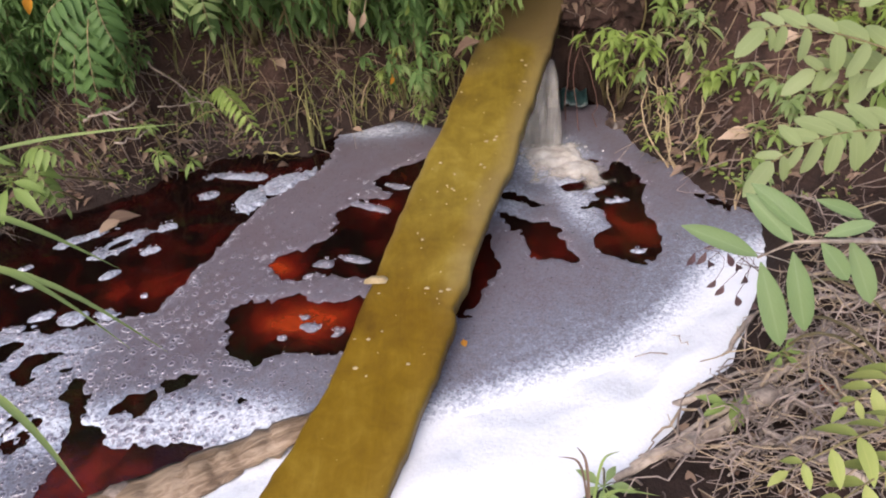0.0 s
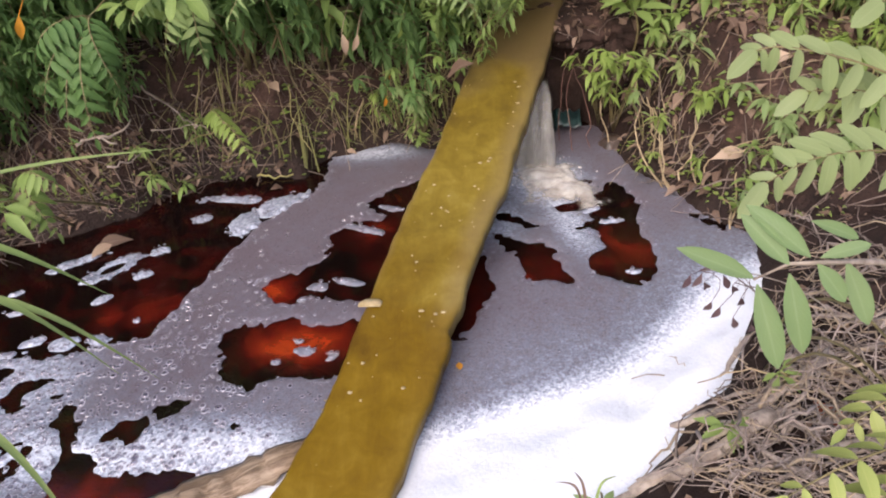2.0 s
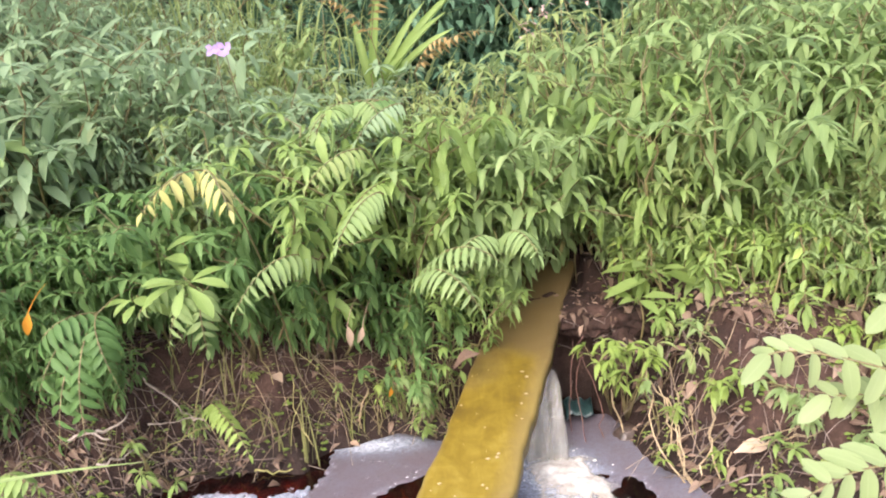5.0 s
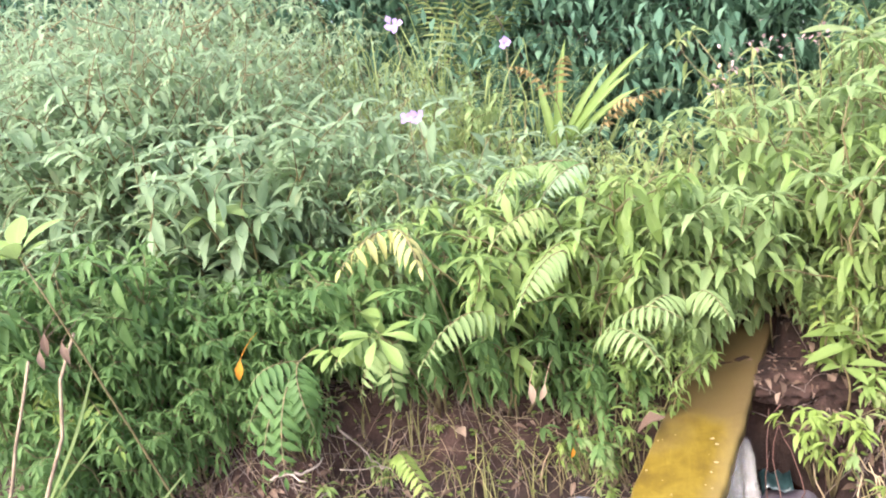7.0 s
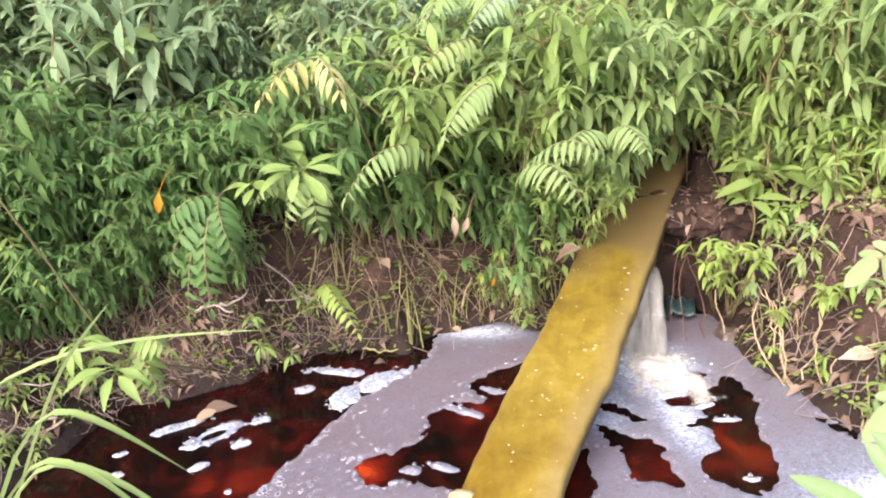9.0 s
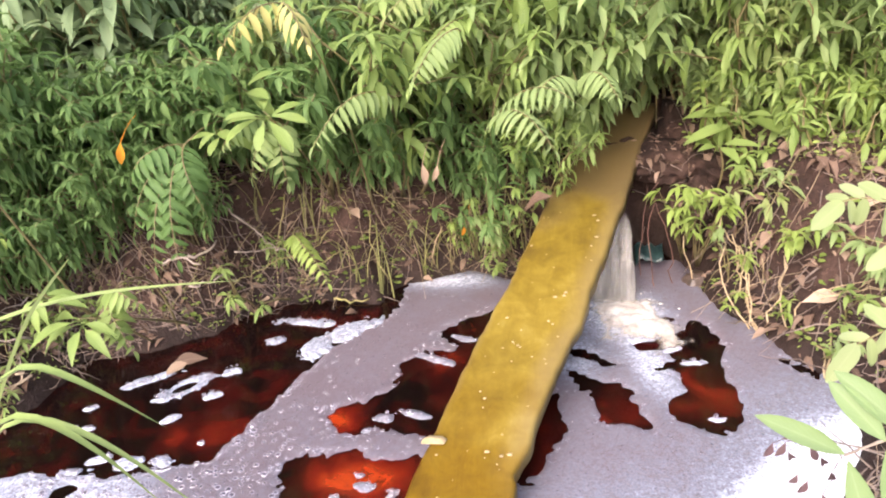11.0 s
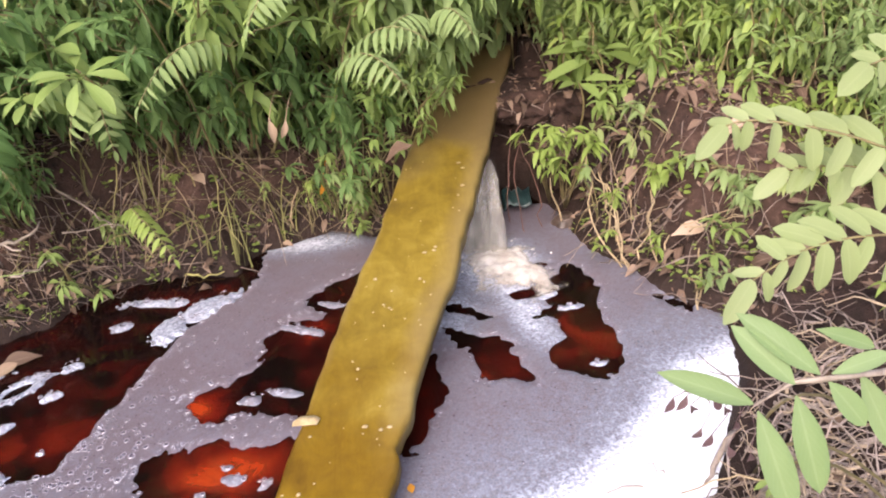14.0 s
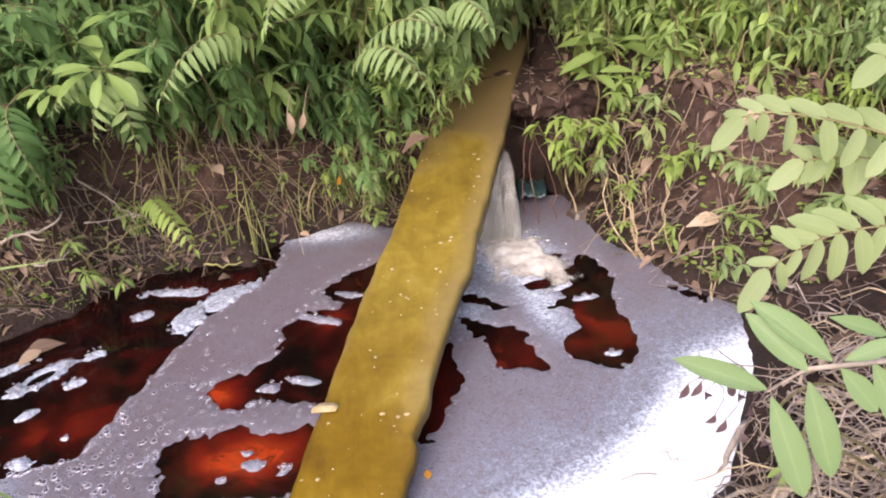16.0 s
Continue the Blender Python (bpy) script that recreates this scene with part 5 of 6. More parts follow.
fern("pale-tipped fern with striped narrow leaflets", YELLOW_GREEN, 0.080, 0.26, 9, (-0.285, 2.30, 1.105), [(-0.425, 2.10, 1.050)], (0, 0, 0.03), 0.5)
fern("bright green fern hanging over the bank", GREEN, 0.085, 0.27, 10, (-0.240, 2.20, 0.990), [(-0.345, 2.00, 0.895)], (0, 0, 0.03), 0.5)
fern("bluish fern between the shrubs", GREY_GREEN, 0.080, 0.26, 10, (-0.190, 2.66, 1.20), [(-0.325, 2.42, 1.12)], (0, 0, 0.03), 0.6)
fern("dark narrow-leaved fern among the shrubs", GREEN, 0.08, 0.24, 13, (-0.27, 2.68, 1.001), [(-0.486, 2.45, 0.968)], (0, 0, 0.05))
fern("dark narrow-leaved fern among the shrubs", DEEP_GREEN, 0.09, 0.24, 12, (-0.237, 2.95, 1.177), [(-0.414, 2.7, 1.095), (-0.591, 2.8, 1.104)], (0, 0, 0.06))
fern("fern with yellowing drooping leaflets", YELLOW, 0.080, 0.28, 5, (-0.665, 1.96, 1.135), [(-0.735, 1.70, 1.085), (-0.54, 1.74, 1.065)], (0, 0, 0.03), 1.1)
fern("bright green fern above the bank", BRIGHT, 0.085, 0.26, 13, (-0.225, 2.35, 0.993), [(-0.375, 2.08, 0.856)], (0, 0, 0.05))
fern("lime green fern at the foot of the shrubs", LIME, 0.08, 0.3, 12, (-2.011, 2.1, 0.672), [(-1.64, 1.85, 0.537), (-1.893, 1.9, 0.518), (-1.997, 1.9, 0.639)], (0, 0, 0.06))
fern("small fern dipping towards the dark water", BRIGHT, 0.075, 0.34, 9, (-1.314, 1.8, 0.356), [(-1.186, 1.66, 0.252), (-1.155, 1.7, 0.385)], (0, -0.03, 0.05))
fern("glossy green fern under the shrubs", GREEN, 0.08, 0.3, 9, (-0.81, 2.2, 0.734), [(-0.89, 2.05, 0.619), (-0.781, 2.05, 0.596), (-0.968, 2.05, 0.714)], (0, -0.03, 0.06))
fern("dry reddish-brown fern above the shrubs", RUST, 0.06, 0.24, 8, (-0.174, 3.1, 1.278), [(0.126, 3, 1.406), (-0.008, 3, 1.39)], (0, 0, 0.05))
fern("dry reddish-brown fern above the shrubs", RUST, 0.06, 0.24, 8, (-0.364, 3.4, 1.419), [(-0.537, 3.3, 1.588), (-0.296, 3.3, 1.598)], (0, 0, 0.05))
fern("green fern arching among the shrubs", GREEN, 0.09, 0.22, 12, (-0.359, 2.75, 1.19), [(-0.505, 2.5, 1.117), (-0.243, 2.55, 1.111)], (0, 0, 0.06))

rosette("small green seedling rooted at the water's edge", "seedling", LANCE, BRIGHT, (-1.168, 2.25, 0.221), 6, 0.05, 0.3, 0.5)
rosette("small green seedling rooted at the water's edge", "seedling", LANCE, BRIGHT, (-1.107, 2.15, 0.158), 7, 0.06, 0.3, 0.5)
rosette("small green seedling rooted at the water's edge", "seedling", LANCE, BRIGHT, (-0.987, 2.12, 0.138), 6, 0.055, 0.3, 0.5)
rosette("small green seedling rooted at the water's edge", "seedling", LANCE, BRIGHT, (-1.29, 1.62, 0.389), 8, 0.15, 0.3, 0.5)
rosette("small green seedling rooted at the water's edge", "seedling", LANCE, BRIGHT, (-1.39, 1.62, 0.472), 7, 0.12, 0.3, 0.5)
rosette("small green seedling rooted at the water's edge", "seedling", LANCE, BRIGHT, (-1.146, 2.2, 0.238), 6, 0.05, 0.3, 0.5)
rosette("glossy bright green plant with whorled broad leaves", "leafy plant", OBOVATE_FINE, BRIGHT, (-0.809, 2.05, 0.823), 8, 0.14, 0.32, 0.0)
rosette("glossy bright green plant with whorled broad leaves", "leafy plant", OBOVATE_FINE, BRIGHT, (-1.005, 2.15, 0.748), 7, 0.12, 0.32, 0.0)
rosette("glossy bright green plant with whorled broad leaves", "leafy plant", OBOVATE_FINE, BRIGHT, (-0.927, 2.2, 0.861), 7, 0.12, 0.32, 0.0)
rosette("broad-leaved bright green plant on the brown bank", "leafy plant", OVATE_FINE, BRIGHT, (0.632, 2.6, 0.553), 6, 0.16, 0.32, -0.1)
rosette("broad-leaved bright green plant on the brown bank", "leafy plant", OVATE_FINE, BRIGHT, (0.566, 2.6, 0.455), 5, 0.12, 0.32, -0.1)
rosette("broad-leaved bright green plant on the brown bank", "leafy plant", OVATE_FINE, BRIGHT, (0.791, 2.75, 0.521), 5, 0.14, 0.32, -0.1)
rosette("bright oval-leaved plant at the pool side", "leafy plant", OVATE_FINE, BRIGHT, (-1.522, 1.5, 1.236), 7, 0.12, 0.45, -0.5)
rosette("tall shoot with large pale green leaves", "leafy plant", OVATE_FINE, PALE, (0.81, 3.254, 1.523), 6, 0.19, 0.42, 0.0)
rosette("shrub shoot with one big flat green leaf", "leafy plant", OVATE, GREEN, (-1.554, 2.5, 1.226), 5, 0.19, 0.38, 0.0)

sprig(GREEN, (0.806, 2.5, 0.393), 16, 0.08)
sprig(LIME, (0.497, 2.33, 0.370), 40, 0.060)
sprig(LIME, (0.460, 2.31, 0.330), 26, 0.055)
sprig(LIME, (0.727, 2.20, 0.290), 30, 0.058)
sprig(GREEN, (0.855, 2.15, 0.300), 30, 0.070)
sprig(BRIGHT, (0.888, 2.36, 0.330), 22, 0.065)
sprig(GREEN, (0.567, 2.25, 0.255), 10, 0.050)
sprig(GREEN, (0.766, 1.75, 0.170), 14, 0.045)
sprig(YELLOW_GREEN, (0.690, 2.40, 0.370), 30, 0.060)
sprig(GREEN, (0.800, 2.40, 0.390), 34, 0.070)
sprig(BRIGHT, (0.800, 2.30, 0.300), 26, 0.060)
sprig(YELLOW_GREEN, (0.930, 2.40, 0.380), 34, 0.070)
sprig(GREEN, (0.970, 2.25, 0.285), 30, 0.070)
sprig(BRIGHT, (0.660, 2.50, 0.440), 26, 0.065)
sprig(YELLOW_GREEN, (1.060, 2.35, 0.360), 34, 0.075)
sprig(GREEN, (1.050, 2.12, 0.270), 30, 0.070)
sprig(LIME, (0.620, 2.24, 0.200), 14, 0.045)
sprig(LIME, (0.700, 2.08, 0.140), 12, 0.040)
sprig(GREEN, (0.940, 2.05, 0.270), 26, 0.065)
sprig(BRIGHT, (0.850, 1.95, 0.190), 18, 0.055)
sprig(GREEN, (1.020, 1.90, 0.260), 26, 0.070)
sprig(YELLOW_GREEN, (1.150, 2.05, 0.300), 26, 0.075)
sprig(GREEN, (0.900, 2.22, 0.250), 22, 0.060)
sprig(DEEP_GREEN, (-0.300, 2.46, 0.330), 24, 0.060)
sprig(GREEN, (-0.230, 2.44, 0.260), 24, 0.055)
sprig(DEEP_GREEN, (-0.160, 2.40, 0.300), 22, 0.055)
sprig(LIME, (0.540, 2.18, 0.090), 12, 0.035)
sprig(BRIGHT, (-0.184, 2.42, 0.103), 22, 0.04)
sprig(BRIGHT, (-0.213, 2.45, 0.177), 18, 0.045)
sprig(BRIGHT, (-0.108, 2.4, 0.373), 16, 0.06)
sprig(DEEP_GREEN, (-0.21, 2.45, 0.443), 18, 0.065)
sprig(BRIGHT, (-0.306, 2.5, 0.334), 14, 0.05)
sprig(GREEN, (1.183, 2.5, 0.472), 20, 0.09)
sprig(GREEN, (1.04, 2.6, 0.419), 18, 0.08)
sprig(LIME, (-0.404, 2.5, 0.219), 14, 0.035)
sprig(LIME, (-0.831, 2.5, 0.313), 12, 0.035)
sprig(LIME, (0.458, 2.42, 0.366), 16, 0.065)
sprig(GREEN, (0.793, 2.6, 0.448), 18, 0.08)
sprig(BRIGHT, (0.975, 2.7, 0.455), 18, 0.09)
sprig(GREEN, (1.165, 2.7, 0.492), 18, 0.09)
sprig(BRIGHT, (-0.553, 2.5, 0.258), 14, 0.03)

stalk((0.615, 2.101, 0), (0.569, 2.3, 0.258))
stalk((0.627, 2.092, 0), (0.596, 2.3, 0.215))
stalk((0.608, 2.123, 0), (0.656, 2.25, 0.192))
stalk((0.645, 2.115, 0), (0.743, 2.25, 0.24))
stalk((0.743, 1.84, 0), (0.809, 2.2, 0.198))
stalk((0.719, 1.977, 0), (0.778, 2.2, 0.123))
stalk((0.476, 2.462, 0), (0.44, 2.45, 0.184))
stalk((-0.473, 2.569, 0), (-0.416, 2.55, 0.207))
stalk((0.754, 1.825, -0), (0.751, 2.1, 0.081))
stalk((0.655, 2.086, 0), (0.777, 2.1, 0.078))
stalk((0.626, 2.109, 0), (0.538, 2.32, 0.311))
stalk((0.639, 2.09, 0), (0.627, 2.28, 0.24))
stalk((0.746, 1.826, -0), (0.814, 2.1, 0.033))
stalk((0.585, 2.241, 0), (0.553, 2.35, 0.257))
stalk((0.7, 1.997, 0), (0.713, 2.2, 0.21))
stalk((0.735, 1.974, 0), (0.82, 2.2, 0.158))
stalk((0.35, 2.408, 0), (0.359, 2.5, 0.366), ROOTLET, "reddish rootlet hanging down the undercut bank", 0.0022)
stalk((0.438, 2.471, 0), (0.47, 2.5, 0.283), ROOTLET, "reddish rootlet hanging down the undercut bank", 0.0022)
stalk((0.403, 2.437, 0), (0.349, 2.52, 0.299), ROOTLET, "reddish rootlet hanging down the undercut bank", 0.0022)
stalk((0.293, 2.504, 0), (0.331, 2.6, 0.31), ROOTLET, "reddish rootlet hanging down the undercut bank", 0.0022)

loose_leaf("yellow fallen leaf lying on the bank", YELLOW, (0.696, 2.5, 0.357), 0.085)
loose_leaf("red-brown fallen leaf beside the small fall", RED, (0.321, 2.62, 0.261), 0.06)
loose_leaf("curled brown leaf lying on the plank", DEAD, (0.005, 2.3, 0.415), 0.1)
loose_leaf("pale dead leaf hanging from a stem", PALEDEAD, (-0.411, 2.3, 0.546), 0.085)
loose_leaf("pale dead leaf hanging from a stem", PALEDEAD, (-0.362, 2.3, 0.54), 0.07)
loose_leaf("orange dying leaf hanging in the shrubs", ORANGE, (-1.288, 2.05, 0.754), 0.085)
loose_leaf("pale dead leaf hanging in the shrubs", PALEDEAD, (-1.571, 2.7, 1.357), 0.08)
loose_leaf("large pale brown dead leaf on the bank", PALEDEAD, (0.875, 2.1, 0.135), 0.16)
loose_leaf("brown fallen leaf lying on the bank", DEAD, (0.64, 2.5, 0.363), 0.08)
loose_leaf("yellowing strap leaf above the bank", YELLOW, (-0.535, 2.4, 0.593), 0.1)
loose_leaf("brown dead leaf floating at the water's edge", DEAD, (-1.257, 1.95, 0.161), 0.11)
loose_leaf("pale dead leaf floating at the water's edge", PALEDEAD, (-1.215, 1.95, 0.122), 0.09)
loose_leaf("small lime leaf on a thin stem", LIME, (-0.224, 2.35, 0.538), 0.05)
loose_leaf("small orange withered leaf", ORANGE, (-0.324, 2.5, 0.231), 0.05)
loose_leaf("red fallen leaf among roots", RED, (0.761, 1, 0.309), 0.1)
loose_leaf("small orange leaf floating on the foam", ORANGE, (-0.057, 1.288, 0.012), 0.035)

blade_line([(-1.25, 0.72, 0.03), (-1.15, 0.86, 0.70), (-0.90, 0.90, 0.825), (-0.69, 0.94, 0.85), (-0.47, 0.98, 0.835)], 0.019, GRASS, reeds)
blade_line([(-1.2, 0.72, 0.03), (-1.117, 0.95, 0.765), (-0.997, 1, 0.937), (-0.918, 1, 1.096)], 0.019, GRASS, reeds)
blade_line([(-1.2, 0.72, 0.03), (-1.117, 0.95, 0.765), (-1.013, 1, 0.892), (-0.897, 1, 0.996)], 0.019, GRASS, reeds)
blade_line([(-1.2, 0.72, 0.03), (-0.834, 0.8, 0.845), (-0.678, 0.8, 0.763), (-0.596, 0.85, 0.632)], 0.019, GRASS, reeds)
blade_line([(-1.2, 0.72, 0.03), (-0.88, 0.8, 0.752), (-0.717, 0.8, 0.663), (-0.636, 0.85, 0.447)], 0.019, GRASS, reeds)
blade_line([(-1.2, 0.72, 0.03), (-0.932, 0.85, 0.707), (-0.718, 0.85, 0.617), (-0.599, 0.9, 0.39)], 0.019, GRASS, reeds)
blade_line([(-1.2, 0.72, 0.03), (-0.866, 0.7, 0.6), (-0.757, 0.68, 0.472), (-0.71, 0.66, 0.284)], 0.019, GRASS, reeds)
blade_line([(-1.2, 0.72, 0.03), (-0.884, 0.9, 0.759), (-0.753, 0.9, 0.885), (-0.698, 0.9, 0.932)], 0.019, GRASS, reeds)

stalk((-1.80, 1.43, 0.02), (-1.513, 1.621, 0.989), LITTER_STRAW, "pale broken dry stalk standing at the pool side", 0.008)
stalk((-1.86, 1.36, 0.02), (-1.638, 1.573, 0.93), LITTER_STRAW, "pale broken dry stalk standing at the pool side", 0.007)
for dx, dz, size in ((-0.02, 0.02, 0.11), (0.03, -0.01, 0.10), (-0.05, -0.03, 0.09)):
    loose_leaf("brown withered leaf hanging on a dry stalk", DEAD, (-1.57 + dx, 1.60, 0.98 + dz), 0.7 * size)
flower((-0.80, 2.752, 1.438), 0.045)
flower((-0.835, 2.76, 1.440), 0.045)
flower((-1.046, 3.393, 1.852), 0.06)
flower((-0.574, 3.509, 1.709), 0.045)
flower((0.53, 3, 1.514), 0.042, PINKISH)
flower((0.319, 3, 1.476), 0.042, PINKISH)
flower((0.265, 3, 1.403), 0.042, PINKISH)
flower((0.4, 3, 1.534), 0.042, PINKISH)
flower((0.621, 3, 1.509), 0.042, PINKISH)
palm = thing("palm", "feathery palm fronds behind the tall grass", "palm", (-1.05, 5.0, 0))
for tip in ((-0.30, -0.2, 2.25), (-0.10, -0.1, 2.30), (0.10, -0.1, 2.28), (0.38, -0.1, 2.08), (0.20, -0.2, 2.0)):
    frond(rng, (-0.05, 0, 1.3), tip, (0, 0, 0.15), 0.19, 0.09, 22, YELLOW_GREEN, palm, POINTED, STALK, "frond", 0.1, True)
strap_clump("clump of yellow-green strap leaves behind the shrubs", BRIGHT, (-0.42, 3.7), [(-0.041, 3.556, 1.690), (-0.129, 3.506, 1.560), (-0.09, 3.5, 1.50), (-0.20, 3.6, 1.60), (-0.36, 3.58, 1.70), (-0.46, 3.6, 1.52)])



def pale_frond(points, leaf, width, count, hang):
    """A rib with oblong leaflets, the near row hanging, the far row lifted."""
    p = np.array(points, float)
    line = np.array([[np.interp(t, np.linspace(0, 1, len(p)), p[:, c]) for c in range(3)] for t in np.linspace(0, 1, 15)])
    for _ in range(2):
        line[1:-1] = 0.25 * line[:-2] + 0.5 * line[1:-1] + 0.25 * line[2:]
    rib = part("frond", Geo().tube(line, 0.0012, 0.0024, 5), STALK, pale_fern)
    for i in range(count):
        u = (i + 0.6) / count * 14
        k = min(int(u), 13)
        at = line[k] + (u - k) * (line[k + 1] - line[k])
        axis = line[k] - line[k + 1]
        axis /= np.linalg.norm(axis)
        size = leaf * min(1, 0.62 + 0.09 * i) * rng.uniform(0.9, 1.1)
        if rng.random() < 0.06:
            continue
        near = np.array((rng.uniform(-0.25, 0.25), -0.45, -hang)) * rng.uniform(0.7, 1.1) + axis * rng.uniform(-0.1, 0.5)
        far = np.array((-0.1, 0.5, rng.uniform(0.2, 0.9))) + axis * rng.uniform(0.5, 1.0)
        for way, up in ((near, np.array((0.25, -1.0, 0.7))), (far, np.array((-0.2, -0.8, 1.0)))):
            one = Geo().leaf(OBLONG, (0, 0, 0), way, up + 0.25 * np.array((rng.uniform(-1, 1), 0, rng.uniform(-1, 1))), size, width * size * rng.uniform(0.9, 1.1))
            part("leaflet", one, PALE, rib).location = at
    part("end_leaflet", Geo().leaf(OBLONG, line[0], axis * 0.8 - UP * 0.8, (0.1, -0.8, 0.8), leaf, width * leaf), PALE, rib)


OBLONG = leaf_shape((0.25, 0.80, 1.0, 1.0, 0.98, 0.92, 0.70, 0.10), 0.20, 0.22, 0.004)
pale_frond([(0.455, 0.845, 0.785), (0.513, 0.856, 0.815), (0.565, 0.861, 0.822), (0.65, 0.889, 0.805), (0.80, 0.95, 0.74), (0.95, 1.10, 0.55)], 0.070, 0.37, 11, 1.0)
pale_frond([(0.462, 0.991, 0.932), (0.490, 0.988, 0.942), (0.577, 0.949, 0.931), (0.657, 0.934, 0.901), (0.80, 0.98, 0.80), (0.95, 1.10, 0.58)], 0.064, 0.40, 10, 0.9)
pale_frond([(0.60, 0.92, 1.02), (0.66, 0.94, 1.03), (0.76, 0.98, 0.99), (0.95, 1.12, 0.60)], 0.060, 0.44, 8, 0.8)
pale_frond([(0.545, 0.98, 0.865), (0.60, 0.97, 0.87), (0.68, 0.97, 0.85), (0.95, 1.10, 0.58)], 0.062, 0.40, 8, 0.6)
for base, tip, wide in (((0.394, 0.672, 0.743), (0.305, 0.675, 0.792), 0.30), ((0.441, 0.681, 0.756), (0.389, 0.712, 0.811), 0.42), ((0.469, 0.685, 0.763), (0.399, 0.718, 0.822), 0.36),
                        ((0.398, 0.668, 0.736), (0.423, 0.613, 0.641), 0.36), ((0.441, 0.675, 0.746), (0.456, 0.623, 0.658), 0.38), ((0.478, 0.681, 0.755), (0.513, 0.657, 0.712), 0.52),
                        ((0.482, 0.685, 0.762), (0.545, 0.693, 0.775), 0.36), ((0.471, 0.710, 0.805), (0.531, 0.699, 0.784), 0.34), ((0.53, 0.71, 0.735), (0.56, 0.67, 0.66), 0.40)):
    big_leaf(base, np.add(base, np.subtract(tip, base) * 1.14), 0.74 * wide)
JOINT = [(0.60, 0.75, 0.70), (0.551, 0.715, 0.730), (0.485, 0.698, 0.744), (0.447, 0.696, 0.746), (0.394, 0.671, 0.742)]

root([(0.62, 1.02, 0.10), (0.47, 0.95, 0.045), (0.30, 0.90, 0.02)], 0.022)
root([(0.95, 0.95, 0.12), (0.74, 0.93, 0.10), (0.50, 0.90, 0.06)], 0.016)
root([(0.80, 1.20, 0.11), (0.66, 1.10, 0.09), (0.52, 1.04, 0.03)], 0.015)
root([(0.72, 0.78, 0.12), (0.60, 0.88, 0.10), (0.55, 1.00, 0.07)], 0.010)
root([(0.545, 1.08, 0.035), (0.461, 1.08, 0.001), (0.338, 1.07, 0.002)], 0.014)
root([(0.689, 1.05, 0.078), (0.531, 1, 0.085), (0.274, 0.92, -0.031)], 0.01)
root([(0.799, 1.15, 0.061), (0.639, 1.15, 0.032), (0.441, 1.1, -0.02)], 0.008)
root([(0.655, 1, 0.115), (0.579, 0.95, 0.069), (0.496, 0.85, -0.023)], 0.006)
root([(0.827, 1.25, 0.092), (0.715, 1.2, 0.053), (0.591, 1.1, 0.012)], 0.012)
root([(0.913, 1.2, 0.08), (0.785, 1.2, 0.086), (0.662, 1.25, 0.063)], 0.007)
root([(0.603, 1.25, 0.01), (0.495, 1.25, 0.006), (0.356, 1.22, 0.016)], 0.003)
root([(0.523, 1.25, -0.005), (0.49, 1.27, 0.025), (0.457, 1.28, 0.036)], 0.002)
root([(0.822, 0.95, 0.094), (0.677, 0.9, 0.071), (0.537, 0.85, 0.013)], 0.006)
root([(0.752, 0.95, 0.062), (0.656, 1, 0.045), (0.532, 0.98, 0.036)], 0.009)
root([(0.456, 0.95, 0.019), (0.331, 0.9, -0.027), (0.257, 0.88, -0.021)], 0.018)
root([(0.967, 1.3, 0.059), (0.896, 1.35, 0.056), (0.774, 1.4, 0.057)], 0.01)
root([(0.723, 1.1, 0.113), (0.608, 1, 0.047), (0.566, 0.93, 0.039)], 0.005)
root([(0.667, 1.35, 0.029), (0.589, 1.25, 0.011), (0.482, 1.12, -0.005)], 0.008)
branch((-1.27, 2.2, 0.282), (-1.187, 2.3, 0.299), 0.006)
branch((-1.247, 2.5, 0.377), (-1.054, 2.35, 0.308), 0.005)
branch((-1.295, 2.1, 0.309), (-1.159, 2.1, 0.306), 0.006)
branch((-1.192, 2.05, 0.252), (-1.114, 2.15, 0.241), 0.004)
branch((-1.054, 2.35, 0.308), (-0.928, 2.3, 0.247), 0.003)
branch((-1.104, 2.25, 0.275), (-0.96, 2.3, 0.261), 0.003)
branch((-0.816, 2.366, 0.012), (-0.662, 2.364, 0.015), 0.004, YELLOW, "yellow stalk lying at the water's edge")
branch((0.726, 0.9, 0.104), (0.492, 0.84, -0.009), 0.0028, STRAW, "straight pale straw lying over the roots")
branch((0.814, 0.95, 0.129), (0.6, 0.88, 0.027), 0.0028, STRAW, "straight pale straw lying over the roots")
branch((0.845, 1.05, 0.123), (0.58, 0.93, 0.021), 0.0028, STRAW, "straight pale straw lying over the roots")
branch((0.698, 1.1, 0.115), (0.509, 1.2, 0.025), 0.0028, STRAW, "straight pale straw lying over the roots")
branch((0.779, 0.85, 0.111), (0.493, 0.82, 0.036), 0.0028, STRAW, "straight pale straw lying over the roots")
branch((-0.892, 2.3, 0.243), (-1.058, 2.1, 0.226), 0.0022, STALKY, "thin yellowish runner trailing down the bank")
branch((-0.786, 2.4, 0.285), (-0.892, 2.3, 0.243), 0.0022, STALKY, "thin yellowish runner trailing down the bank")
branch((-0.841, 2.6, 0.478), (-0.72, 2.42, 0.308), 0.0022, STALKY, "thin yellowish runner trailing down the bank")
branch((-0.808, 2.6, 0.494), (-0.574, 2.5, 0.319), 0.0022, STALKY, "thin yellowish runner trailing down the bank")
branch((-0.672, 2.5, 0.306), (-0.58, 2.3, 0.125), 0.0022, STALKY, "thin yellowish runner trailing down the bank")
branch((-0.982, 2.5, 0.384), (-0.976, 2.3, 0.258), 0.0022, STALKY, "thin yellowish runner trailing down the bank")
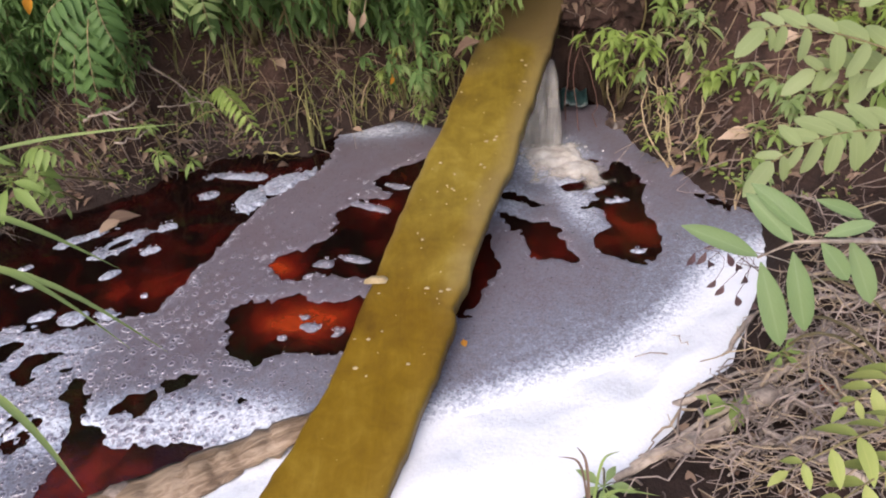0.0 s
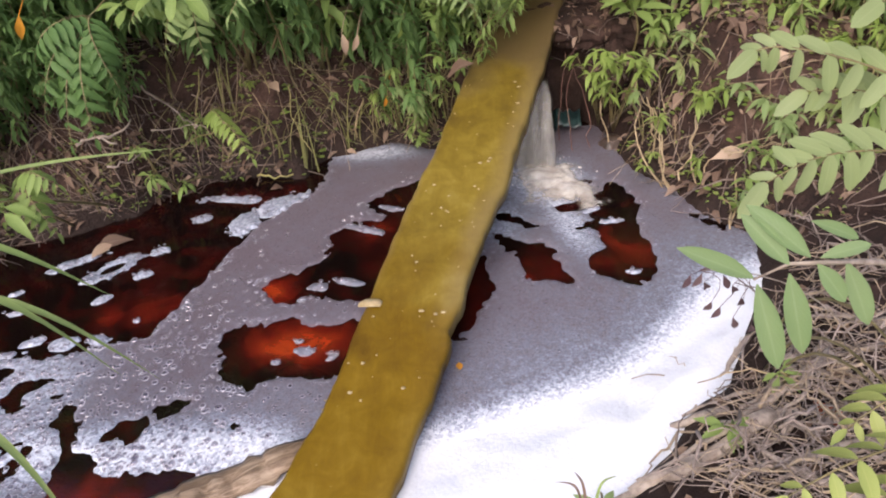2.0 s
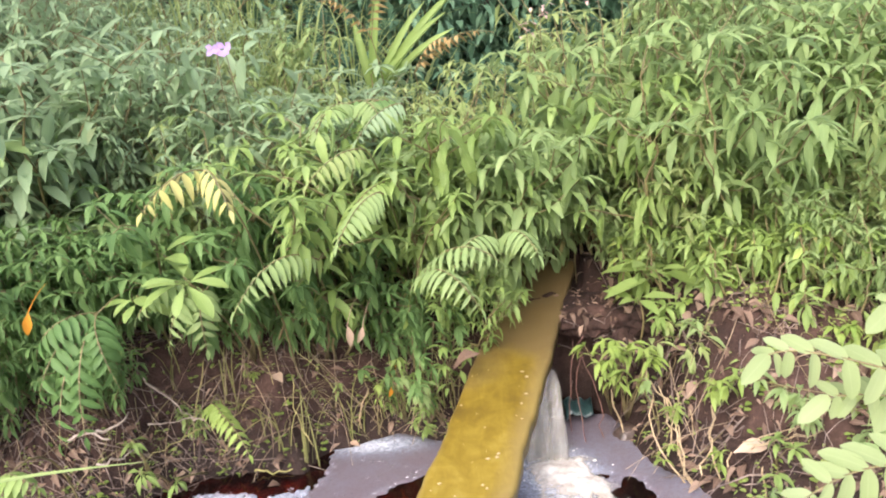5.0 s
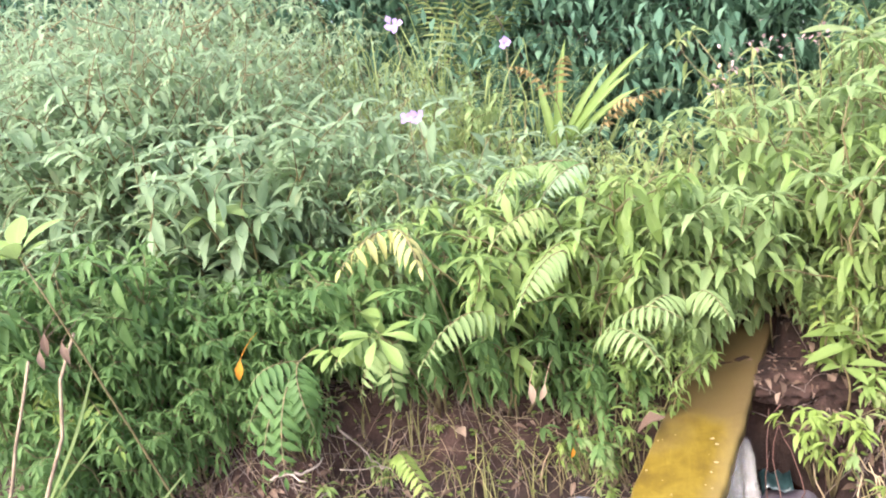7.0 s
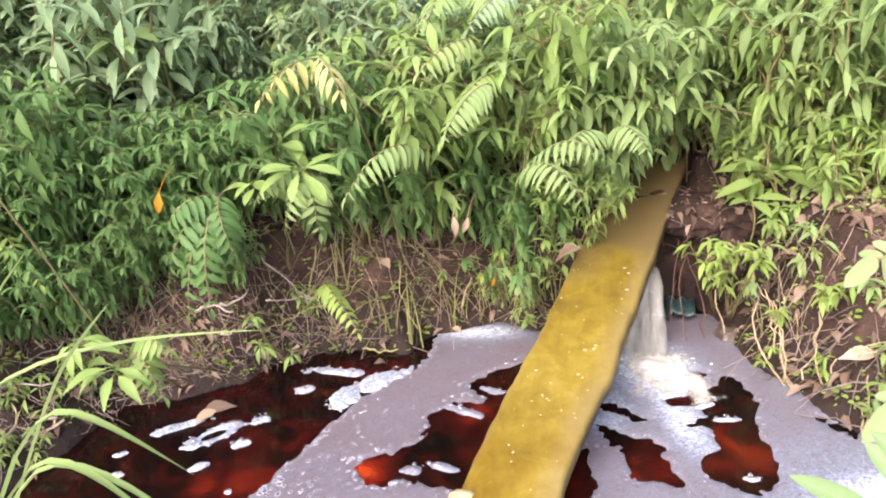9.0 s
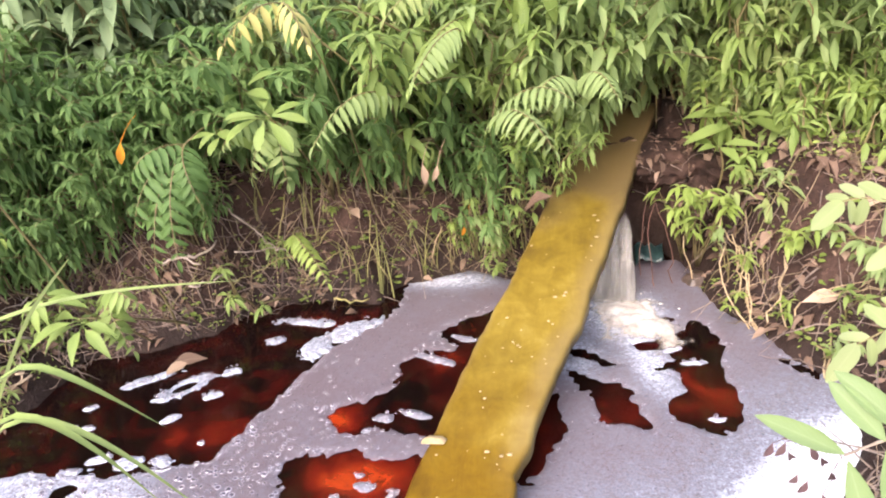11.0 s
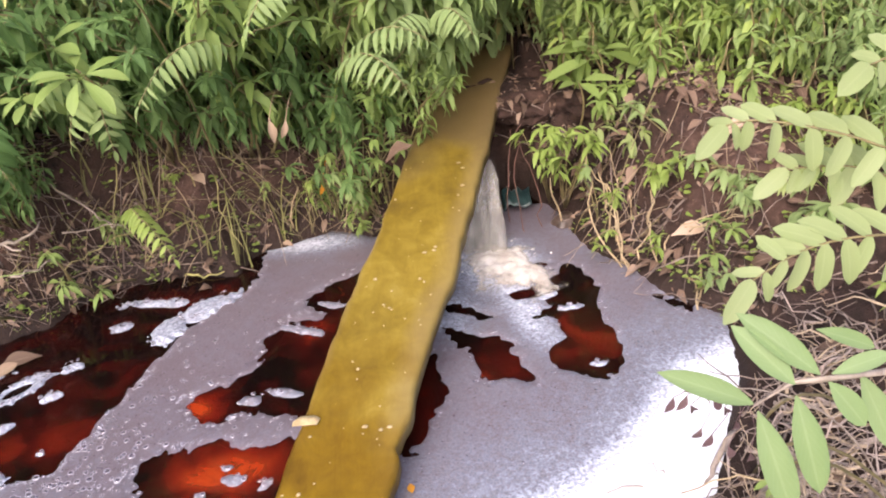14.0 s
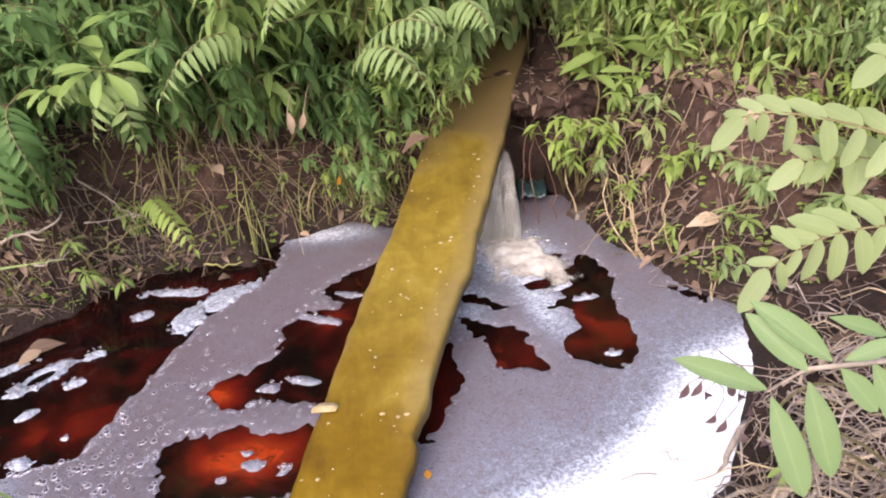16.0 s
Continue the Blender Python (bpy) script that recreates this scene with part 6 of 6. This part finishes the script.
branch((-0.736, 2.35, 0.222), (-0.836, 2.15, 0.194), 0.0022, STALKY, "thin yellowish runner trailing down the bank")
branch((0.76, 2.02, 0.188), (0.965, 2, 0.228), 0.002, STRAW, "pale dry straw lying on the bank")
branch((0.778, 2.032, 0.165), (0.954, 2.01, 0.21), 0.002, STRAW, "pale dry straw lying on the bank")
branch((0.756, 2.044, 0.183), (0.948, 2.02, 0.231), 0.002, STRAW, "pale dry straw lying on the bank")
branch((0.794, 2.056, 0.169), (0.989, 2.03, 0.186), 0.002, STRAW, "pale dry straw lying on the bank")
branch((0.774, 2.068, 0.149), (0.908, 2.04, 0.215), 0.002, STRAW, "pale dry straw lying on the bank")
branch((0.83, 2.08, 0.103), (0.933, 2.05, 0.164), 0.002, STRAW, "pale dry straw lying on the bank")
branch((0.854, 2.092, 0.064), (0.938, 2.06, 0.149), 0.002, STRAW, "pale dry straw lying on the bank")
loose_leaf("pale fallen leaf lying on the bank", PALEDEAD, (-1.058, 2.35, 0.363), 0.07)
loose_leaf("pale fallen leaf lying on the bank", PALEDEAD, (-0.735, 2.5, 0.282), 0.08)
loose_leaf("pale fallen leaf lying on the bank", PALEDEAD, (-0.499, 2.5, 0.179), 0.05)
loose_leaf("brown curled leaf at the water's edge", DEAD, (-0.743, 2.25, 0.174), 0.06)
loose_leaf("large pale brown dead leaf on the bank", PALEDEAD, (0.832, 2.05, 0.186), 0.11)
loose_leaf("pale curled leaf lying on the bank", PALEDEAD, (0.993, 2.2, 0.298), 0.09)
loose_leaf("pale curled leaf lying on the bank", PALEDEAD, (0.939, 2.2, 0.23), 0.07)

part("stem", Geo().tube([(1.05, 1.0, 0.12), (0.85, 0.85, 0.5), *JOINT], 0.006, 0.0022, 6), TWIG, broad_plant)
part("stipe", Geo().tube([(1.10, 1.25, 0.1), (1.02, 1.16, 0.38), (0.95, 1.10, 0.58)], 0.006, 0.004, 6), STALK, pale_fern)

# purple leaflets over the white foam
purple = thing("purple_shoot", "thin shoot with small dark purple leaves", "plant", (0.86, 1.05, lies(0.86, 1.05)))
line = curve((0, 0, 0), np.subtract((0.345, 0.752, 0.70), (0.86, 1.05, lies(0.86, 1.05))), (0.02, 0, 0.1), 12)
part("stem", Geo().tube(line, 0.002, 0.001, 4), TWIG, purple)
rng = random.Random(4)
for x, y, z in ((0.334, 0.755, 0.690), (0.350, 0.754, 0.692), (0.393, 0.745, 0.675), (0.363, 0.734, 0.655), (0.375, 0.730, 0.648), (0.353, 0.749, 0.680), (0.394, 0.725, 0.630), (0.405, 0.735, 0.66), (0.38, 0.75, 0.69), (0.42, 0.72, 0.62)):
    at = np.subtract((x, y, z), purple.location)
    end = line[min(range(12), key=lambda k: np.linalg.norm(np.subtract(line[k], at)))]
    leafy = Geo().leaf(LANCE, at, (rng.uniform(-.6, .6), rng.uniform(-.3, .3), -1), (0, -1, 0.2), rng.uniform(0.026, 0.040), 0.011)
    part("leaf", leafy.tube(curve(end, at, (0.02, 0, 0.01), 5), 0.0006, 0.0005, 4), PURPLE, purple)

# plants low at the near bank
for at, k, size, m in (((0.52, 1.0, 0.10), 7, 0.06, BRIGHT), ((0.23, 0.80, 0.09), 6, 0.06, GREEN), ((0.66, 1.12, 0.13), 6, 0.05, BRIGHT)):
    rosette("small green plant among roots on the near bank", "leafy plant", LANCE, m, at, k, size, 0.36, 0.1)
for low, tip in (((0.671, 0.632, 0.456), (0.435, 0.525, 0.476)), ((0.675, 0.589, 0.431), (0.484, 0.484, 0.448)), ((0.726, 0.751, 0.442), (0.575, 0.673, 0.44))):
    fern("yellowing fern low on the near bank", YELLOWISH, 0.075, 0.36, 5, low, [tip], (0, 0, 0.02), 0.25, OVATE_FINE)
near_grass = thing("grass_sprig", "curved dry grass sprig at the foam's edge", "grass", (0.2, 0.76, lies(0.2, 0.76)))
for dx, dy, dz in ((0.10, 0.04, 0.03), (-0.06, 0.05, 0.12), (-0.02, 0.09, 0.10), (0.06, 0.06, 0.12), (0.13, 0.0, 0.06)):
    blade_line([(0, 0, -0.02), (dx * 0.3, dy * 0.4, dz * 1.0 + 0.03), (dx, dy, dz)], 0.006, GRASS if dx > 0 else DEAD, near_grass)

# log, stones, debris
log_rng = random.Random(3)
log_line = wobble((-0.84, 0.80, 0.012), (-0.36, 1.075, 0.022), 0.014, log_rng, 26)
RIDGES = np.array([log_rng.uniform(-0.28, 0.22) for _ in range(11)])
log = Geo().tube(log_line, 0.074, 0.034, 11)
for ring_points in log.v:
    swell = 1 + 0.13 * lumps(np.arange(26) * 0.05, np.zeros(26), 71, 0.12) + 0.10 * lumps(np.arange(26) * 0.05, np.zeros(26) + 2, 72, 0.05)
    for i in range(26):
        c = np.array(log_line[i])
        ring_points[i * 11:(i + 1) * 11] = c + (ring_points[i * 11:(i + 1) * 11] - c) * swell[i] * (1 + RIDGES + 0.05 * np.array([log_rng.uniform(-1, 1) for _ in range(11)]))[:, None] * np.array((1, 1, 0.20))
tagged(part("log", log, WETWOOD), "sodden brown log at the edge of the white foam", "log")


def boulder(name, label, at, size, seed, material, rough=1.0):
    k = random.Random(seed)
    bm = bmesh.new()
    bmesh.ops.create_icosphere(bm, subdivisions=4 if rough > 1 else 3, radius=1)
    for v in bm.verts:
        v.co *= 1 + 0.22 * noise.noise(v.co * 1.6 + Vector((seed, 0, 0))) + rough * (0.07 * noise.noise(v.co * 5) + 0.05 * noise.noise(v.co * 11))
        v.co = Vector((v.co.x * size[0], v.co.y * size[1], v.co.z * size[2]))
    me = bpy.data.meshes.new(name)
    bm.to_mesh(me)
    bm.free()
    me.polygons.foreach_set("use_smooth", [True] * len(me.polygons))
    me.materials.append(material)
    ob = part(name, me, material)
    ob.location = at
    ob.rotation_euler = (0, 0, k.uniform(0, 6))
    return tagged(ob, label, "stone" if name == "stone" else "debris")


boulder("stone", "pale wet stone beside the log in shallow water", (-0.80, 0.85, -0.012), (0.07, 0.05, 0.035), 2, STONE)
boulder("stone", "brown wet stone at the foot of the bank", (0.49, 2.46, -0.01), (0.06, 0.05, 0.05), 5, DARKSTONE)
boulder("stone", "brown wet stone at the foot of the bank", (0.63, 2.27, 0.0), (0.09, 0.07, 0.05), 6, DARKSTONE)
boulder("stone", "dark wet stone under the plank at the water's edge", (-0.05, 2.47, 0.0), (0.06, 0.05, 0.045), 9, DARKSTONE)
xs, ys = np.linspace(-0.05, 0.05, 9), np.linspace(-0.035, 0.035, 7)
scrap = part("plastic_scrap", sheet(xs, ys, lambda x, y: 0.012 * lumps(x, y, 81, 0.02) + 0.010 * np.sin(x * 160) + 0.5 * y), TEAL)
scrap.location = (0.335, 2.58, 0.06)
scrap.modifiers.new("thickness", 'SOLIDIFY').thickness = 0.003
tagged(scrap, "crumpled dark teal scrap in the undercut bank", "debris")
LUMPS = []
for x, y, z, sx, sy, sz, k in ((0.40, 2.80, 0.34, 0.16, 0.20, 0.06, 21), (0.50, 2.62, 0.20, 0.08, 0.12, 0.12, 22), (0.27, 2.86, 0.36, 0.12, 0.13, 0.05, 23), (0.55, 2.78, 0.33, 0.14, 0.16, 0.08, 24)):
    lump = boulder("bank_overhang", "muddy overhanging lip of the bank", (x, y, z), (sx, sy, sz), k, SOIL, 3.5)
    tagged(lump, category="ground", kind="structure")
    LUMPS.append((x, y, z, sx, sy, sz))

# tussocks and dry grass hanging on the bare bank
rng = random.Random(55)
for x, y, h, k in ((-0.62, 2.40, 0.34, 18), (-0.48, 2.52, 0.32, 20), (-0.70, 2.40, 0.22, 14), (-0.40, 2.60, 0.25, 14), (-0.75, 2.42, 0.26, 12), (-0.35, 2.66, 0.28, 16), (-0.90, 2.50, 0.28, 12), (-0.22, 2.60, 0.24, 16), (-0.66, 2.62, 0.36, 14), (-0.12, 2.58, 0.22, 18), (-1.1, 2.5, 0.24, 10)):
    grass_tuft((x, y, lies(x, y)), max(5, int(k * 0.4)), 0.78 * h, 0.34, int(-100 * x), "thin yellow-green grass tuft on the bare bank", 0.005, BANK_GRASS)
for x, y, h, k in ((-2.4, 3.7, 1.7, 26), (-2.0, 3.8, 1.6, 30), (-1.6, 3.6, 1.5, 30), (-1.35, 3.9, 1.5, 34), (-1.05, 3.7, 1.2, 34), (-0.85, 4.0, 1.3, 34), (-0.6, 4.2, 1.3, 34), (-1.7, 4.4, 1.7, 34), (-0.3, 4.3, 1.1, 26), (-1.2, 4.4, 1.6, 34)):
    grass_tuft((x, y, lies(x, y)), int(k * 1.3), 0.78 * h, 1.25, int(-90 * x), "tall yellow-green grass behind the shrubs", 0.009, YELLOW_GREEN)

litter, sticks = Geo(), Geo()
for x, y, z, sx, sy, sz in LUMPS:
    for _ in range(70):
        a, q = rng.uniform(0, 6.283), math.sqrt(rng.uniform(0, 0.9))
        at = (x + sx * q * math.cos(a), y + sy * q * math.sin(a), z + 1.04 * sz * math.sqrt(1 - q * q))
        b, size = rng.uniform(0, 6.283), rng.uniform(0.02, 0.065)
        litter.leaf(CURLED, at, (math.cos(b), math.sin(b), rng.uniform(-0.4, 0.3)), (rng.uniform(-.5, .5), rng.uniform(-.9, .2), 1), size, size * 0.4)
        if rng.random() < 0.3:
            sticks.tube(wobble(at, (at[0] + rng.uniform(-.12, .12), at[1] - rng.uniform(0, .12), at[2] - rng.uniform(0, .1)), 0.012, rng, 6), 0.002, 0.001, 4)
fresh = Geo()
for i in range(4300):
    x, y = (rng.uniform(-1.75, -0.08), rng.uniform(2.12, 2.85)) if i < 1500 else (rng.uniform(-2.2, -1.4), rng.uniform(1.0, 2.25)) if i < 2100 else (rng.uniform(0.5, 1.1), rng.uniform(1.75, 2.5)) if i < 2500 else (rng.uniform(-1.75, -0.75), rng.uniform(1.9, 2.42))
    if ashore(x, y) < 0.005:
        continue
    z, what, a = lies(x, y), rng.random(), rng.uniform(0, 6.283)
    if what < 0.5:
        size = rng.uniform(0.015, 0.06)
        litter.leaf(CURLED if what < 0.3 else LANCE, (x, y, z + rng.uniform(0.003, 0.012)), (math.cos(a), math.sin(a), rng.uniform(-0.3, 0.4)), (rng.uniform(-.6, .6), rng.uniform(-.9, .2), 1), size, size * rng.uniform(0.25, 0.5))
    elif what < 0.70:
        r = rng.uniform(0.06, 0.26)
        x2, y2 = x + math.cos(a) * r, y + math.sin(a) * r * 0.6
        sticks.tube(wobble((x, y, z), (x2, y2, max(lies(x2, y2), 0) + rng.uniform(0.0, 0.09)), 0.02, rng, 7), rng.uniform(0.001, 0.003), 0.0008, 4)
    else:
        for _ in range(3):
            b, size = rng.uniform(0, 6.283), rng.uniform(0.008, 0.02)
            fresh.leaf(LANCE, (x, y, z + rng.uniform(0.0, 0.03)), (math.cos(b), math.sin(b), rng.uniform(0, 0.6)), (0, -0.4, 1), size, size * 0.4)
tagged(part("seedling_leaves", fresh, LIME), "tiny pale green leaves sprouting over the bare bank", "seedlings", kind="stuff")
for _ in range(700):
    x, y = rng.uniform(0.42, 1.25), rng.uniform(1.85, 3.0)
    if ashore(x, y) < 0.03:
        continue
    size, a = rng.uniform(0.02, 0.07), rng.uniform(0, 6.283)
    litter.leaf(CURLED if rng.random() < 0.5 else LANCE, (x, y, lies(x, y) + rng.uniform(0.004, 0.02)), (math.cos(a), math.sin(a), rng.uniform(-0.3, 0.5)), (rng.uniform(-.6, .6), rng.uniform(-.9, .2), 1), size, size * rng.uniform(0.25, 0.5))
for _ in range(4200):
    x, y = rng.uniform(-2.4, 1.7), rng.uniform(0.4, 3.0)
    d = ashore(x, y)
    if d < 0.03 or (y > 2.2 and x < 0.4 and rng.random() < 0.35) or (x < 0.3 and y < 1.0):
        continue
    z = lies(x, y)
    if rng.random() < 0.6:
        size = rng.uniform(0.025, 0.075)
        a = rng.uniform(0, 6.283)
        litter.leaf(CURLED if rng.random() < 0.5 else OVATE, (x, y, z + 0.006), (math.cos(a), math.sin(a), rng.uniform(-0.2, 0.3)), (rng.uniform(-.6, .6), rng.uniform(-.9, .2), 1), size, size * rng.uniform(0.3, 0.55))
    else:
        a, r = rng.uniform(0, 6.283), rng.uniform(0.05, 0.22)
        x2, y2 = x + math.cos(a) * r, y + math.sin(a) * r
        sticks.tube(wobble((x, y, z + 0.004), (x2, y2, max(lies(x2, y2), 0) + rng.uniform(0.004, 0.05)), 0.012, rng, 6), rng.uniform(0.0012, 0.004), 0.001, 4)
tagged(part("leaf_litter", litter, DEAD), "brown dead leaves scattered over the bank", "leaf litter", kind="stuff")
tagged(part("twig_litter", sticks, LITTER_TWIG), "thin grey twigs and roots scattered over the bank", "twigs", kind="stuff")
HEAP_TWIG = plain_material("weathered_twig", (0.10, 0.074, 0.062), (0.40, 0.325, 0.28), 16, 0.8, 0.5, 0.003)
HAY = plain_material("pale_dry_grass", (0.16, 0.115, 0.075), (0.46, 0.36, 0.25), 14, 0.75, 0.3, 0.003)
heap, hay = Geo(), Geo()
for _ in range(900):
    near = rng.random() < 0.84
    cx, cy, sx, sy = (0.78, 1.05, 0.24, 0.30) if near else (-1.72, 1.75, 0.14, 0.26)
    x, y = rng.gauss(cx, sx), rng.gauss(cy, sy)
    a, r = rng.uniform(0, 6.283), rng.uniform(0.08, 0.30)
    x2, y2 = x + math.cos(a) * r, y + math.sin(a) * r
    if min(lies(x, y), lies(x2, y2)) < 0.01:
        continue
    lift = rng.uniform(0.0, 0.08)
    (heap if rng.random() < 0.6 else hay).tube(wobble((x, y, lies(x, y) + lift), (x2, y2, lies(x2, y2) + lift * rng.uniform(0, 1.5)), 0.04, rng, 9), rng.choice((0.001, 0.0013, 0.0017, 0.0022, 0.0045)), 0.0008, 5)
tagged(part("dead_twigs", heap, HEAP_TWIG), "heaped grey dead twigs and roots on the bank", "twigs", kind="stuff")
tagged(part("dry_grass", hay, HAY), "dry straw-coloured grass stalks on the bank", "dry grass", kind="stuff")
specks = Geo()
for _ in range(900):
    x, y = rng.uniform(-2.0, 1.3), rng.uniform(1.9, 2.9)
    if ashore(x, y) < 0.02:
        continue
    z, a, size = lies(x, y), rng.uniform(0, 6.283), rng.uniform(0.010, 0.026)
    for q in range(3):
        specks.leaf(LEAFLET, (x + rng.uniform(-.015, .015), y, z + rng.uniform(0.004, 0.03)), (math.cos(a + q * 2), math.sin(a + q * 2), 0.3), (0, -0.4, 1), size, size * 0.6)
tagged(part("tiny_weeds", specks, LIME), "tiny pale green weeds sprouting on the mud", "weeds", kind="stuff")

hang, green_hang = Geo(), Geo()
for _ in range(210):
    x = rng.uniform(-1.9, 0.0) if rng.random() < 0.88 else rng.uniform(0.45, 1.1)
    y = rng.uniform(2.45, 2.8) - (0.35 if x > 0.5 else 0) - (0.25 if x < -1.2 else 0)
    z = lies(x, y)
    if z < 0.05:
        continue
    a, r = rng.uniform(3.4, 6.0), rng.uniform(0.10, 0.38)
    x2, y2 = x + math.cos(a) * r, y + math.sin(a) * r * 0.8
    end = max(lies(x2, y2), 0.0) + rng.uniform(0.0, 0.14)
    (hang if rng.random() < 0.72 else green_hang).tube(curve((x, y, z + rng.uniform(0, 0.12)), (x2, y2, end), (rng.uniform(-.03, .03), -0.01, rng.uniform(-0.01, 0.05)), 8), rng.uniform(0.0010, 0.0024), 0.0008, 4)
tagged(part("dry_stems", hang, LITTER_STRAW), "dry thin stems and roots trailing down the bank", "dry grass", kind="stuff")
tagged(part("trailing_stems", green_hang, STALK), "thin green stems trailing down the bank", "stems", kind="stuff")
